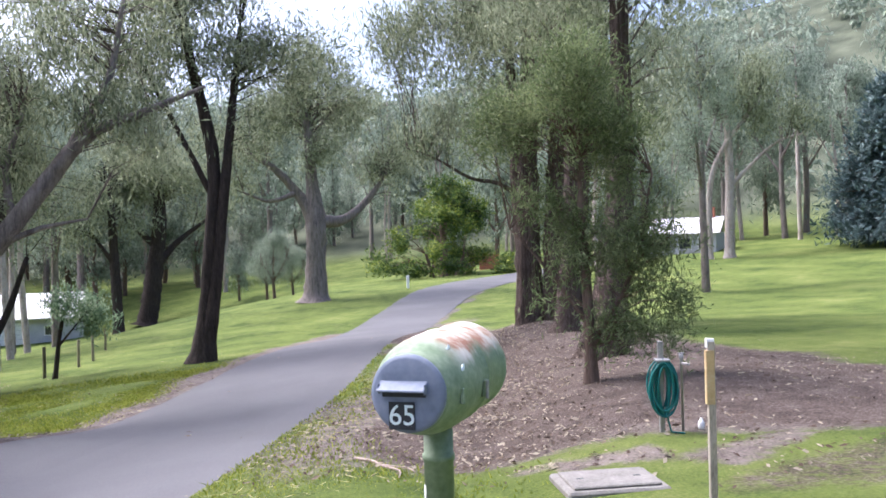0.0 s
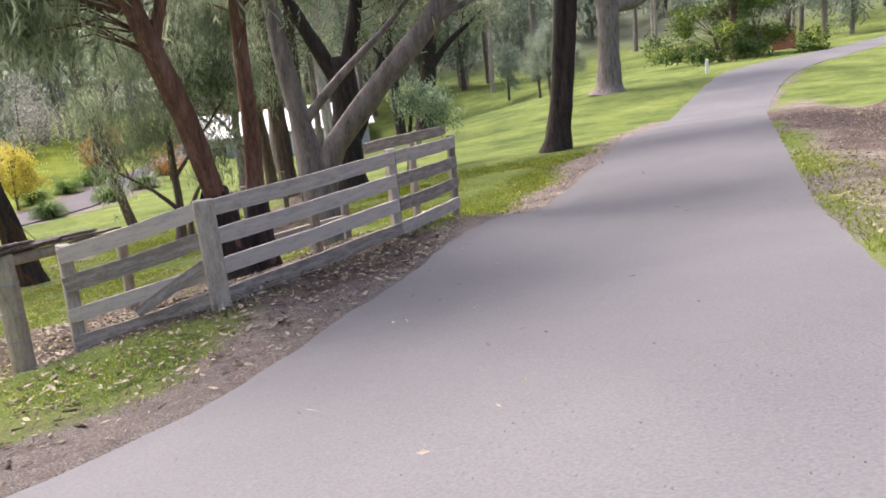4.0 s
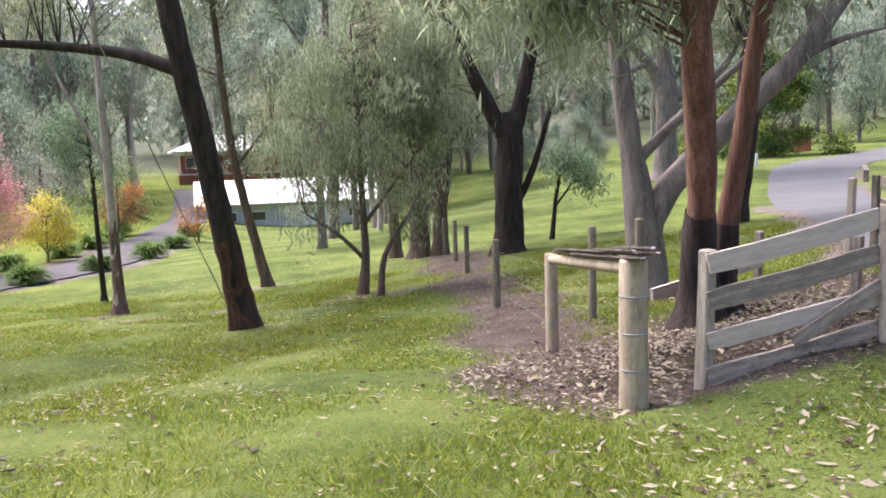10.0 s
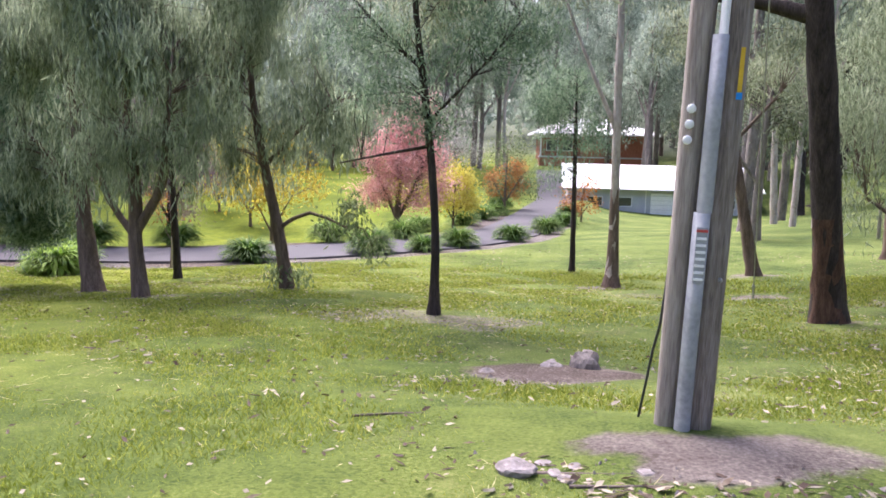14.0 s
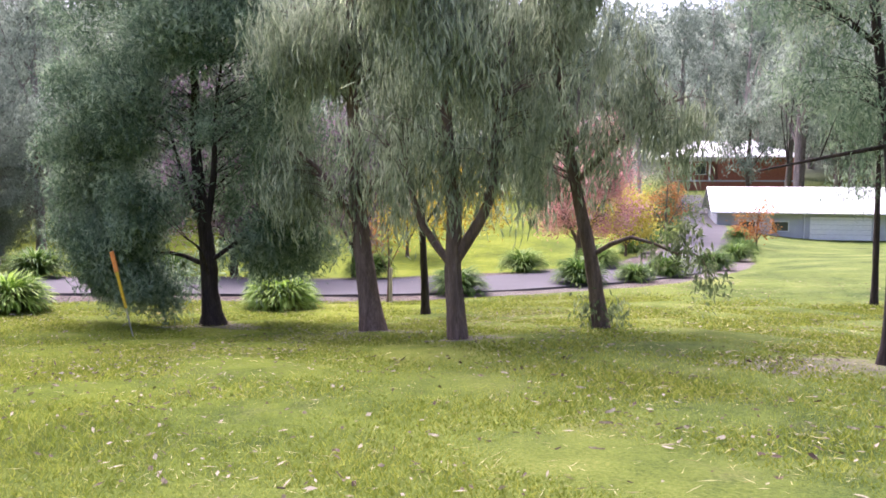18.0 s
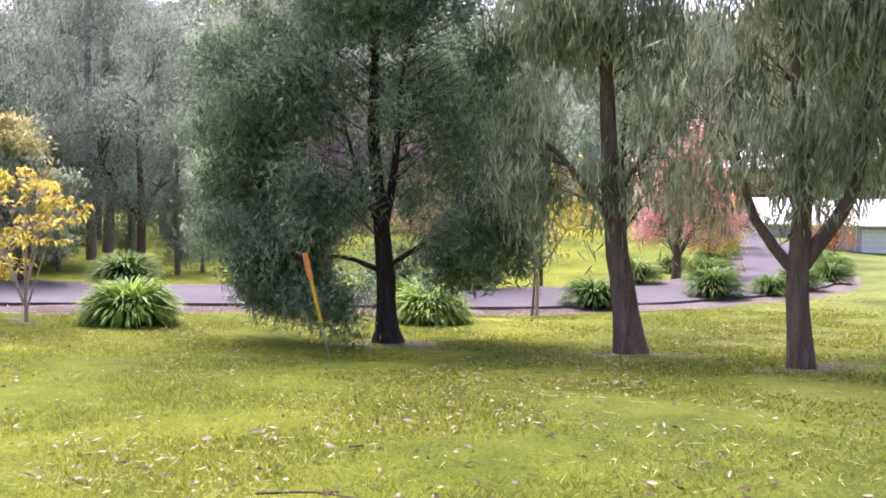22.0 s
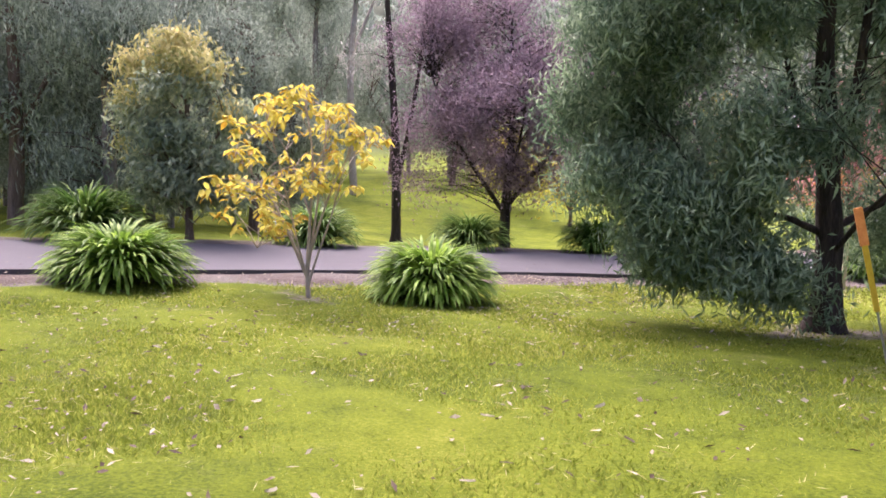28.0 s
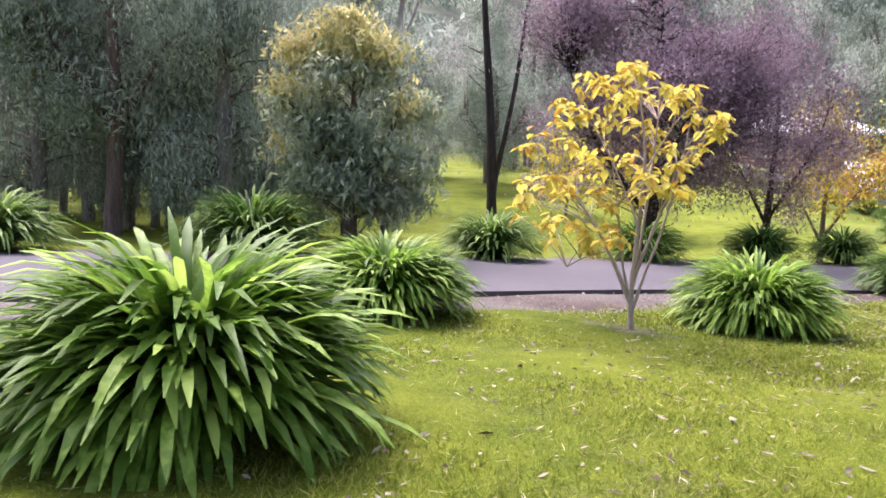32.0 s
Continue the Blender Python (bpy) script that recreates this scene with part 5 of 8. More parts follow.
tree("wattle_tree", -21.25, 20.5, "dense dark-green spreading wattle with skirts near the ground",
     [[(0, 0, 0, 0.24), (-0.05, 0, 0.6, 0.19), (-0.06, 0, 1.2, 0.175), (-0.2, 0, 2.65, 0.135), (-0.32, 0, 3.8, 0.11), (-0.3, 0, 5.6, 0.07), (-0.3, 0, 8.5, 0.03)], [(-0.11, 0, 2.1, 0.08), (0.1, 0, 3.3, 0.068), (0.2, 0, 4.7, 0.04), (0.5, 0, 6.4, 0.02)], [(-0.1, 0, 1.9, 0.06), (-0.61, 0, 3.1, 0.04), (-0.95, 0, 4.2, 0.02)], [(-0.05, 0, 1.3, 0.06), (-0.9, -0.2, 1.6, 0.04), (-1.9, -0.3, 1.4, 0.02)], [(-0.06, 0, 1.4, 0.05), (0.9, 0, 2.0, 0.035), (1.7, 0.1, 2.3, 0.015)], [(-0.06, 0, 1.0, 0.04), (0.2, -0.7, 1.7, 0.03), (0.3, -1.5, 2.1, 0.01)]],
     [(-0.3, 0.1, 5.4, 3.2, 2.8, 2.3), (-2.2, 0, 3.1, 1.7, 1.5, 1.2), (2.0, 0.2, 3.5, 1.6, 1.4, 1.3), (-2.1, -0.2, 1.3, 1.0, 0.9, 0.7), (-0.3, 0.2, 8.3, 2.2, 2.0, 1.6), (1.9, 0.4, 1.8, 1.0, 0.9, 0.7), (0.0, 1.2, 3.0, 1.9, 1.0, 1.6), (-1.2, 0.9, 1.1, 0.9, 0.8, 0.6), (-0.8, -0.9, 3.4, 1.3, 0.9, 1.0), (0.9, -0.9, 4.0, 1.2, 0.9, 1.0), (-1.4, 0.3, 0.75, 0.8, 0.6, 0.35), (1.0, 0.2, 7.0, 2.2, 2.0, 1.6), (2.3, 0.3, 5.4, 1.5, 1.4, 1.3), (-1.9, 0.2, 7.0, 1.9, 1.7, 1.5), (1.3, 0.2, 8.6, 1.8, 1.6, 1.4)], BARK_DARK, LEAF_DARK, 1600, 46, 0.17, 0.18, 0.034, 0.4, bough=0.012, boughs=0.25, second=([(-2.9, -0.2, 2.0, 1.2, 1.0, 0.9), (-3.0, 0, 3.6, 1.3, 1.2, 1.1), (-1.7, -0.5, 1.1, 1.1, 0.8, 0.6), (-2.8, 0.2, 5.2, 1.2, 1.1, 1.0), (1.8, -0.1, 2.0, 1.2, 1.0, 0.7), (0.6, 0.9, 1.5, 1.2, 0.8, 0.6), (-0.9, -0.8, 2.3, 1.0, 0.7, 0.7), (-2.2, -0.8, 1.05, 0.95, 0.6, 0.5), (-1.2, -1.0, 0.85, 0.9, 0.6, 0.42), (-0.55, -0.9, 0.75, 0.5, 0.4, 0.35), (-1.8, -0.6, 1.7, 1.1, 0.8, 0.7)], LEAF_DARK, 980, ""))

# ---- beyond the low drive ----
TIERS = [(-0.9, 0.2, 1.0, 0.8, 0.7, 0.22), (0.7, 0, 1.2, 0.9, 0.8, 0.25), (-0.1, -0.6, 1.5, 0.9, 0.6, 0.22), (-1.2, 0.1, 1.9, 0.8, 0.7, 0.22), (0.9, -0.2, 2.0, 0.9, 0.8, 0.25), (-0.3, -0.5, 2.4, 1.1, 0.8, 0.25), (0.8, 0.2, 2.8, 0.8, 0.8, 0.22), (-1.0, 0, 2.9, 0.9, 0.8, 0.22), (0, -0.3, 3.4, 1.0, 0.9, 0.22), (-0.1, 0.6, 1.8, 1.1, 0.6, 0.5), (-1.3, -0.4, 1.4, 0.5, 0.4, 0.16), (1.3, -0.3, 1.6, 0.5, 0.4, 0.16)]
tree("broadleaf_tree", -33.5, 24.6, "rounded tree with layered green leaves turning gold on top", [[(0, 0, 0, 0.08), (-0.02, 0, 2.3, 0.055), (-0.03, 0, 4.3, 0.02)], [(0, 0, 1, 0.04), (-0.9, 0, 2.4, 0.02)], [(0, 0, 1.2, 0.04), (0.9, 0, 2.6, 0.02)]],
     TIERS, BARK_BROWN, LEAF_OLIVE, 420, 26, 0.15, 0.2, 0.065, 0.45, second=([(-0.1, -0.2, 4.25, 0.7, 0.6, 0.2), (-0.6, -0.3, 3.8, 0.9, 0.6, 0.18), (0.5, -0.3, 3.75, 0.8, 0.6, 0.18), (-1.35, -0.3, 3.05, 0.5, 0.4, 0.15), (-1.5, -0.3, 2.1, 0.4, 0.4, 0.15), (1.2, -0.3, 2.9, 0.4, 0.4, 0.15)], LEAF_GOLD, 90, "golden-green top leaves"))
tree("gum_tree", -33, 38.3, "thin dark twin-stemmed gum beyond the low drive", [[(0, 0, 0, 0.2), (-0.1, 0, 4, 0.16), (-0.5, 0, 9, 0.1), (-0.6, 0, 12, 0.05)], [(0.05, 0, 2.5, 0.1), (0.7, 0, 6, 0.08), (1.3, 0, 11, 0.03)]],
     [(-0.8, 0, 11, 2.4, 2.2, 2), (1.4, 0, 9.4, 1.6, 1.5, 1.5), (-1.6, 0, 7.4, 1.2, 1.1, 1)], BARK_DARK, LEAF_GREY, 150, 26, 0.4, 0.3, 0.05)
tree("purple_tree", -27.7, 32.1, "wide purple-leaved tree with a short trunk", [[(0, 0, 0, 0.17), (0, 0, 1.4, 0.14), (0.1, 0, 3.8, 0.08), (0, 0, 6.8, 0.03)], [(0, 0, 1.2, 0.08), (-1.7, 0, 3.6, 0.04), (-2.4, 0, 5.4, 0.015)], [(0, 0, 1.4, 0.08), (1.6, 0, 3.6, 0.04), (2.1, 0, 5.4, 0.015)], [(0, 0, 1.6, 0.06), (0.6, -1.2, 3.8, 0.03), (0.8, -1.6, 5.6, 0.01)]],
     [(-0.6, 0, 5.8, 2.9, 2.6, 2.2), (-2.0, -0.2, 3.6, 1.7, 1.6, 1.5), (1.9, 0, 3.9, 1.8, 1.7, 1.6), (-0.2, -0.4, 2.9, 2.2, 1.8, 1.2), (0.6, 0, 7.2, 1.6, 1.4, 1.0), (-2.4, 0, 2.2, 1.0, 0.9, 0.5), (2.2, 0, 2.4, 1.1, 0.9, 0.6), (0.2, -0.6, 4.4, 2.6, 2.0, 1.8), (2.6, 0, 5.6, 1.6, 1.5, 1.6)], BARK_DARK, LEAF_PURPLE, 1150, 46, 0.3, 0.14, 0.042, 0.3, bough=0.018)
tree("purple_tree", -24.2, 35.6, "dusky purple-brown tree with thin upright twigs", [[(0, 0, 0, 0.14), (0, 0, 1.6, 0.11), (0.1, 0, 4.5, 0.06), (0, 0, 7, 0.02)], [(0, 0, 1.3, 0.06), (-1.2, 0, 3.8, 0.03), (-1.6, 0, 6, 0.01)], [(0, 0, 1.5, 0.06), (1.2, 0, 3.8, 0.03), (1.7, 0, 6, 0.01)]],
     [(0, 0, 5.4, 2.2, 2.0, 2.0), (-1.2, 0, 3.4, 1.4, 1.3, 1.2), (1.3, 0, 3.4, 1.5, 1.3, 1.2), (0.2, 0, 2.3, 1.6, 1.4, 0.7)], BARK_DARK, LEAF_PURPLE, 480, 40, 0.3, 0.14, 0.042, 0.3, bough=0.016)
RED = [(0.3, 0, 6.2, 1.5, 1.5, 1.9), (-0.9, 0, 4.6, 1.6, 1.6, 1.8), (1.4, 0, 4.6, 1.6, 1.6, 1.8), (0.3, -0.4, 4.2, 2.2, 1.8, 2.0), (0.3, 0, 2.6, 2.6, 2.2, 1.1), (-1.6, 0, 2.6, 1.4, 1.3, 0.9), (2.2, 0, 2.6, 1.4, 1.3, 0.9), (0.3, -0.6, 5.2, 1.6, 1.2, 1.6)]
tree("maple_tree", -15.9, 43.4, "pink-red autumn maple beside the low drive", [[(0, 0, 0, 0.2), (0, 0, 1.2, 0.17), (0.1, 0, 4, 0.1), (0, 0, 8.5, 0.03)], [(0, 0, 1, 0.1), (-1.6, 0, 4.5, 0.05)], [(0, 0, 1, 0.1), (1.7, 0, 4.5, 0.05)]], RED, BARK_BROWN, LEAF_RED, 720, 26, 0.24, 0.14, 0.06, 0.2, bough=0.02, second=([(1.0, -1.6, 2.4, 1.3, 0.5, 0.9), (-0.8, -1.6, 3.1, 0.5, 0.4, 0.5)], LEAF_YELLOW, 9, "scattered yellow leaves"))
tree("maple_tree", -50.5, 28.7, "rose-red autumn tree at the edge of the dark wood", [[(0, 0, 0, 0.12), (0, 0, 1.2, 0.1), (0, 0, 6, 0.03)], [(0, 0, 0.8, 0.06), (-1.3, 0, 4, 0.02)], [(0, 0, 0.8, 0.06), (1.2, 0, 4, 0.02)]],
     [(-0.3, 0, 4.9, 1.9, 1.7, 1.9), (-0.5, 0, 2.8, 1.7, 1.5, 1.2)], BARK_BROWN, LEAF_RED, 260, 26, 0.3, 0.22, 0.08, 0.2)
YELLOW = [(0, 0, 2.8, 1.6, 1.5, 1.3), (-0.6, 0, 1.6, 1.3, 1.2, 0.8), (0.8, 0, 1.7, 1.2, 1.1, 0.8)]
for bx, by, s, lf, lb in ((-14.2, 51.2, 0.95, LEAF_YELLOW, "bright yellow autumn shrub tree by the low drive"), (-27.5, 52, 1.5, LEAF_YELLOW, "yellow autumn tree on the far lawn"), (-31.5, 56, 1.2, LEAF_YELLOW, "pale yellow autumn tree on the far lawn"), (-21.5, 40.5, 1.5, LEAF_YELLOW, "slim yellow-leaved autumn tree beyond the low drive"),
                          (-12.5, 68, 1.0, LEAF_ORANGE, "orange-tinted autumn shrub near the drive"), (-6.5, 60, 0.8, LEAF_ORANGE, "thin orange-leaved sapling near the drive"), (-12.2, 63.5, 1.5, LEAF_WATTLE, "upright green conifer-like shrub by the drive"), (-17.8, 66, 2.0, LEAF_GREY, "silvery grey shrub beside the red maple")):
    tree("autumn_tree" if lf in (LEAF_YELLOW, LEAF_ORANGE) else "shrub", bx, by, lb, [[(0, 0, 0, 0.07 * s), (0, 0, 1.2 * s, 0.05 * s), (0.1, 0, 3 * s, 0.02 * s)], [(0, 0, 0.5 * s, 0.04 * s), (-0.7 * s, 0, 1.8 * s, 0.015)], [(0, 0, 0.6 * s, 0.04 * s), (0.8 * s, 0, 1.9 * s, 0.015)]],
         [tuple(k * s for k in b) for b in YELLOW], BARK_BROWN, lf, 70 if s == 1.5 and bx > -25 else 30 if s == 0.8 else 150, 26, 0.26 * s, 0.2, 0.09, 0.3)


# ---- woods behind ----
def wood_tree(name, label, stems, blobs, bark, leaf, clusters, per, size, length, width, droop):
    return tree(name, 0, 0, label, stems, blobs, bark, leaf, clusters, per, size, length, width, droop, bough=0.05, sides=7, z=0.0, boughs=0.35, sink=0.6, group="woods behind the lawns")


KINDS = [
    (("gum_tree", "tall grey-green gum in the woods behind the lawns"), [[(0, 0, 0, 0.3), (0.2, 0, 5, 0.24), (0.1, 0, 10, 0.17), (0.4, 0, 15, 0.05)], [(0.2, 0, 6, 0.15), (2.4, 0.4, 9.5, 0.06)], [(0.1, 0, 7.5, 0.13), (-2.2, 0.3, 11, 0.05)]],
     [(0.4, 0, 13.5, 2.8, 2.8, 2.6), (2.5, 0.4, 10, 2, 2, 1.7), (-2.4, 0.3, 10.8, 2, 2, 1.8), (0.3, -1, 8, 1.8, 1.8, 1.4)], BARK_GREY),
    (("sheoak_tree", "dense dark she-oak in the woods"), [[(0, 0, 0, 0.22), (0, 0, 5, 0.16), (0.1, 0, 11, 0.04)]],
     [(0, 0, 8.8, 2.0, 2.0, 2.8), (0, 0, 5.4, 2.5, 2.5, 2.4), (0.2, 0, 2.6, 2.1, 2.1, 1.7)], BARK_GREY),
    (("wattle_tree", "round-crowned olive wattle in the woods"), [[(0, 0, 0, 0.25), (0.2, 0, 3, 0.2), (0, 0, 8.5, 0.05)], [(0.1, 0, 2.4, 0.12), (2, 0, 5.4, 0.05)], [(0.1, 0, 2.6, 0.12), (-2, 0.3, 5.6, 0.05)]],
     [(0, 0, 7.4, 2.9, 2.8, 1.9), (2, 0, 5.2, 1.9, 1.9, 1.5), (-2, 0.3, 5.4, 1.9, 1.9, 1.5), (0, 0, 3.8, 2.0, 2.0, 1.2)], BARK_BROWN),
    (("gum_tree", "white-stemmed gum with a thin crown"), [[(0, 0, 0, 0.2), (-0.3, 0, 6, 0.16), (0.2, 0, 12, 0.1), (0, 0, 16, 0.04)], [(-0.2, 0, 7, 0.1), (1.7, 0, 11, 0.04)]],
     [(0, 0, 14.6, 2.2, 2.2, 2.0), (1.8, 0, 11.6, 1.5, 1.5, 1.3), (-1.4, 0, 10.4, 1.3, 1.3, 1.2)], BARK_PALE),
]
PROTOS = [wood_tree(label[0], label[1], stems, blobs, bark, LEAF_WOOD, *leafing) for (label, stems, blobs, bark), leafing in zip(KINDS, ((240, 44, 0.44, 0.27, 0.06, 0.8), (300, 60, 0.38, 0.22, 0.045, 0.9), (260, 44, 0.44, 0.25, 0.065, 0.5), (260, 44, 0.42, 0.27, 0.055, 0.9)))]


def far_copy(kind, clusters, per, length, width):
    """The same kinds with coarser foliage, for the trees that stay far off."""
    label, stems, blobs, bark = KINDS[kind]
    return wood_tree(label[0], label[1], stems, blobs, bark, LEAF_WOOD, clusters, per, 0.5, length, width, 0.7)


PROTOS += [far_copy(0, 110, 22, 0.6, 0.14), far_copy(1, 120, 22, 0.55, 0.12), far_copy(2, 120, 22, 0.55, 0.15), far_copy(3, 80, 20, 0.55, 0.13)]
used = [False] * 8


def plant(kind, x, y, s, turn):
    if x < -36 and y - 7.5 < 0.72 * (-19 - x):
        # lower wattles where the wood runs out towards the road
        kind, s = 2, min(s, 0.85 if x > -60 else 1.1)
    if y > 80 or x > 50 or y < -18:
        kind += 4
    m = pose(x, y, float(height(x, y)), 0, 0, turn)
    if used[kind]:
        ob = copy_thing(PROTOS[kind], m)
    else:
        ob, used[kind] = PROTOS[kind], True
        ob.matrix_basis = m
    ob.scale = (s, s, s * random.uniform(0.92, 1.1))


def belt(n, xs, ys, kinds, size=(0.8, 1.15), keep=None):
    got, tries = [], 0
    while len(got) < n and tries < 4000:
        tries += 1
        x, y = random.uniform(*xs), random.uniform(*ys)
        if keep and not keep(x, y):
            continue
        if all((x - a) ** 2 + (y - b) ** 2 > 5.5 for a, b in got):
            got.append((x, y))
            kind, s, turn = random.choice(kinds), random.uniform(*size), random.uniform(0, 360)
            # the rose-red tree stands in a clearing
            if abs((x + 50.5) * 0.555 + (y - 28.7) * 0.83) > 2.9 or not -56 < x < -38:
                plant(kind, x, y, s, turn)


random.seed(5)
belt(15, (-54, -37), (26.5, 36), (1, 1, 2, 0, 1), (0.68, 0.95))
belt(15, (-74, -38), (34, 54), (1, 0, 0, 2, 1), (0.85, 1.22), lambda x, y: x + 0.45 * y < -22)
belt(16, (-80, -56), (8, 30), (0, 1, 2), (0.65, 0.95), lambda x, y: not (-58 < x and 24 < y))
belt(18, (-64, -34), (54, 84), (0, 1, 2, 3), (0.9, 1.3))
belt(13, (-50, -35.5), (29, 40), (1,), (0.42, 0.65))
belt(13, (-44, -18), (80, 94), (1, 2, 1), (0.6, 0.95))
belt(24, (-50, -14), (92, 120), (0, 2, 1, 3), (1.0, 1.5))
belt(26, (-14, 36), (126, 152), (0, 2, 1, 3), (1.1, 1.7))
belt(18, (9, 34), (94, 120), (0, 2, 3), (1.2, 1.55))
belt(26, (34, 88), (104, 150), (0, 2, 2, 1, 3), (1.0, 1.5))
belt(20, (56, 94), (66, 100), (0, 2, 3, 1), (1.0, 1.4))
belt(15, (74, 98), (44, 66), (0, 3, 3, 2), (1.0, 1.35))
belt(18, (76, 110), (0, 40), (0, 3, 2, 1), (1.0, 1.35), lambda x, y: not (y > 34 and x < 84))
belt(2, (30, 40), (22, 36), (3, 0), (0.7, 0.95), lambda x, y: x - 0.75 * y > 8)
belt(6, (0.5, 8), (44, 64), (0, 3), (0.95, 1.15))
belt(8, (-4, 9), (98, 118), (0, 2), (1.2, 1.5))
belt(4, (24, 34), (68, 86), (2,), (0.5, 0.7))
belt(16, (-96, -62), (44, 84), (0, 1, 2), (1.2, 1.6))
belt(10, (-100, -80), (16, 44), (0, 1, 2), (1.1, 1.5))
plant(3, -48.0, 32.7, 0.62, 40)
plant(0, -45.2, 42.8, 1.0, 20)
plant(0, -42.8, 38.6, 0.9, 110)
plant(0, -48.6, 38.4, 1.05, 200)
belt(12, (-60, 60), (-60, -22), (0, 2), (1.0, 1.3), lambda x, y: y < -0.62 * x - 16 and abs(x) > 8)


def far_woods():
    """Leafy crowns all over the hills, in one mesh."""
    n = 5200
    a = rng.uniform(0, 2 * np.pi, n)
    r = 112 + 240 * rng.uniform(0, 1, n) ** 0.8
    x, y = 5 + r * np.cos(a), 25 + r * np.sin(a)
    keep = rng.uniform(0, 1, n) < wooded(x, y)
    x, y = x[keep], y[keep]
    n = len(x)
    z = height(x, y)
    grow = rng.uniform(6, 12, n)
    own = np.repeat(np.arange(n), 26)
    d = rng.normal(size=(len(own), 3))
    d /= np.linalg.norm(d, axis=1)[:, None]
    p = np.stack([x, y, z + grow * 0.65], -1)[own] + d * grow[own, None] * np.array([0.42, 0.42, 0.4]) * rng.uniform(0.5, 1, len(own))[:, None]
    hub = np.stack([x, y, z + grow * 0.5], -1)[own]
    tagged(new("far_woods", leafy("far_woods", p, hub, 2.3, 1.05, 0.5, LEAF_WOOD)), "eucalypt woods covering the hills around, haze put into the leaf colour", "woods", kind="stuff")


far_woods()


# ---- strap-leaved clumps ----
def strap(length, width, lift, bend, seg=7):
    """One arching strap leaf from the origin, out along x: starts at the angle lift and bends down by bend degrees."""
    u = np.linspace(0, 1, seg + 1)
    ang = np.radians(lift - bend * u**1.85)
    step = length / seg
    out = np.concatenate([[0], np.cumsum(np.cos(ang[:-1]) * step)])
    up = np.concatenate([[0], np.cumsum(np.sin(ang[:-1]) * step)])
    w = width * np.minimum(0.5 + 1.1 * u, 1) * np.sqrt(np.clip(1 - ((u - 0.78) / 0.22).clip(0, 1) ** 2.2, 0.02, 1))
    fold = 0.16 * w
    left = np.stack([out - fold * np.sin(ang), w / 2, up + fold * np.cos(ang)], -1)
    mid = np.stack([out, 0 * u, up], -1)
    right = np.stack([out - fold * np.sin(ang), -w / 2, up + fold * np.cos(ang)], -1)
    v = np.stack([left, mid, right], 1).reshape(-1, 3)
    i = np.arange(seg)
    f = np.vstack([np.stack([3 * i, 3 * i + 1, 3 * i + 4, 3 * i + 3], -1), np.stack([3 * i + 1, 3 * i + 2, 3 * i + 5, 3 * i + 4], -1)])
    return v, f


def strap_leaf_poses(n, radius, tall):
    """Where each leaf of a clump starts, which way it leans, its length, lift and bend."""
    rows = []
    for i in range(n):
        u = (i + 0.5) / n
        a = i * 137.5 + random.uniform(-60, 60)
        start = radius * (0.3 - 0.22 * u) * random.uniform(0.5, 1.1)
        lift = 17 + 70 * u**0.85 + random.uniform(-9, 9)
        bend = 92 + 26 * u + random.uniform(-36, 30)
        length = (1.0 * radius * (1 - u) + 1.28 * tall * u) * random.uniform(0.84, 1.1)
        rows.append((a, start, length, lift, bend))
    return rows


def clump_mesh(radius, tall, n, width=0.05, leaf=None):
    pieces, q, k = [], [], 0
    for a, start, length, lift, bend in strap_leaf_poses(n, radius, tall):
        v, f = strap(length, width * random.uniform(0.8, 1.15), lift, bend, 6)
        v = v + rng.normal(size=3) * 0.015 + np.array([start, 0, random.uniform(0.08, 0.4) * radius * (1.1 - lift / 90)])
        b = math.radians(a)
        m = np.array([[math.cos(b), -math.sin(b), 0], [math.sin(b), math.cos(b), 0], [0, 0, 1]])
        v = v @ m.T
        pieces.append(v)
        q.append(f + k)
        k += len(v)
    return mesh_np("foliage", np.vstack(pieces), [np.vstack(q)], leaf or LEAF_STRAP_FAR, True)


CLUMPS = [clump_mesh(1.0, 0.98, 560, 0.044) for _ in range(3)]
FAR_SIDE = [(-34.6, 22.6, 1.15), (-31.0, 25.8, 1.0), (-28.0, 28.7, 0.95), (-25.0, 31.3, 0.95), (-22.6, 33.3, 0.9), (-41.2, 19.8, 1.1), (-38.0, 20.6, 1.0), (-17.4, 36.9, 0.95), (-14.7, 39.4, 0.95), (-16.0, 50.0, 1.0), (-13.9, 53.5, 1.05), (-13.2, 58.5, 1.0), (-12.8, 62, 1.0), (-12.9, 66.4, 1.1), (-13.8, 84, 1.2), (-13.5, 72, 1.0)]
NEAR_SIDE = [(-18.4, 30.5, 0.98), (-14.8, 33.9, 0.95), (-11.8, 37.4, 0.85), (-9.9, 42.3, 0.9), (-8.5, 49.3, 0.95), (-7.7, 56.0, 0.95), (-7.4, 64, 0.95), (-23.0, 26.9, 0.95), (-12.95, 35.2, 0.7)]
LEAF_SHAPES = {}


def leaf_shape(length, lift, bend, width, leaf=None):
    """Leaf meshes shared between leaves of nearly the same bend."""
    key = (round(length / 0.08), round(lift / 8), round(bend / 10), width)
    if key not in LEAF_SHAPES:
        v, f = strap(key[0] * 0.08, width, key[1] * 8, key[2] * 10, 9)
        LEAF_SHAPES[key] = mesh_np("leaf", v, [f], leaf or LEAF_STRAP, True)
    return LEAF_SHAPES[key]


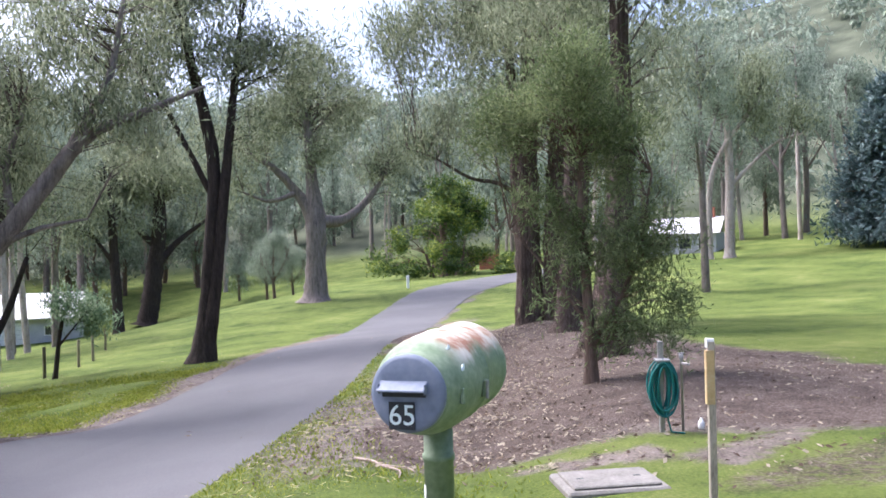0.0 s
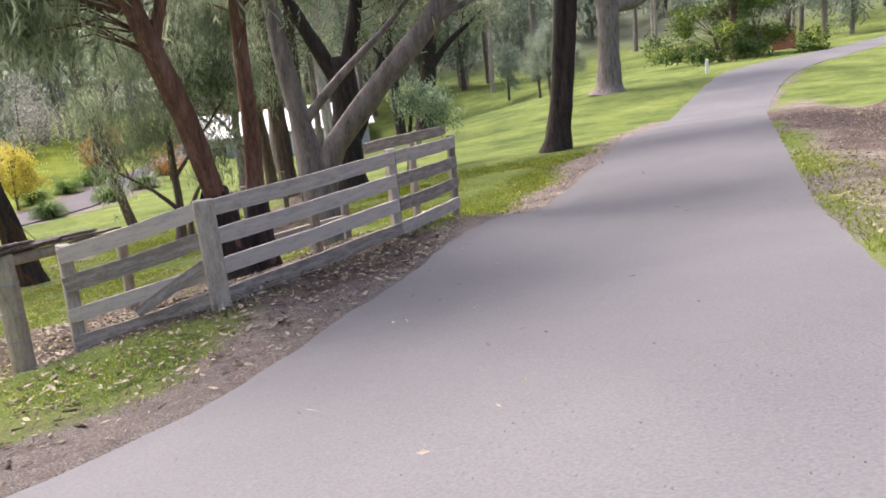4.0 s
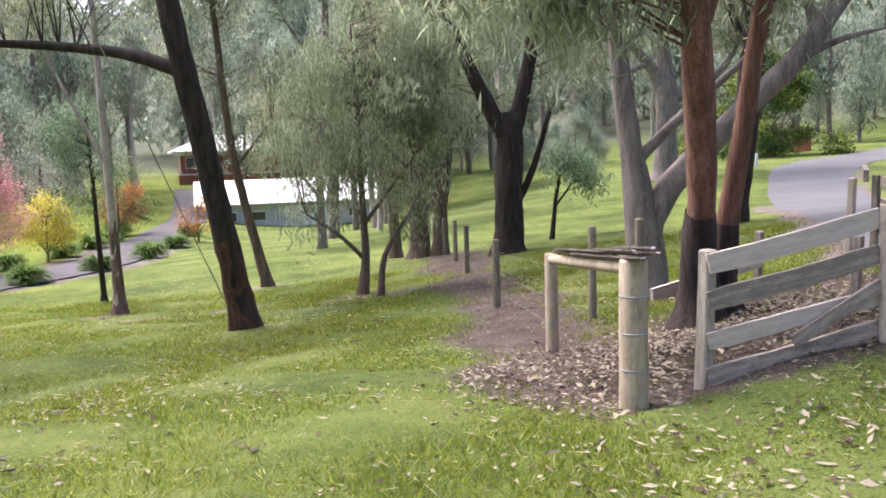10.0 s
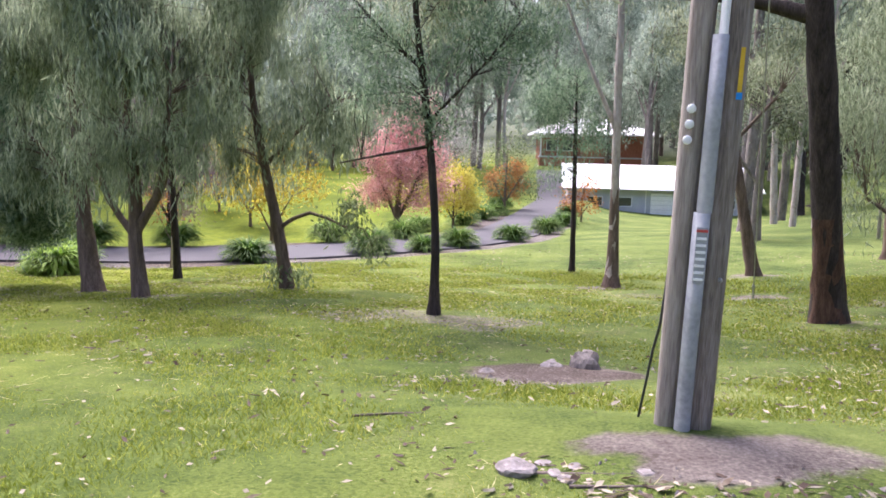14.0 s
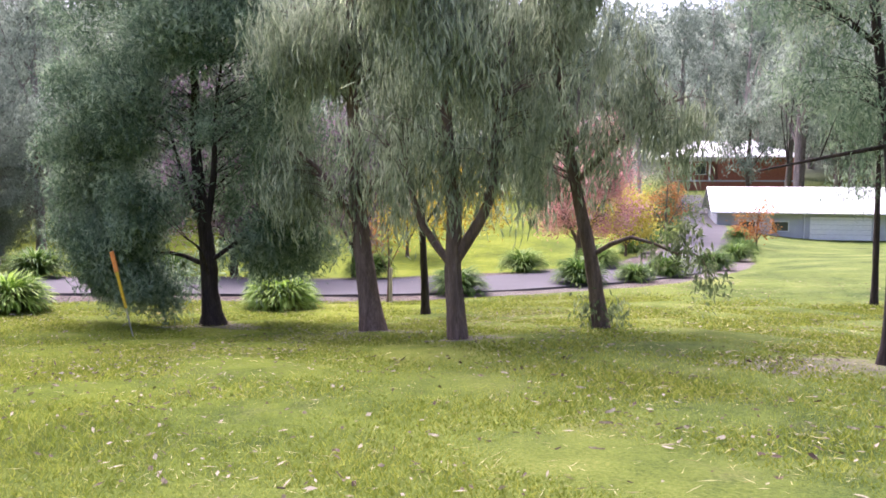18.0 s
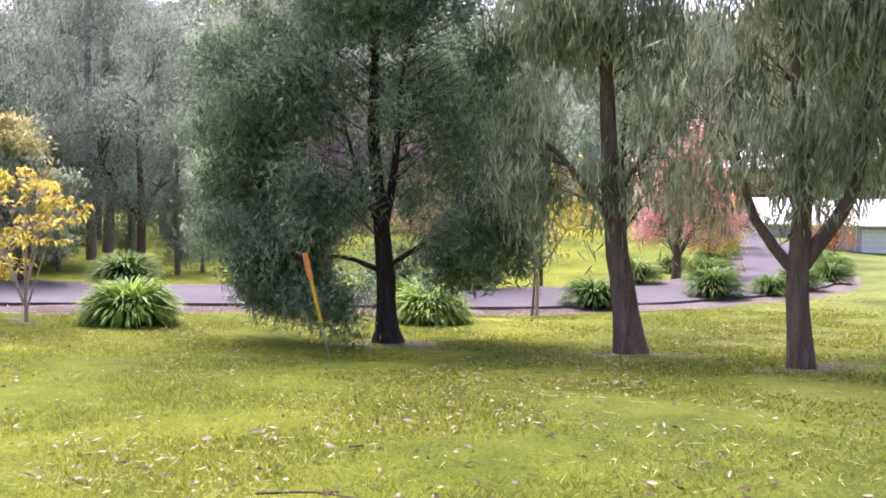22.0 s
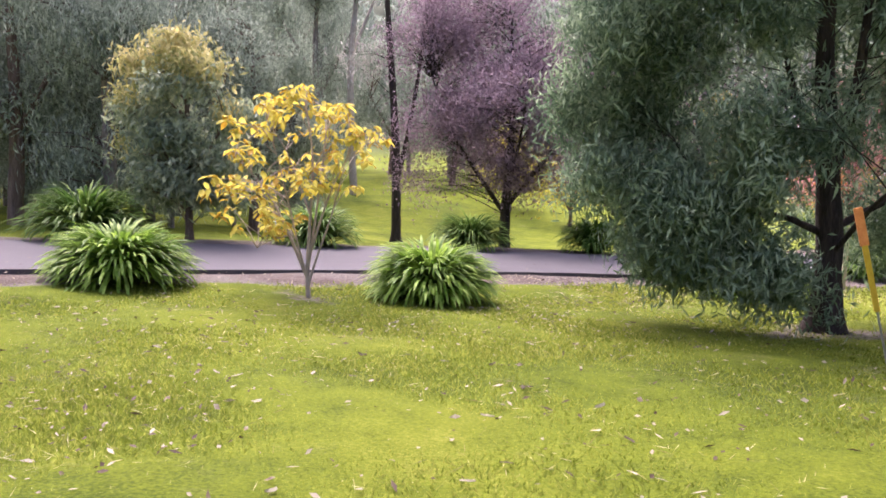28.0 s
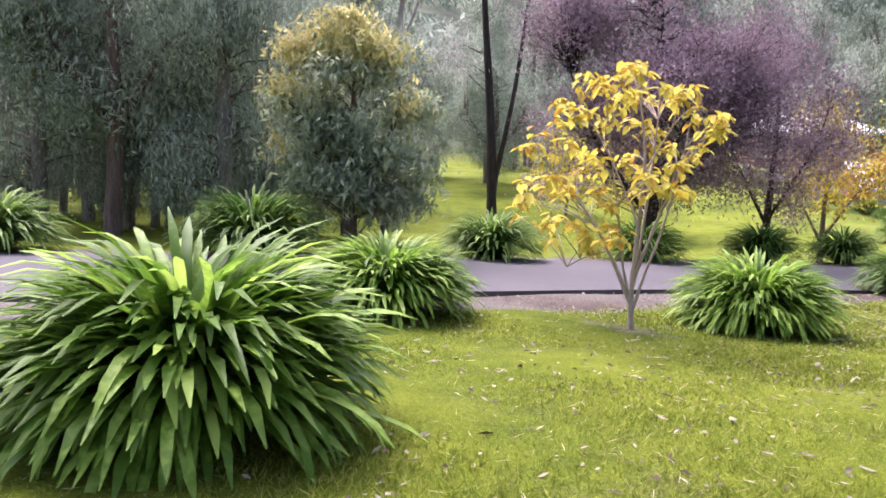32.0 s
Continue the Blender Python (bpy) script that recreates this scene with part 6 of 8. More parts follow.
def big_clump(x, y, r, tall, n, width, label, more=950):
    z = float(height(x, y))
    root = thing("agapanthus_clump", x, y, z - 0.1, label, "plant", "agapanthus along the low drive")
    for a, start, length, lift, bend in strap_leaf_poses(n, r, tall):
        m = pose(0, 0, 0, 0, 0, a) @ pose(start, random.uniform(-0.05, 0.05), random.uniform(0.08, 0.4) * r * (1.1 - lift / 90), random.uniform(-14, 14), 0, random.uniform(-12, 12))
        part_mesh("leaf", leaf_shape(length, lift, bend, width), root, "", m)
    tagged(part_mesh("foliage", clump_mesh(r * 0.96, tall * 0.95, more, width, LEAF_STRAP), root), kind="stuff")


random.seed(11)
for i, (x, y, r) in enumerate(FAR_SIDE + NEAR_SIDE):
    root = thing("agapanthus_clump", x, y, float(height(x, y)) - 0.1, "dark green strap-leaved agapanthus clump edging the low drive", "plant", "agapanthus along the low drive")
    part_mesh("foliage", CLUMPS[i % 3], root, "", pose(0, 0, 0, 0, 0, random.uniform(0, 360)) @ Matrix.Diagonal((r, r, r * random.uniform(0.95, 1.15), 1)))
    tagged(root.children[0], kind="stuff")
    for a, start, length, lift, bend in strap_leaf_poses(36, r, r * 0.98):
        m = pose(0, 0, 0, 0, 0, a) @ pose(start, 0, random.uniform(0.08, 0.4) * r * (1.1 - lift / 90), random.uniform(-14, 14), 0, 0)
        part_mesh("leaf", leaf_shape(length, lift, bend, 0.0541, LEAF_STRAP_FAR), root, "", m)


big_clump(-31.0, 14.3, 1.06, 1.2, 300, 0.06, "large fresh-green agapanthus clump with long arching strap leaves")
big_clump(-31.15, 18.95, 0.98, 0.92, 270, 0.046, "broad green agapanthus clump on the lawn edge")
big_clump(-26.85, 20.5, 0.95, 0.95, 270, 0.046, "domed green agapanthus clump beside the yellow sapling")
big_clump(-21.7, 24.5, 0.97, 0.96, 220, 0.046, "green agapanthus clump half under the dark wattle")


# ---- the yellow sapling ----
def sapling():
    x, y = -28.35, 19.35
    root = thing("magnolia_sapling", x, y, float(height(x, y)), "yellow-leaved autumn sapling with thin pale stems forking above the ground", "tree")
    stems = [[(0, 0, -0.05, 0.04), (-0.02, 0, 0.35, 0.032), (0.0, 0, 0.9, 0.024), (0.05, 0, 2.0, 0.016), (-0.1, 0, 3.0, 0.007)], [(0.0, 0.0, 0.22, 0.024), (0.12, 0.05, 0.65, 0.018), (0.3, 0.1, 1.2, 0.013), (0.5, 0.2, 2.1, 0.006)], [(-0.01, 0, 0.28, 0.022), (-0.12, -0.06, 0.7, 0.016), (-0.2, -0.2, 1.3, 0.011), (-0.35, -0.4, 2.2, 0.005)], [(-0.02, 0, 0.3, 0.03), (-0.35, 0, 1.0, 0.02), (-0.7, 0.1, 1.5, 0.012), (-1.15, 0, 2.0, 0.006)], [(0, 0, 0.6, 0.025), (0.35, 0, 1.6, 0.015), (0.7, 0, 2.25, 0.006)], [(0, 0, 0.5, 0.022), (0.12, 0.1, 1.6, 0.014), (0.2, 0.2, 2.7, 0.006)], [(-0.3, 0, 0.9, 0.014), (-0.6, -0.1, 0.8, 0.008), (-0.75, -0.1, 0.7, 0.005)], [(0.02, 0, 1.2, 0.014), (-0.4, 0.1, 2.1, 0.008), (-0.7, 0.1, 2.5, 0.005)], [(0.05, 0, 1.8, 0.012), (0.5, -0.1, 2.5, 0.006), (0.9, -0.1, 2.2, 0.004)]]
    lines = []
    for i, s in enumerate(stems):
        v, f, c, line = tube(s, 6, 0.03, 0.15)
        part_mesh("trunk" if i == 0 else "branch", mesh_np("branch", v, [f, c], BARK_SAPLING, True), root)
        lines.append(line)
    spine = np.vstack([q[:, :3] for q in lines])
    whorls = []
    for k in range(112):
        a, h = k * 2.4 + random.uniform(-0.3, 0.3), random.uniform(-0.9, 1.0)
        wide = 1.35 * math.sqrt(max(0.02, 1 - h * h)) * random.uniform(0.35, 1.0)
        tip = np.array([-0.2 + wide * math.cos(a), wide * math.sin(a), 1.9 + 1.1 * h])
        # the crown hangs low on one side and is bare below on the other
        tip[2] += 0.35 * max(0.0, tip[0]) * (1 - h) - 0.3 * max(0.0, -0.5 - tip[0])
        if tip[0] > -0.1 and tip[2] < 1.55:
            continue
        cost = np.linalg.norm(spine - tip, axis=1) + 2.0 * np.maximum(spine[:, 2] - tip[2] + 0.25, 0)
        s = spine[np.argmin(cost)]
        mid = (s + tip) / 2 + np.array([0, 0, 0.08])
        v, f, c, _ = tube([(*s, 0.008), (*mid, 0.006), (*tip, 0.003)], 5, 0.02, 0.2)
        part_mesh("branch", mesh_np("branch", v, [f, c], BARK_SAPLING, True), root)
        whorls.append(tip)
    u = np.linspace(0, 1, 5)
    w = 0.046 * np.sin(np.pi * u**0.85)
    w[-1] = 0.003
    v = np.stack([np.stack([u * 0.17, w, -0.05 * u**2 + 0.016], -1), np.stack([u * 0.17, 0 * u, -0.05 * u**2], -1), np.stack([u * 0.17, -w, -0.05 * u**2 + 0.016], -1)], 1).reshape(-1, 3)
    i = np.arange(4)
    f = np.vstack([np.stack([3 * i, 3 * i + 1, 3 * i + 4, 3 * i + 3], -1), np.stack([3 * i + 1, 3 * i + 2, 3 * i + 5, 3 * i + 4], -1)])
    leaf = mesh_np("leaf", v, [f], LEAF_SAPLING, True)
    for k, p in enumerate(whorls):
        for q in range(5):
            s = random.uniform(0.6, 1.0)
            away = math.degrees(math.atan2(p[1], p[0])) + 72 * q + random.uniform(-22, 22)
            part_mesh("leaf", leaf, root, "", pose(*(p + rng.normal(size=3) * 0.03), random.uniform(-25, 25), random.uniform(-8, 42), away) @ Matrix.Diagonal((s, s, s, 1)))
    more, quads = [], []
    for k in range(520):
        p = random.choice(whorls) * np.array([0.97, 0.97, 1.0]) + rng.normal(size=3) * np.array([0.07, 0.07, 0.05])
        m = np.array(pose(*p, random.uniform(-30, 30), random.uniform(-8, 48), random.uniform(0, 360)) @ Matrix.Diagonal((random.uniform(0.55, 0.95),) * 3 + (1,)))
        quads.append(f + len(more) * len(v))
        more.append(v @ m[:3, :3].T + m[:3, 3])
    tagged(part_mesh("foliage", mesh_np("foliage", np.vstack(more), [np.vstack(quads)], LEAF_SAPLING, True), root), kind="stuff")


sapling()


# ---- fences ----
def post_bm(sx, sy, h):
    return box_bm(sx, sy, h, 0.012, (0, 0, h / 2 - 0.1), 0.004)


def rail_between(root, a, b, wide, thick, origin, sag=0.0):
    """A sawn board between two points, slightly bowed and ragged at the ends."""
    a, b = Vector(a), Vector(b)
    d = b - a
    k = 8
    bm = bmesh.new()
    rows = []
    for i in range(k + 1):
        u = i / k
        dz = -sag * math.sin(math.pi * u) + random.uniform(-0.004, 0.004)
        w = wide * random.uniform(0.96, 1.03) * (0.93 if i in (0, k) else 1)
        x = d.length * u
        rows.append([bm.verts.new((x, sy * thick / 2, dz + sz * w / 2)) for sy, sz in ((-1, -1), (1, -1), (1, 1), (-1, 1))])
    for p, q in zip(rows, rows[1:]):
        for i in range(4):
            bm.faces.new((p[i], p[(i + 1) % 4], q[(i + 1) % 4], q[i]))
    bm.faces.new(rows[0][::-1])
    bm.faces.new(rows[-1])
    bmesh.ops.recalc_face_normals(bm, faces=bm.faces[:])
    rot = Euler((0, -math.asin(d.z / d.length), math.atan2(d.y, d.x))).to_matrix().to_4x4()
    part("rail", bm, TIMBER, root, "", Matrix.Translation(a - Vector(origin)) @ rot)


def rail_fence():
    o = (0.52, 7.25, 0.0)
    root = thing("timber_fence", *o, "weathered grey four-rail timber fence with broken boards", "fence")
    posts = [(0.52, 7.27, 0.12, 0.09, 0.83), (1.81, 7.08, 0.19, 0.06, 1.12), (3.8, 8.85, 0.12, 0.09, 1.22), (4.83, 10.45, 0.1, 0.08, 1.18)]
    for i, (x, y, sx, sy, top) in enumerate(posts):
        g = float(height(x, y))
        # the wide board at the bend stands in front of the rails
        fx, fy, turn = (0.075, -0.105, 12) if i == 1 else (0, 0, random.uniform(20, 40))
        part("post", post_bm(sx, sy, top - g + 0.1), TIMBER_UP, root, "", pose(x - o[0] + fx, y - o[1] + fy, g - o[2], random.uniform(-1.5, 1.5), random.uniform(-1.5, 1.5), turn))
    for i in range(3):
        (ax, ay, _, _, at), (bx, by, _, _, bt) = posts[i], posts[i + 1]
        n = Vector((by - ay, -(bx - ax), 0)).normalized() * 0.065
        ag, bg = at - 1.03, bt - 1.03
        for k, h in enumerate((0.09, 0.37, 0.66, 0.93)):
            if i == 0 and k == 1:
                rail_between(root, (ax - n.x * 0 + n.x, ay + n.y, ag + 0.36), (bx + n.x, by + n.y, bg + 0.34), 0.13, 0.035, o)
                rail_between(root, (ax + 0.62 + n.x * 1.7, ay - 0.1 + n.y * 1.7, ag + 0.34), (bx + n.x * 1.6, by + n.y * 1.6, bg + 0.44), 0.1, 0.03, o)
                continue
            rail_between(root, (ax + n.x, ay + n.y, ag + h), (bx + n.x, by + n.y, bg + h), 0.155, 0.038, o, 0.01)
    for x, y, h in ((2.85, 8.45, 0.62), (3.3, 10.6, 0.7), (4.25, 10.2, 1.1)):
        g = float(height(x, y))
        part("post", post_bm(0.1, 0.08, h + 0.1), TIMBER_UP, root, "", pose(x - o[0], y - o[1], g - o[2], 2, -1, 30))
    rail_between(root, (1.5, 9.9, 0.0), (3.3, 10.55, 0.18), 0.14, 0.04, o)
    rail_between(root, (3.55, 9.15, 1.23), (4.8, 10.62, 1.24), 0.13, 0.05, o)


def round_post(name, x, y, r, h, label, material=PINE, group="", bands=0):
    z = float(height(x, y))
    root = thing(name, x, y, z, label, "post", group)
    prof = [(r * 1.04, -0.15), (r * 1.02, 0.02), (r, h * 0.3), (r * 0.985, h * 0.7), (r * 0.97, h - 0.02), (r * 0.9, h)]
    bm = lathe_bm(prof, 16)
    for v in bm.verts:
        v.co.x += random.uniform(-1, 1) * r * 0.03
        v.co.y += random.uniform(-1, 1) * r * 0.03
    part("shaft", bm, material, root, "", None, True)
    for k in range(bands):
        hh = h * (0.28 + 0.24 * k)
        bm = lathe_bm([(r * 1.015, hh), (r * 1.03, hh + 0.006), (r * 1.015, hh + 0.012)], 16)
        part("wire_band", bm, CONDUIT, root, "thin wire ring", None, True)
    return root


def wire_fence():
    g = float(height(-0.02, 7.3))
    round_post("strainer_post", -0.02, 7.32, 0.105, 0.79 - g, "thick round treated-pine strainer post at the fence end", bands=3)
    round_post("brace_post", 0.42, 10.1, 0.07, 1.08, "round treated-pine brace post behind the strainer", bands=2)
    a, b = Vector((-0.02, 7.32, 0.78)), Vector((0.42, 10.1, float(height(0.42, 10.1)) + 1.08))
    root = thing("brace_rail", *a, "round brace rail with slabs of bark lying along it", "fence")
    v, f, c, _ = tube([(0, 0, -0.06, 0.055), (*((b - a) / 2 + Vector((0, 0, -0.06))), 0.055), (*(b - a + Vector((0, 0, -0.06))), 0.05)], 10, 0.02, 0.3)
    part_mesh("rail", mesh_np("rail", v, [f, c], PINE, True), root)
    for u0, u1, side, up, wide in ((-0.1, 0.62, -0.03, 0.0, 0.055), (0.3, 0.98, 0.03, 0.004, 0.05), (-0.13, 0.4, 0.05, 0.028, 0.045), (0.1, 0.8, -0.05, 0.034, 0.05), (-0.06, 0.28, -0.07, 0.052, 0.035), (-0.12, 0.2, 0.02, 0.066, 0.04)):
        slab, k = bmesh.new(), 10
        rows = []
        for n in range(k + 1):
            u = u0 + (u1 - u0) * n / k
            p = (b - a) * u
            w = wide * (0.55 if n in (0, k) else random.uniform(0.8, 1.15))
            sx, cz = side + random.uniform(-0.012, 0.012), up + random.uniform(-0.004, 0.004)
            rows.append([slab.verts.new((p.x + sx + q * w, p.y, p.z + cz + lift)) for q, lift in ((-1, 0.022), (-0.4, 0.004), (0.4, 0.0), (1, 0.016), (1, 0.028), (0.4, 0.016), (-0.4, 0.018), (-1, 0.034))])
        for p, q in zip(rows, rows[1:]):
            for n in range(8):
                slab.faces.new((p[n], p[(n + 1) % 8], q[(n + 1) % 8], q[n]))
        slab.faces.new(rows[0][::-1])
        slab.faces.new(rows[-1])
        bmesh.ops.recalc_face_normals(slab, faces=slab.faces[:])
        part("bark_slab", slab, BARK_GREY, root, "curled grey bark slab")
    line = [(0.42, 10.1), (1.28, 14.9), (2.3, 20.6), (2.75, 23.5), (2.95, 25.6), (3.3, 28.5), (3.8, 32), (4.4, 36)]
    for x, y in line[1:]:
        round_post("wire_fence_post", x, y, 0.065, 1.15, "weathered round pine post of the wire fence", POST_OLD, "wire fence posts")
    for x, y in ((1.72, 11.95), (1.95, 11.05), (5.95, 27.0), (7.2, 31), (7.9, 34), (8.8, 39)):
        round_post("wire_fence_post", x, y, 0.055, 1.25 if y < 13 else 1.05, "slim weathered fence post among fallen leaves", POST_OLD, "wire fence posts")
    wires = thing("fence_wires", line[0][0], line[0][1], float(height(*line[0])), "thin plain wires strung along the fence posts", "wire")
    for h in (0.3, 0.6, 0.95):
        pts = [(x - line[0][0], y - line[0][1], float(height(x, y)) + h - float(height(*line[0])), 0.0016) for x, y in line]
        v, f, c, _ = tube(pts, 3, 0, 2.0)
        part_mesh("wire", mesh_np("wire", v, [f, c], STEEL), wires)


random.seed(3)
rail_fence()
wire_fence()


# ---- power pole ----
def power_pole():
    x, y = -6.3, 8.22
    z = float(height(x, y)) + 0.06
    root = thing("power_pole", x, y, z, "tall grey timber power pole with a conduit cover and small labels", "utility pole")

    def shaft(cx, cy, r0, r1, h, label=""):
        bm = lathe_bm([(r0 * 1.03, -0.3), (r0, 0.05), ((r0 + r1) / 2, h / 2), (r1, h)], 18)
        for v in bm.verts:
            a = math.atan2(v.co.y, v.co.x)
            s = 1 + 0.025 * math.sin(7 * a) + random.uniform(-0.015, 0.015)
            v.co.x, v.co.y = v.co.x * s + cx, v.co.y * s + cy
        part("shaft", bm, POLE_WOOD, root, label, None, True)

    shaft(0.09, 0.0, 0.078, 0.07, 9.5)
    shaft(-0.075, 0.02, 0.066, 0.07, 9.0, "brown timber stay strapped to the pole")
    shaft(0.13, 0.1, 0.045, 0.04, 9.0, "rounded timber splint behind the pole")
    for w, d, h0, h1, cx, mat in ((0.088, 0.06, 0.0, 1.25, 0.0, CONDUIT), (0.082, 0.055, 1.25, 2.15, 0.01, CONDUIT), (0.045, 0.05, 2.15, 4.6, 0.02, WHITE)):
        bm = bmesh.new()
        k = 8
        rings = []
        for h in (h0, (h0 + h1) / 2, h1):
            rings.append([bm.verts.new((cx + w / 2 * math.cos(a), -0.07 - d * max(0, math.sin(a)), h)) for a in np.linspace(0, math.pi, k)])
        for p, q in zip(rings, rings[1:]):
            for i in range(k - 1):
                bm.faces.new((p[i], p[i + 1], q[i + 1], q[i]))
        bm.faces.new(rings[-1])
        bmesh.ops.recalc_face_normals(bm, faces=bm.faces[:])
        part("conduit_cover", bm, mat, root, "half-round grey conduit cover", None, True)

    def plate(name, w, h, cx, cz, mat, label, cy=-0.132):
        part(name, box_bm(w, 0.004, h, 0.001), mat, root, label, pose(cx, cy, cz))

    plate("label_plate", 0.056, 0.3, 0.0, 1.03, CONDUIT, "grey warning label with lines of small print")
    plate("red_band", 0.058, 0.014, 0.0, 1.16, RED_TAG, "dark red label stripe", -0.136)
    for k in range(7):
        plate("print_line", 0.05, 0.014, 0.0, 1.12 - 0.036 * k, WHITE, "pale line of unreadable print", -0.136)
    plate("marker_strip", 0.022, 0.22, 0.12, 1.98, STAKE_Y, "yellow marker strip", -0.092)
    plate("marker_tag", 0.03, 0.035, 0.12, 1.85, BLUE_TAG, "small blue tag", -0.095)
    for k, h in enumerate((1.78, 1.7, 1.62)):
        bm = lathe_bm([(0.024, 0), (0.024, 0.006), (0.018, 0.009)], 14, "y")
        part("disc_tag", bm, WHITE, root, "small round white tag", pose(-0.1 - 0.004 * k, -0.058, h, 180, 0, 0), True)
    v, f, c, _ = tube([(-0.2, 0.3, -0.05, 0.008), (-0.16, 0.2, 0.4, 0.008), (-0.12, 0.1, 0.95, 0.008), (-0.11, 0.09, 3, 0.008)], 6, 0, 0.2)
    part_mesh("earth_cable", mesh_np("earth_cable", v, [f, c], BLACK, True), root, "thin dark earthing cable")
    for h in (0.9, 2.6, 4.2):
        bm = lathe_bm([(0.012, 0), (0.012, 0.02), (0.006, 0.03)], 8, "y")
        part("bolt", bm, STEEL, root, "", pose(0.12, -0.083, h, 180, 0, 0))


power_pole()
bpy.data.objects["power_pole"].matrix_basis = bpy.data.objects["power_pole"].matrix_basis @ pose(0, 0, 0, 3.0, 1.2, 0)


def guy_wire():
    x, y = -3.28, 20.58
    z = float(height(x, y))
    root = thing("guy_wire", x, y, z, "thin steel guy wire anchored by a rod in the lawn", "wire")
    end = Vector((-6.1, 8.25, float(height(-6.2, 8.2)) + 9.0)) - Vector((x, y, z))
    v, f, c, _ = tube([(0, 0, -0.1, 0.011), (*(end * 0.5), 0.011), (*end, 0.011)], 5, 0, 0.8)
    part_mesh("wire", mesh_np("wire", v, [f, c], STEEL, True), root)
    d = end.normalized()
    v, f, c, _ = tube([(*(d * -0.2), 0.02), (*(d * 0.45), 0.02)], 8, 0, 0.2)
    part_mesh("anchor_rod", mesh_np("anchor_rod", v, [f, c], BLACK, True), root, "dark anchor rod")
    bm = lathe_bm([(0.024, 0), (0.03, 0.02), (0.03, 0.1), (0.02, 0.12)], 10)
    part("turnbuckle", bm, STEEL, root, "", Matrix.Translation(d * 0.42) @ d.to_track_quat("Z", "Y").to_matrix().to_4x4(), True)


guy_wire()


# ---- mailbox and its corner ----
def digits(parent, text, size, m):
    cu = bpy.data.curves.new("number", "FONT")
    cu.body, cu.size, cu.extrude, cu.align_x, cu.align_y = text, size, 0.0015, "CENTER", "CENTER"
    ob = bpy.data.objects.new("number_text", cu)
    scene.collection.objects.link(ob)
    me = bpy.data.meshes.new_from_object(ob.evaluated_get(bpy.context.evaluated_depsgraph_get()))
    bpy.data.objects.remove(ob)
    me.materials.clear()
    me.materials.append(DIGIT)
    part_mesh("number", me, parent, "pale blue-white house number", m)


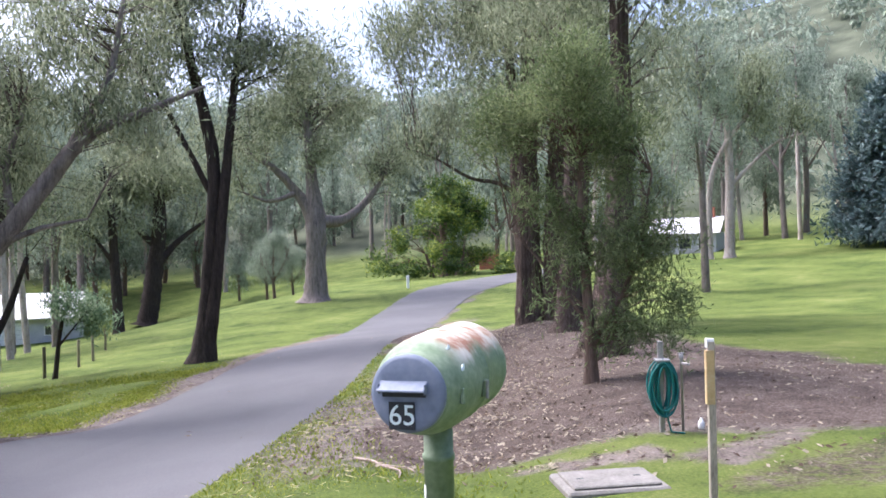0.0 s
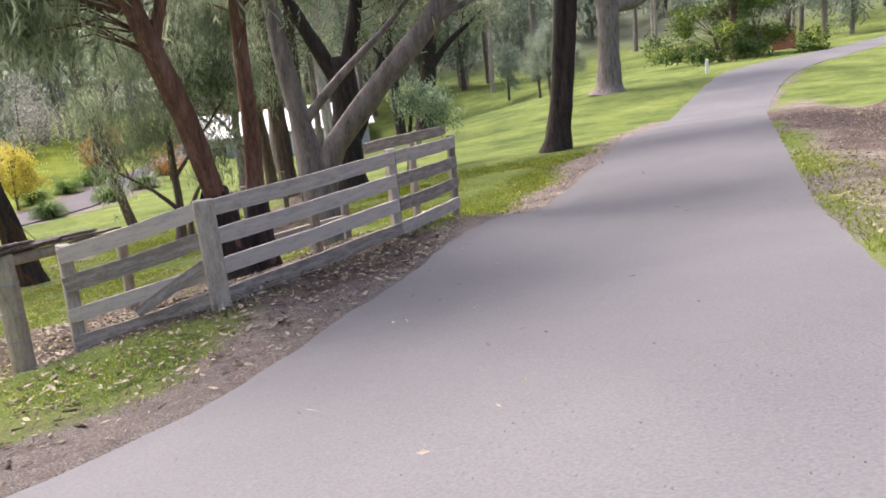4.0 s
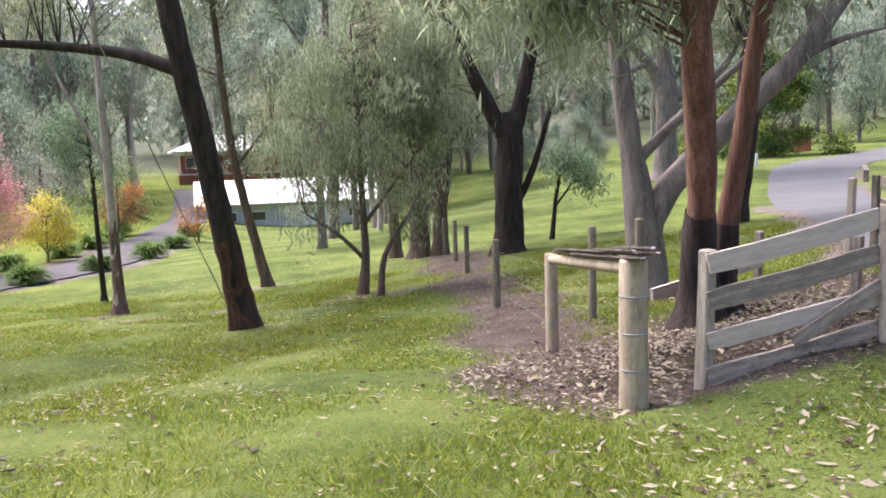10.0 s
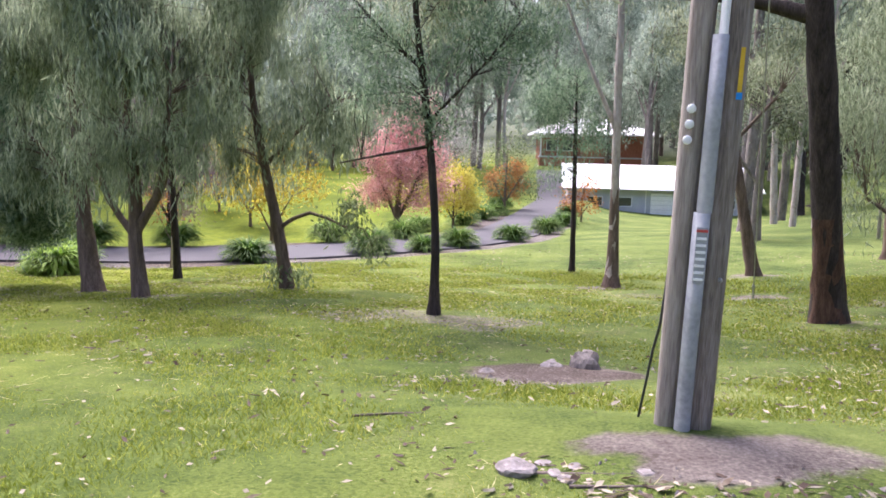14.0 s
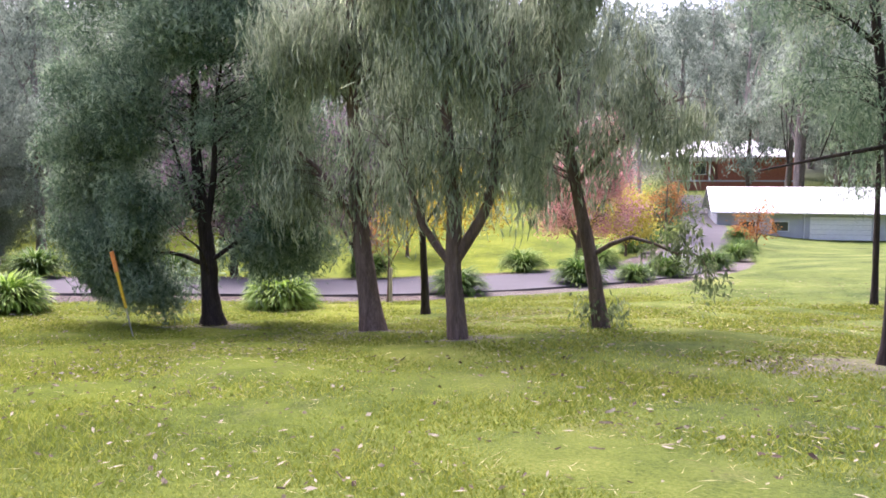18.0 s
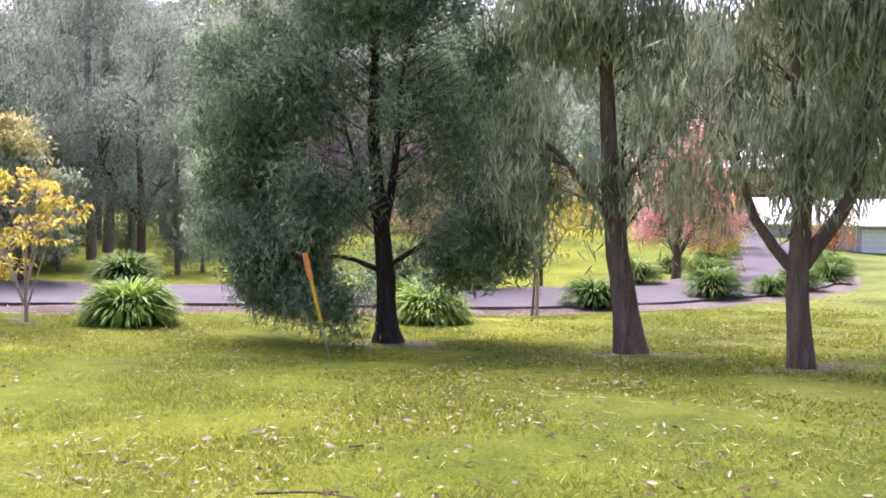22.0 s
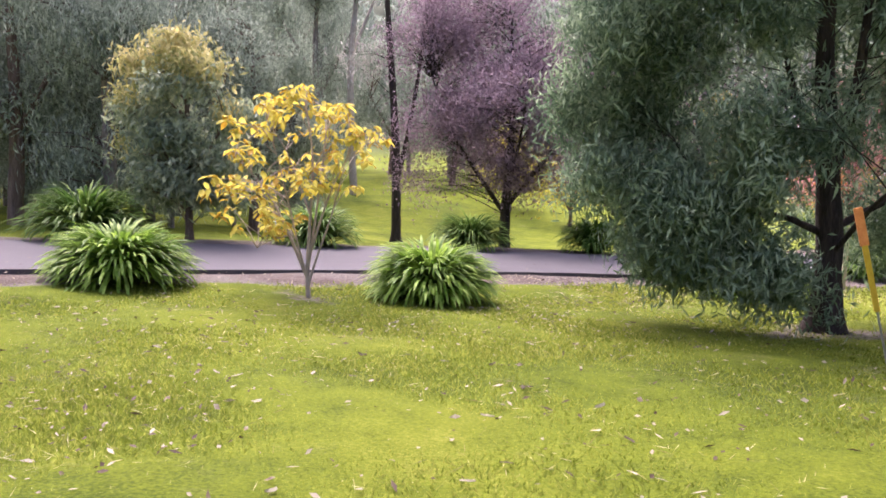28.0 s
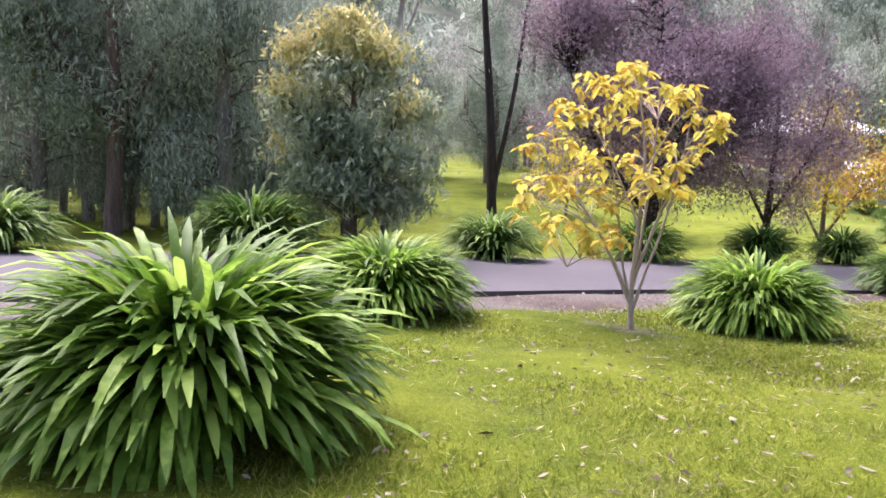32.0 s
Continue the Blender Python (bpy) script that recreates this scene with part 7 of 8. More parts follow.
def mailbox():
    # the lid faces the road; local y runs back along the drum
    lid = Vector((6.46, -0.42, 1.998))
    yaw = -45.0
    back = Matrix.Rotation(radians(yaw), 3, "Z") @ Vector((0, 1, 0))
    foot = lid + back * 0.3
    g = float(height(foot.x, foot.y))
    root = thing("mailbox", foot.x, foot.y, g, "green drum mailbox numbered 65 on a round steel post", "mailbox", rz=yaw)
    cz = lid.z - g
    body = [(0.108, -0.275), (0.122, -0.268), (0.126, -0.255), (0.127, -0.238), (0.134, -0.225), (0.146, -0.19), (0.155, -0.15), (0.159, -0.11), (0.161, -0.06), (0.161, 0.06), (0.165, 0.065), (0.165, 0.08), (0.161, 0.085), (0.161, 0.3), (0.166, 0.305), (0.166, 0.335), (0.16, 0.35), (0.145, 0.355), (0.05, 0.365)]
    part("drum", lathe_bm(body, 40, "y"), DRUM_SKIN, root, "faded green gas-bottle drum with a rusty cream upper side", pose(0, 0, cz), True)
    for px, pz in ((0.147, -0.005), (0.138, 0.055), (0.09, 0.115)):
        bm = bmesh.new()
        bmesh.ops.create_icosphere(bm, subdivisions=2, radius=0.02)
        for q in bm.verts:
            q.co = Vector((q.co.x * 0.25, q.co.y * random.uniform(0.7, 1.2), q.co.z * random.uniform(0.7, 1.2)))
        part("lichen_spot", bm, DIGIT, root, "pale lichen spot", pose(px, -0.15, cz + pz))
    door = part("lid", lathe_bm([(0.06, -0.292), (0.106, -0.291), (0.119, -0.286), (0.121, -0.275), (0.113, -0.268)], 36, "y"), LID, root, "blue-grey round front lid", pose(0, 0, cz), True)
    bm = box_bm(0.154, 0.055, 0.008, 0.003)
    part("slot_hood", bm, LID, door, "folded hood over the letter slot", pose(-0.01, -0.306, 0.026, 32, 0, 0))
    part("slot", box_bm(0.14, 0.004, 0.026, 0.001), BLACK, door, "dark letter slot", pose(-0.01, -0.2935, 0.004))
    for sx in (-1, 1):
        part("hood_cheek", box_bm(0.004, 0.04, 0.03, 0.001), LID, door, "", pose(-0.01 + sx * 0.074, -0.3, 0.018))
    part("number_plate", box_bm(0.084, 0.004, 0.084, 0.001), BLACK, door, "black number plate", pose(-0.018, -0.2945, -0.066))
    digits(door, "65", 0.088, pose(-0.016, -0.2975, -0.066, 90, 0, 0))
    part("hinge", box_bm(0.012, 0.02, 0.05, 0.003), DRUM, root, "", pose(0.146, -0.19, cz - 0.02))
    part("latch", lathe_bm([(0.006, -0.03), (0.006, 0.03)], 10), STEEL, root, "rusty hasp", pose(0.176, 0.0, cz - 0.03))
    part("bracket", box_bm(0.02, 0.03, 0.06, 0.004), DRUM, root, "", pose(0.165, 0.02, cz - 0.03))
    h = cz - 0.15
    post = part("post", lathe_bm([(0.05, -0.2), (0.05, h - 0.12), (0.055, h - 0.118), (0.055, h - 0.1), (0.05, h - 0.098), (0.05, h + 0.02)], 24), DRUM, root, "faded green pipe post", pose(0, 0, 0), True)
    bm = bmesh.new()
    rows = [[bm.verts.new((0.0515 * math.sin(a), -0.0515 * math.cos(a), hh)) for a in np.linspace(-1.3, -0.75, 6)] for hh in (h - 0.4, h - 0.2)]
    for i in range(5):
        bm.faces.new((rows[0][i], rows[0][i + 1], rows[1][i + 1], rows[1][i]))
    part("sticker", bm, WHITE, post, "peeling white sticker with blue marks")
    for hh in (h - 0.26, h - 0.34):
        part("sticker_mark", box_bm(0.012, 0.002, 0.02, 0), BLUE_TAG, post, "blue printed mark", pose(-0.0435, -0.0285, hh, 0, 0, -57))


mailbox()


def marker_post():
    x, y = 8.81, 0.64
    g = float(height(x, y))
    h = 1.9 - g
    root = thing("marker_post", x, y, g, "thin grey timber marker post with an orange-yellow band", "post")
    part("stake", box_bm(0.042, 0.03, h + 0.15, 0.004, (0, 0, h / 2 - 0.075)), TIMBER_UP, root, "", pose(0, 0, 0, 0, 0.5, -30))
    part("band", box_bm(0.046, 0.034, 0.3, 0.002), OCHRE, root, "faded orange-yellow reflector band", pose(0.0, 0, h - 0.2, 0, 0.5, -30))
    part("cap", box_bm(0.043, 0.031, 0.05, 0.002), WHITE, root, "pale weathered top", pose(0.005, 0, h - 0.01, 0, 0.5, -30))


marker_post()


def pit_lid():
    x, y = 8.92, 1.68
    z = 0.86
    root = thing("pit_cover", x, y, z, "concrete service pit cover set in the bare verge", "pit cover", rz=-20)
    bm = box_bm(0.7, 0.5, 0.06, 0.015)
    part("frame", bm, CONCRETE, root, "", pose(0, 0, -0.02))
    part("lid", box_bm(0.6, 0.4, 0.02, 0.008), CONCRETE, root, "", pose(0, 0, 0.02))
    for sx in (-0.2, 0.2):
        part("lifting_hole", box_bm(0.05, 0.02, 0.006, 0.001), BLACK, root, "dark lifting slot", pose(sx, 0, 0.029))
    part("skirt", box_bm(0.66, 0.46, 0.4, 0.0), CONCRETE, root, "", pose(0, 0, -0.22))


pit_lid()


def hose_stand():
    x, y = 10.45, 2.8
    g = float(height(x, y))
    root = thing("hose_stand", x, y, g, "coiled teal garden hose hanging on a steel stand", "garden hose", rz=-30)
    part("post", box_bm(0.045, 0.045, 0.9, 0.004, (0, 0, 0.36)), STEEL, root)
    part("hook", box_bm(0.12, 0.12, 0.02, 0.004), STEEL, root, "", pose(0, -0.06, 0.65))
    pts = []
    for i in range(15 * 24):
        a = i / 24 * 2 * math.pi
        w = 0.085 + 0.045 * math.sin(i * 0.043)
        pts.append((w * math.sin(a), -0.07 - 0.05 * math.sin(i * 0.021) + 0.012 * math.cos(i * 0.37), 0.44 + 0.22 * math.cos(a) - 0.06 * abs(math.sin(i * 0.05)), 0.009))
    v, f, c, _ = tube(pts, 6, 0, 0.2)
    part_mesh("hose_coil", mesh_np("hose_coil", v, [f, c], HOSE, True), root, "coiled teal hose")
    v, f, c, _ = tube([(0.02, -0.08, 0.25, 0.009), (0.06, -0.08, 0.02, 0.009), (0.16, -0.15, 0.02, 0.009)], 6, 0, 0.1)
    part_mesh("hose_end", mesh_np("hose_end", v, [f, c], HOSE, True), root, "loose hose end")
    x2, y2 = 10.62, 2.72
    g2 = float(height(x2, y2))
    tap = thing("garden_tap", x2, y2, g2, "standpipe tap beside the coiled hose", "tap")
    part("pipe", lathe_bm([(0.012, -0.1), (0.012, 0.62), (0.02, 0.64), (0.02, 0.68)], 12), STEEL, tap, "", None, True)
    part("spout", box_bm(0.02, 0.09, 0.02, 0.004), STEEL, tap, "", pose(0, -0.05, 0.6))
    part("handle", box_bm(0.07, 0.015, 0.01, 0.003), STEEL, tap, "", pose(0, 0, 0.69))
    jug = thing("white_bottle", 10.78, 2.66, float(height(10.78, 2.66)), "small white plastic bottle on the bare ground", "bottle")
    part("body", lathe_bm([(0.025, 0), (0.029, 0.01), (0.029, 0.06), (0.012, 0.085)], 14), WHITE, jug, "", None, True)
    part("cap", lathe_bm([(0.013, 0.083), (0.013, 0.098), (0.01, 0.1)], 10), WHITE, jug)


hose_stand()


def stake():
    # guard sleeve of a leaning stay wire; the wire above it is left out
    x, y = -21.24, 17.8
    g = float(height(x, y))
    root = thing("survey_stake", x, y, g, "leaning yellow stay-wire guard sleeve with an orange top on a steel rod", "stake")
    m = pose(0, 0, 0, 0, -14.5, 0)
    part("rod", lathe_bm([(0.012, -0.2), (0.012, 0.6)], 8), STEEL, root, "thin dark steel rod", m)
    part("shaft", box_bm(0.055, 0.035, 0.75, 0.006, (0, 0, 0.93)), STAKE_Y, root, "faded yellow sleeve", m)
    part("head", box_bm(0.085, 0.036, 0.4, 0.005, (0, 0, 1.45)), STAKE_O, root, "orange top of the guard", m)


stake()
g = float(height(-19.55, 27.2))
guard = thing("tree_stake", -19.55, 27.2, g, "grey timber tree stake beside a bare sapling", "stake")
part("stake", box_bm(0.09, 0.07, 1.2, 0.008, (0, 0, 0.45)), STAKE_RAW, guard)
tree("bare_sapling", -19.7, 27.35, "nearly bare sapling with a few russet leaves", [[(0, 0, 0, 0.035), (0.05, 0, 1.2, 0.025), (0, 0, 2.6, 0.008)], [(0.03, 0, 1, 0.015), (0.5, 0, 2, 0.006)], [(0.03, 0, 0.9, 0.015), (-0.5, 0, 1.9, 0.006)]], [(0, 0, 2, 0.9, 0.8, 0.6)], BARK_BROWN, LEAF_ORANGE, 26, 9, 0.14, 0.09, 0.04, 0.6, bough=0.006)
peg = thing("road_peg", 28.9, 47.4, float(height(28.9, 47.4)), "white roadside guide peg on the lawn edge", "post")
part("peg", box_bm(0.2, 0.1, 0.95, 0.03, (0, 0, 0.4)), WHITE, peg)


def gate_pier(x, y):
    root = thing("brick_planter", x, y, float(height(x, y)), "low orange-red brick pier at the bend of the drive", "brick pier", rz=-35)
    part("body", box_bm(2.0, 0.6, 1.55, 0.02, (0, 0, 0.65)), BRICKWORK, root)
    part("coping", box_bm(2.1, 0.7, 0.1, 0.02, (0, 0, 1.475)), BRICKWORK, root)


gate_pier(48.0, 68.2)


# ---- buildings ----
def corrugated(name, w, d, rise, mat, parent, m, ribs=40):
    """A sheet roof plane with ribs, running up along y."""
    v, f = [], []
    for i in range(ribs * 4 + 1):
        x = -w / 2 + w * i / (ribs * 4)
        h = 0.03 if i % 4 in (1, 2) else 0.0
        v += [(x, 0, h), (x, d, rise + h), (x, 0, h - 0.08), (x, d, rise + h - 0.08)]
    for i in range(ribs * 4):
        a, b = 4 * i, 4 * i + 4
        f += [(a, b, b + 1, a + 1), (a + 2, a + 3, b + 3, b + 2), (a, a + 2, b + 2, b)]
    part_mesh(name, mesh_np(name, np.array(v), [np.array(f)], mat), parent, "", m)


def window(parent, x, y, z, w, h):
    win = part("window", box_bm(w, 0.06, h, 0.01), GLASS, parent, "dark glazed window", pose(x, y, z))
    for sx in (-1, 1):
        part("window_frame", box_bm(0.07, 0.1, h + 0.12, 0.01), WHITE, win, "", pose(sx * w / 2, -0.02, 0))
    for sz in (-1, 1):
        part("window_frame", box_bm(w + 0.12, 0.1, 0.07, 0.01), WHITE, win, "", pose(0, -0.02, sz * h / 2))


def low_house():
    z = -5.0
    root = thing("shed_house", 1.4, 85.5, z, "long grey rendered building with a bright white metal roof", "house", rz=3)
    part("wall", box_bm(18.4, 9, 5.5, 0.03, (0, 4.5, -0.2)), WALL_GREY, root)
    corrugated("roof", 19.6, 5.4, 2.3, ROOF, root, pose(0, -0.6, 2.5), 48)
    corrugated("roof", 19.6, 5.4, 2.3, ROOF, root, pose(0, 10.2, 2.5, 0, 0, 180), 48)
    part("gutter", box_bm(19.6, 0.15, 0.14, 0.02), WHITE, root, "", pose(0, -0.68, 2.46))
    for sx in (-9.2, 9.2):
        bm = bmesh.new()
        q = [bm.verts.new(p) for p in ((sx, 0, 2.5), (sx, 9, 2.5), (sx, 4.5, 4.55))]
        bm.faces.new(q)
        part("gable", bm, WALL_GREY, root)
    part("garage_door", box_bm(5.2, 0.12, 2.1, 0.02), WHITE, root, "white sectional garage door", pose(1.6, -0.02, 1.05))
    for k in range(4):
        part("door_groove", box_bm(5.1, 0.02, 0.03, 0), WALL_GREY, root, "", pose(1.6, -0.085, 0.5 + 0.45 * k))
    for wx in (-6.5, -3.6, 6.4):
        window(root, wx, -0.01, 1.2, 1.5, 0.9)
    part("downpipe", lathe_bm([(0.05, 0), (0.05, 2.5)], 10), WHITE, root, "", pose(-1.5, -0.08, 0))


def brick_house():
    z = -0.75
    root = thing("brick_house", -4.6, 119, z, "red brick house with white veranda and pale roof", "house", rz=8)
    part("wall", box_bm(15, 9, 5.4, 0.03, (0, 4.5, 0.9)), BRICKWORK, root)
    part("upper_wall", box_bm(14.6, 8.6, 1.3, 0.03, (0, 4.5, 3.6)), WHITE, root, "pale upper wall under the eaves")
    bm = bmesh.new()
    foot = [bm.verts.new((sx * 8.7, 4.5 + sy * 6.1, 4.2)) for sx, sy in ((-1, -1), (1, -1), (1, 1), (-1, 1))]
    top = [bm.verts.new((sx * 3.4, 4.5, 6.5)) for sx in (-1, 1)]
    for q in ((foot[0], foot[1], top[1], top[0]), (foot[1], foot[2], top[1]), (foot[2], foot[3], top[0], top[1]), (foot[3], foot[0], top[0]), (foot[3], foot[2], foot[1], foot[0])):
        bm.faces.new(q)
    part("roof", bm, ROOF, root, "pale hipped metal roof")
    for a in ((-8.7, -1.6, 8.7, -1.6), (8.7, -1.6, 8.7, 10.6), (-8.7, 10.6, 8.7, 10.6), (-8.7, -1.6, -8.7, 10.6)):
        wide, deep = max(abs(a[2] - a[0]), 0.12), max(abs(a[3] - a[1]), 0.12)
        part("gutter", box_bm(wide, deep, 0.2, 0.02), WHITE, root, "white gutter", pose((a[0] + a[2]) / 2, (a[1] + a[3]) / 2, 4.14))
    for a in range(4):
        sx, sy = ((-1, -1), (1, -1), (1, 1), (-1, 1))[a]
        e, r = Vector((sx * 8.7, 4.5 + sy * 6.1, 4.24)), Vector((sx * 3.4, 4.5, 6.54))
        v, f, c, _ = tube([(*e, 0.09), (*r, 0.09)], 6, 0, 0.9)
        part_mesh("ridge_cap", mesh_np("ridge_cap", v, [f, c], ROOF), root)
    for fx, fy in ((4.2, 6.2), (1.6, 5.4)):
        part("flue", lathe_bm([(0.16, -1.2), (0.16, 0.5), (0.24, 0.5), (0.24, 0.7), (0.1, 0.72)], 12), BRICKWORK if fx > 4 else STEEL, root, "", pose(fx, fy, 6.6), True)
    for px in (-3.0, -5.4, -7.8):
        part("veranda_post", box_bm(0.2, 0.2, 3.2, 0.01, (0, 0, 1.6)), WHITE, root, "white veranda post", pose(px, -1.3, 1.0))
    part("veranda_deck", box_bm(16, 1.6, 0.2, 0.01), WALL_GREY, root, "", pose(0, -0.75, 1.0))
    part("veranda_base", box_bm(15.9, 1.5, 2.4, 0.01, (0, -0.75, -0.3)), BRICKWORK, root)
    part("front_wall", box_bm(9.6, 1.2, 3.0, 0.02, (2.9, -0.62, 2.6)), BRICKWORK, root, "plain red brick front")
    for wx in (-6.2, -3.9):
        window(root, wx, -0.01, 2.6, 1.3, 1.5)


def pale_house():
    root = thing("pale_house", 63.0, 56.0, float(height(62, 52)) - 0.6, "white weatherboard house among the gums", "house", rz=-55)
    part("wall", box_bm(6.4, 6, 3.6, 0.03, (0, 3, 1.0)), WALL_GREY, root)
    for y0, tw in ((-0.5, 0), (6.5, 180)):
        corrugated("roof", 7.2, 3.6, 1.7, ROOF, root, pose(0, y0, 2.7, 0, 0, tw), 26)
    part("chimney", box_bm(0.6, 0.6, 1.4, 0.02), BRICKWORK, root, "", pose(2.4, 3, 4.6))
    for wx in (-1.9, 0.2, 2.1):
        window(root, wx, -0.01, 1.7, 1.2, 1.1)


low_house()
brick_house()
pale_house()


# ---- stumps and stones ----
def stone(name, x, y, sx, sy, sz, label, mat=ROCK, sink=0.3):
    bm = bmesh.new()
    bmesh.ops.create_icosphere(bm, subdivisions=3, radius=1)
    for v in bm.verts:
        n = noise.noise(v.co * 1.4 + Vector((x, y, 0))) * 0.35 + noise.noise(v.co * 4 + Vector((y, x, 0))) * 0.1
        v.co *= 1 + n
        v.co = Vector((v.co.x * sx, v.co.y * sy, v.co.z * sz))
    ob = new(name, bm_mesh(name, bm, mat))
    ob.matrix_basis = pose(x, y, float(height(x, y)) + sz * (1 - sink), 0, 0, random.uniform(0, 360))
    tagged(ob, label, "rock")


stone("stump", -6.75, 12.0, 0.16, 0.13, 0.18, "weathered grey tree stump on an earth mound", BARK_GREY, 0.35)
stone("rock", -7.1, 11.95, 0.14, 0.11, 0.1, "dark grey stone beside the stump")
stone("rock", -7.75, 11.6, 0.09, 0.08, 0.05, "small brown stone on the earth mound")
for k in range(8):
    s = random.uniform(0.6, 1.2)
    stone("rock", -6.85 + random.uniform(-0.3, 0.45), 7.42 + random.uniform(-0.12, 0.2), 0.06 * s, random.uniform(0.03, 0.05), 0.028 * s, "broken grey stone heaped at the foot of the pole", ROCK, 0.25)
stone("rock", -7.15, 7.45, 0.1, 0.07, 0.05, "pale flat stone at the edge of the pole's mound", ROCK)


def fallen_branch(pts, r, label, bark=TWIG):
    x, y = pts[0]
    z = float(height(x, y))
    rows = [(a - x, b - y, float(height(a, b)) - z + 0.012, r * (1 - 0.7 * i / len(pts))) for i, (a, b) in enumerate(pts)]
    v, f, c, _ = tube(rows, 6, 0.1, 0.1)
    ob = new("fallen_branch", mesh_np("fallen_branch", v, [f, c], bark, True))
    ob.matrix_basis = pose(x, y, z)
    tagged(ob, label, "branch")


fallen_branch([(8.22, 4.6), (8.3, 4.3), (8.26, 4.05), (8.3, 3.75), (8.14, 3.4)], 0.016, "pale forked dead branch lying on the verge", BARK_SAPLING)
fallen_branch([(8.28, 4.1), (8.42, 3.85), (8.38, 3.6)], 0.01, "thin dead twig lying on the verge", BARK_SAPLING)
fallen_branch([(-8.3, 8.6), (-8.0, 8.72), (-7.7, 8.76), (-7.5, 8.72)], 0.009, "thin bent stick lying on the lawn")
fallen_branch([(-7.2, 7.45), (-6.6, 7.5), (-6.0, 7.65)], 0.02, "dark stick on the mound by the pole")
fallen_branch([(-6.7, 7.6), (-6.3, 7.72), (-5.85, 7.75)], 0.022, "dark peeled bark stick on the mound by the pole")
fallen_branch([(-6.9, 7.3), (-6.3, 7.38), (-5.9, 7.3)], 0.014, "thin grey stick on the mound by the pole")
fallen_branch([(-28.3, 12.0), (-28.0, 12.2), (-27.6, 12.2)], 0.01, "thin pale twig lying on the lawn")
fallen_branch([(-18.5, 10.6), (-18.2, 10.7), (-17.9, 10.65)], 0.009, "pale stick lying on the lawn")

# ---- small cover ----
CAM_LINE = [(5.4, -2.6), (2.3, -0.2), (-1.9, 1.6), (-6.9, 3.8), (-13.9, 6.1), (-20.5, 8.1), (-28.5, 10.1), (-34, 11.6)]


def on_road(x, y):
    a, _, _ = line_dist(x, y, ROAD_LINE)
    b, _, _ = line_dist(x, y, DRIVE_LOW)
    r = EDGES
    inside = np.zeros(len(x), bool)
    poly = np.vstack([r[:, :2], r[::-1, 2:]])
    px, py = poly[:, 0], poly[:, 1]
    j = len(poly) - 1
    for i in range(len(poly)):
        cross = ((py[i] > y) != (py[j] > y)) & (x < (px[j] - px[i]) * (y - py[i]) / (py[j] - py[i] + 1e-12) + px[i])
        inside ^= cross
        j = i
    return (a < 2.55) | (b < 1.95) | inside


def scatter(n, reach, power):
    """Points on the lawn side of the walk, thinning with distance."""
    k = rng.integers(0, len(CAM_LINE) - 1, n)
    u = rng.uniform(-0.15, 1.15, n)
    p = np.array(CAM_LINE)
    q = p[k] + (p[k + 1] - p[k]) * u[:, None]
    d = 1.2 + reach * rng.uniform(0, 1, n) ** power
    side = np.array([0.351, 0.936])
    q = q + d[:, None] * side + rng.normal(size=(n, 2)) * 0.5
    return q[:, 0], q[:, 1], d


def grass():
    x, y, d = scatter(720000, 20, 1.9)
    e, s, g = cover(x, y)
    ok = ~on_road(x, y) & (rng.uniform(0, 1, len(x)) > 1.15 * np.maximum(np.maximum(e, s), g))
    x, y, d = x[ok], y[ok], d[ok]
    n = len(x)
    z = height(x, y)
    h = rng.uniform(0.018, 0.048, n) * (1 + 0.015 * d) * (0.8 + 0.4 * np.sin(x * 0.7) * np.sin(y * 0.8))
    w = 0.0035 + 0.0008 * d
    a = rng.uniform(0, 2 * np.pi, n)
    bend = rng.normal(size=(n, 2)) * h[:, None] * 0.9
    v = np.stack([np.stack([x - w * np.cos(a), y - w * np.sin(a), z - 0.01], -1), np.stack([x + w * np.cos(a), y + w * np.sin(a), z - 0.01], -1), np.stack([x + bend[:, 0], y + bend[:, 1], z + h], -1)], 1).reshape(-1, 3)
    tagged(new("grass", mesh_np("grass", v, [np.arange(3 * n).reshape(-1, 3)], GRASS)), "short bright green lawn grass", "grass", kind="stuff")


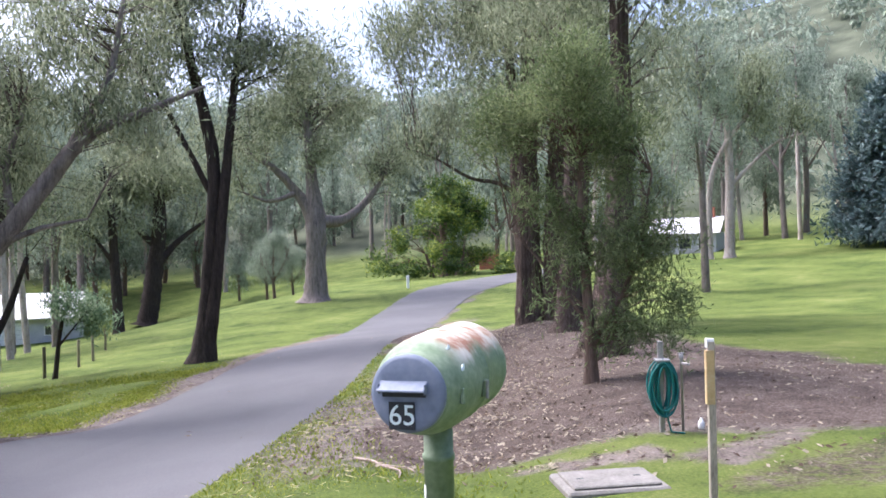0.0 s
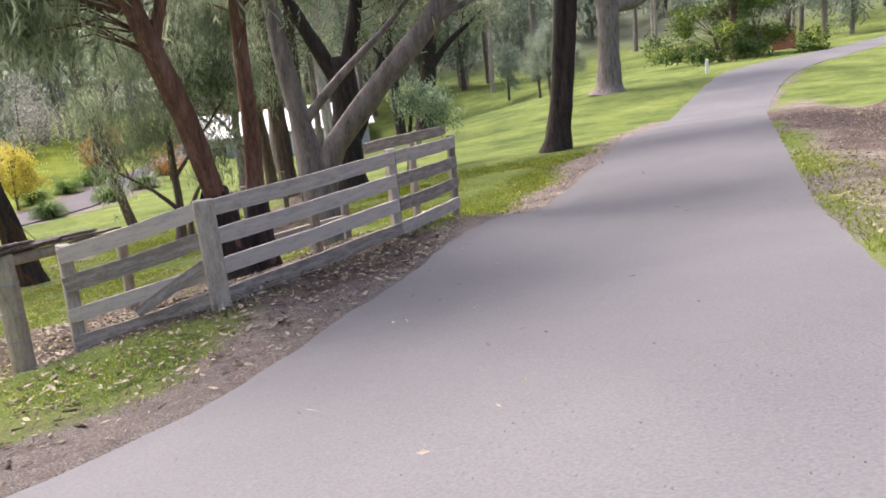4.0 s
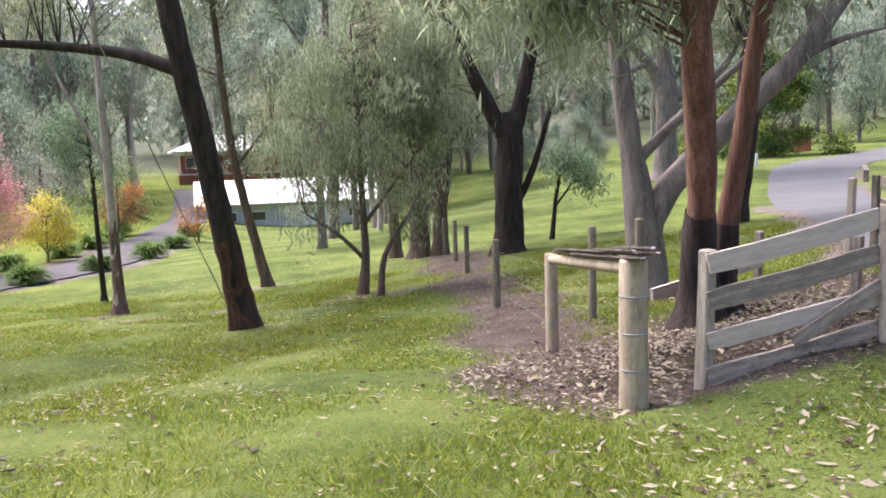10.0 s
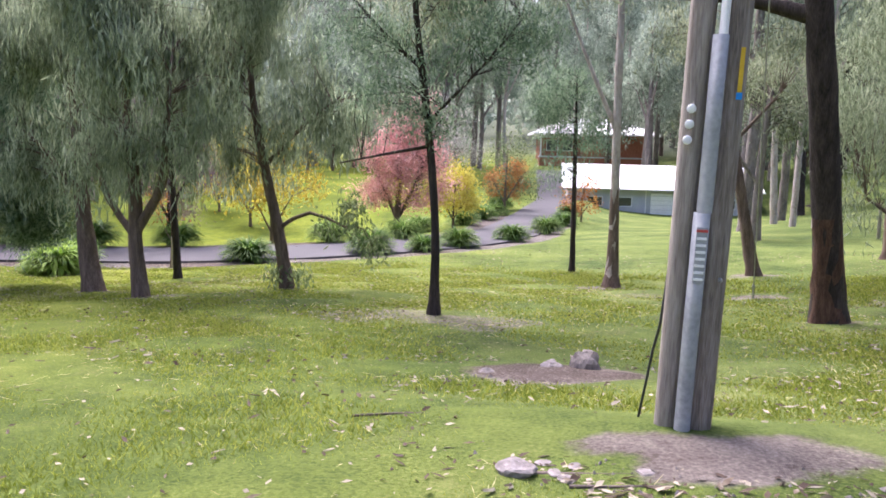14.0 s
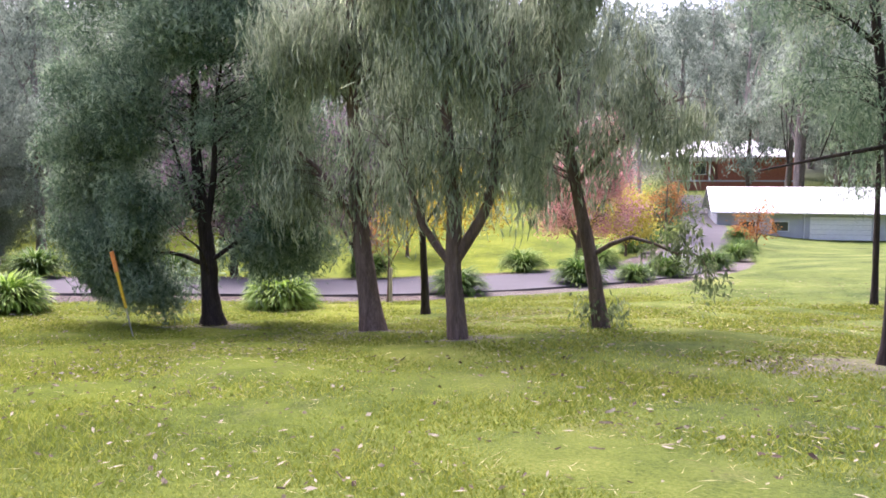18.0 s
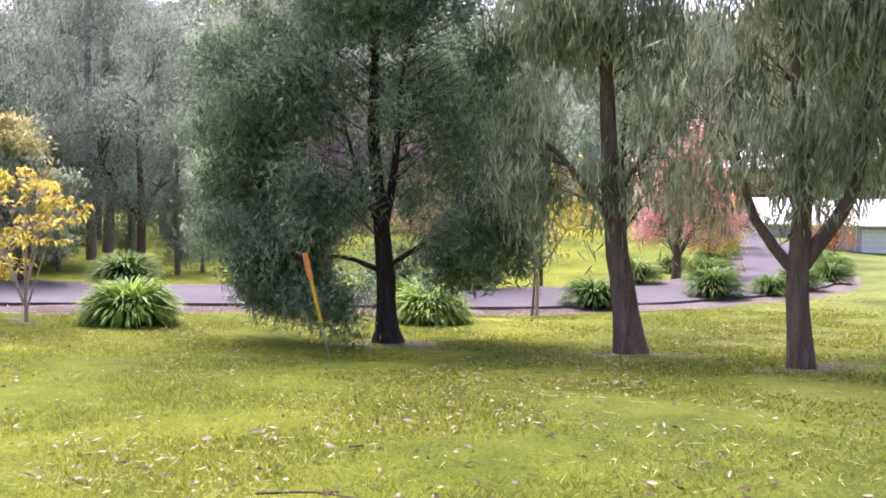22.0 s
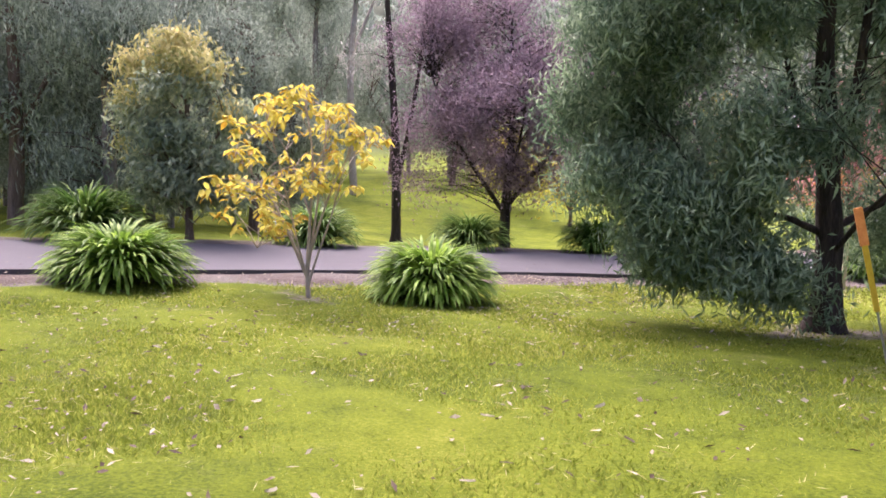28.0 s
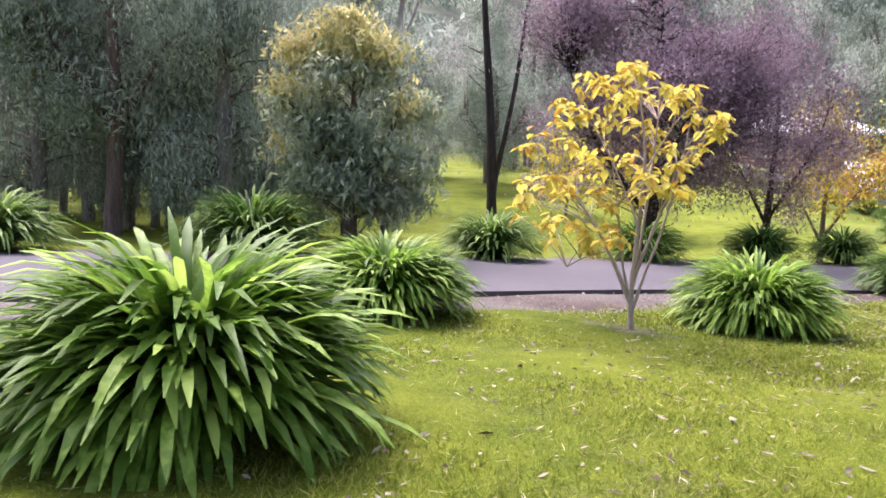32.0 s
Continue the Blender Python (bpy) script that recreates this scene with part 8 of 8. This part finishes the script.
def litter():
    x, y, d = scatter(42000, 26, 1.05)
    extra = rng.normal(size=(5200, 2)) * np.array([1.15, 0.8]) + np.array([1.3, 8.5])
    ex2 = np.stack([rng.uniform(6, 19, 11000), rng.uniform(1, 19, 11000)], -1)
    t = rng.uniform(0, 1, 2200)
    q = rng.uniform(0, 1, 3000)
    ex6 = np.stack([-36 + 23 * q, 17.0 + 15.2 * q], -1) + rng.normal(size=(3000, 2)) * 0.55
    ex4 = rng.normal(size=(900, 2)) * np.array([0.85, 0.45]) + np.array([-6.0, 7.75])
    ex5 = rng.normal(size=(500, 2)) * np.array([0.7, 0.45]) + np.array([-7.0, 11.9])
    ex3 = np.stack([-1 + 5.5 * t, 4.2 + 4.5 * t**1.3], -1) + rng.normal(size=(2200, 2)) * 0.55
    edge = smooth_line(EDGE_RIGHT[3:9], 0.3)
    pick = edge[rng.integers(2, len(edge) - 2, 7000)]
    ex7 = pick + (rng.normal(2.7, 0.75, 7000))[:, None] * np.array([0.85, -0.5]) + rng.normal(size=(7000, 2)) * 0.2
    x, y = np.concatenate([ex7[:, 0], x, extra[:, 0], ex2[:, 0], ex3[:, 0], ex4[:, 0], ex5[:, 0], ex6[:, 0]]), np.concatenate([ex7[:, 1], y, extra[:, 1], ex2[:, 1], ex3[:, 1], ex4[:, 1], ex5[:, 1], ex6[:, 1]])
    patchy = np.sin(x * 0.9 + 1.7 * np.sin(y * 0.6)) * np.sin(y * 0.8 + x * 0.3) > rng.uniform(-1.3, 0.7, len(x))
    patchy[:7000] = True
    fenced = (((x - 1.3) / 2.4) ** 2 + ((y - 8.4) / 1.7) ** 2 < 1) & (y > 6.85 + 0.5 * np.sin(2.1 * x) ** 2)
    patchy |= fenced
    e, s, g = cover(x, y)
    bare = np.maximum(e, s) > 0.35
    ok = patchy & ((x < 5) | bare | (rng.uniform(0, 1, len(x)) < 0.1)) & ((x > -22) | (rng.uniform(0, 1, len(x)) < 0.8)) & (~on_road(x, y) | (rng.uniform(0, 1, len(x)) < 0.05))
    x, y, fenced = x[ok], y[ok], fenced[ok]
    n = len(x)
    z = height(x, y) + rng.uniform(0.012, 0.04, n) + np.where(on_road(x, y), 0.03, 0)
    a = rng.uniform(0, 2 * np.pi, n)
    ln, w = 0.025 + 0.08 * rng.uniform(0, 1, n) ** 1.8, rng.uniform(0.007, 0.017, n)
    ln, w = ln * np.where(fenced, 1.2, 1), w * np.where(fenced, 1.15, 1)
    dx, dy = np.cos(a), np.sin(a)
    tilt = rng.normal(size=n) * 0.25
    c = np.stack([x, y, z], -1)
    ahead = np.stack([dx, dy, tilt], -1) * ln[:, None] / 2
    side = np.stack([-dy, dx, rng.normal(size=n) * 0.4], -1) * w[:, None]
    v = np.stack([c - ahead, c + side, c + ahead, c - side + np.array([0, 0, 0.004])], 1).reshape(-1, 3)
    tagged(new("leaf_litter", mesh_np("leaf_litter", v, [np.arange(4 * n).reshape(-1, 4)], LITTER)), "pale fallen gum leaves and bark bits on the lawn", "leaf litter", kind="stuff")


def bark_bits():
    """Broad curled pieces of shed bark and big dry leaves, bowed across their width."""
    x, y, d = scatter(8000, 20, 0.8)
    a1 = np.stack([rng.uniform(6, 19, 2200), rng.uniform(1, 17, 2200)], -1)
    a2 = rng.normal(size=(260, 2)) * np.array([0.9, 0.4]) + np.array([-6.0, 7.7])
    a3 = rng.normal(size=(320, 2)) * np.array([0.8, 0.5]) + np.array([-7.0, 11.9])
    t = rng.uniform(0, 1, 700)
    a4 = np.stack([-1 + 5.5 * t, 4.0 + 4.5 * t**1.3], -1) + rng.normal(size=(700, 2)) * 0.5
    p = np.vstack([np.stack([x, y], -1), a1, a2, a3, a4])
    p = p[~on_road(p[:, 0], p[:, 1])]
    drift = np.sin(p[:, 0] * 1.3 + 2 * np.sin(p[:, 1] * 0.9)) * np.sin(p[:, 1] * 1.1 + 0.4 * p[:, 0])
    e, s, _ = cover(p[:, 0], p[:, 1])
    p, drift = p[(p[:, 0] < 5) | (np.maximum(e, s) > 0.3)], drift[(p[:, 0] < 5) | (np.maximum(e, s) > 0.3)]
    p = p[(drift > rng.uniform(-1.4, 0.8, len(p))) & ((p[:, 0] > -22) | (rng.uniform(0, 1, len(p)) < 0.6))]
    n = len(p)
    ln = 0.035 + 0.075 * rng.uniform(0, 1, n) ** 2.2
    w = ln * rng.uniform(0.14, 0.26, n)
    bow, curl = rng.uniform(-0.5, 0.9, n), rng.normal(size=n) * 0.35
    i, j = np.meshgrid(np.linspace(-0.5, 0.5, 4), np.linspace(-1, 1, 3), indexing="ij")
    i, j = i.ravel(), j.ravel()
    taper = 1 - 0.55 * np.abs(2 * i) ** 2
    lx = ln[:, None] * i
    ly = w[:, None] * j * taper * rng.uniform(0.5, 1.25, (n, 12)) + ln[:, None] * curl[:, None] * i**2
    lz = w[:, None] * bow[:, None] * (1 - j**2) + ln[:, None] * rng.normal(size=(n, 1)) * 0.12 * i + rng.uniform(0.012, 0.03, n)[:, None]
    a = rng.uniform(0, 2 * np.pi, n)[:, None]
    wx, wy = p[:, :1] + lx * np.cos(a) - ly * np.sin(a), p[:, 1:] + lx * np.sin(a) + ly * np.cos(a)
    v = np.stack([wx, wy, height(wx, wy) + lz], -1).reshape(-1, 3)
    quads = np.array([(3 * r + c, 3 * r + c + 1, 3 * r + c + 4, 3 * r + c + 3) for r in range(3) for c in range(2)])
    f = (np.arange(n)[:, None, None] * 12 + quads).reshape(-1, 4)
    tagged(new("bark_litter", mesh_np("bark_litter", v, [f], BARK_BITS)), "curled shed bark and broad dry leaves on the grass", "bark litter", kind="stuff")


def straw():
    """Dry clippings lying in the turf."""
    x, y, d = scatter(48000, 16, 1.5)
    e, s, g = cover(x, y)
    drift = np.sin(x * 1.1 + 1.9 * np.sin(y * 0.8)) * np.sin(y * 1.3 + 0.5 * x)
    ok = ~on_road(x, y) & (np.maximum(s, g) < 0.4) & (drift > rng.uniform(-1.0, 1.0, len(x))) & ((x > -20) | (rng.uniform(0, 1, len(x)) < 0.75))
    x, y, d = x[ok], y[ok], d[ok]
    n = len(x)
    a = rng.uniform(0, 2 * np.pi, n)
    ln, w = rng.uniform(0.02, 0.07, n) * (1 + 0.04 * d), 0.0022 + 0.0006 * d
    c = np.stack([x, y, height(x, y) + rng.uniform(0.012, 0.03, n)], -1)
    ahead = np.stack([np.cos(a), np.sin(a), rng.normal(size=n) * 0.2], -1) * ln[:, None]
    side = np.stack([-np.sin(a), np.cos(a), rng.normal(size=n) * 0.5], -1) * w[:, None]
    v = np.stack([c - ahead, c + side, c + ahead], 1).reshape(-1, 3)
    tagged(new("dry_grass", mesh_np("dry_grass", v, [np.arange(3 * n).reshape(-1, 3)], STRAW)), "pale dry grass clippings scattered over the lawn", "grass", kind="stuff")


def grit():
    """Loose stones and grit on the road edges and the junction."""
    n = 1500
    x = np.concatenate([rng.uniform(3.0, 6.0, n), rng.normal(5.9, 0.35, 500), rng.uniform(-26, 2, 900)])
    y = np.concatenate([rng.uniform(-1.5, 3.0, n), rng.uniform(0, 4, 500), np.zeros(900)])
    line = np.array(CAM_LINE)
    y[-900:] = np.interp(-x[-900:], -line[:, 0], line[:, 1]) + rng.normal(1.1, 0.35, 900)
    clods = np.vstack([rng.normal(size=(900, 2)) * np.array([0.55, 0.26]) + np.array([-6.1, 7.75]), rng.normal(size=(700, 2)) * np.array([0.65, 0.38]) + np.array([-7.2, 11.8])])
    x, y = np.concatenate([x, clods[:, 0]]), np.concatenate([y, clods[:, 1]])
    c = np.stack([x, y, height(x, y) + 0.016], -1)
    c[-1600:, 2] -= 0.012
    r = rng.uniform(0.002, 0.006, len(x))[:, None]
    r[-1600:] = 0.006 + 0.034 * rng.uniform(0, 1, (1600, 1)) ** 3
    shape = np.array([(1, 0, 0), (-0.5, 0.87, 0), (-0.5, -0.87, 0), (0, 0, 1.0)])
    v = (c[:, None] + (shape + rng.normal(size=(len(x), 4, 3)) * 0.25) * r[:, :, None]).reshape(-1, 3)
    f = (np.arange(len(x))[:, None, None] * 4 + np.array([(0, 1, 3), (1, 2, 3), (2, 0, 3)])).reshape(-1, 3)
    tagged(new("road_grit", mesh_np("road_grit", v, [f], ROCK)), "loose grit, clods and small stones on the asphalt and bare earth", "gravel", kind="stuff")


grass()
litter()
bark_bits()
straw()
grit()
bm = bmesh.new()
bmesh.ops.create_icosphere(bm, subdivisions=1, radius=1)
bud = bm_mesh("flower", bm, FLOWER)
for fx, fy in ((-4.3, 5.9), (-3.3, 5.9), (-3.9, 5.6), (-3.2, 6.4), (-5.3, 6.3)):
    ob = new("dandelion_flower", bud)
    ob.matrix_basis = pose(fx, fy, float(height(fx, fy)) + 0.035) @ Matrix.Diagonal((0.018, 0.018, 0.009, 1))
    tagged(ob, "small yellow dandelion flower in the lawn", "flower", "dandelions")
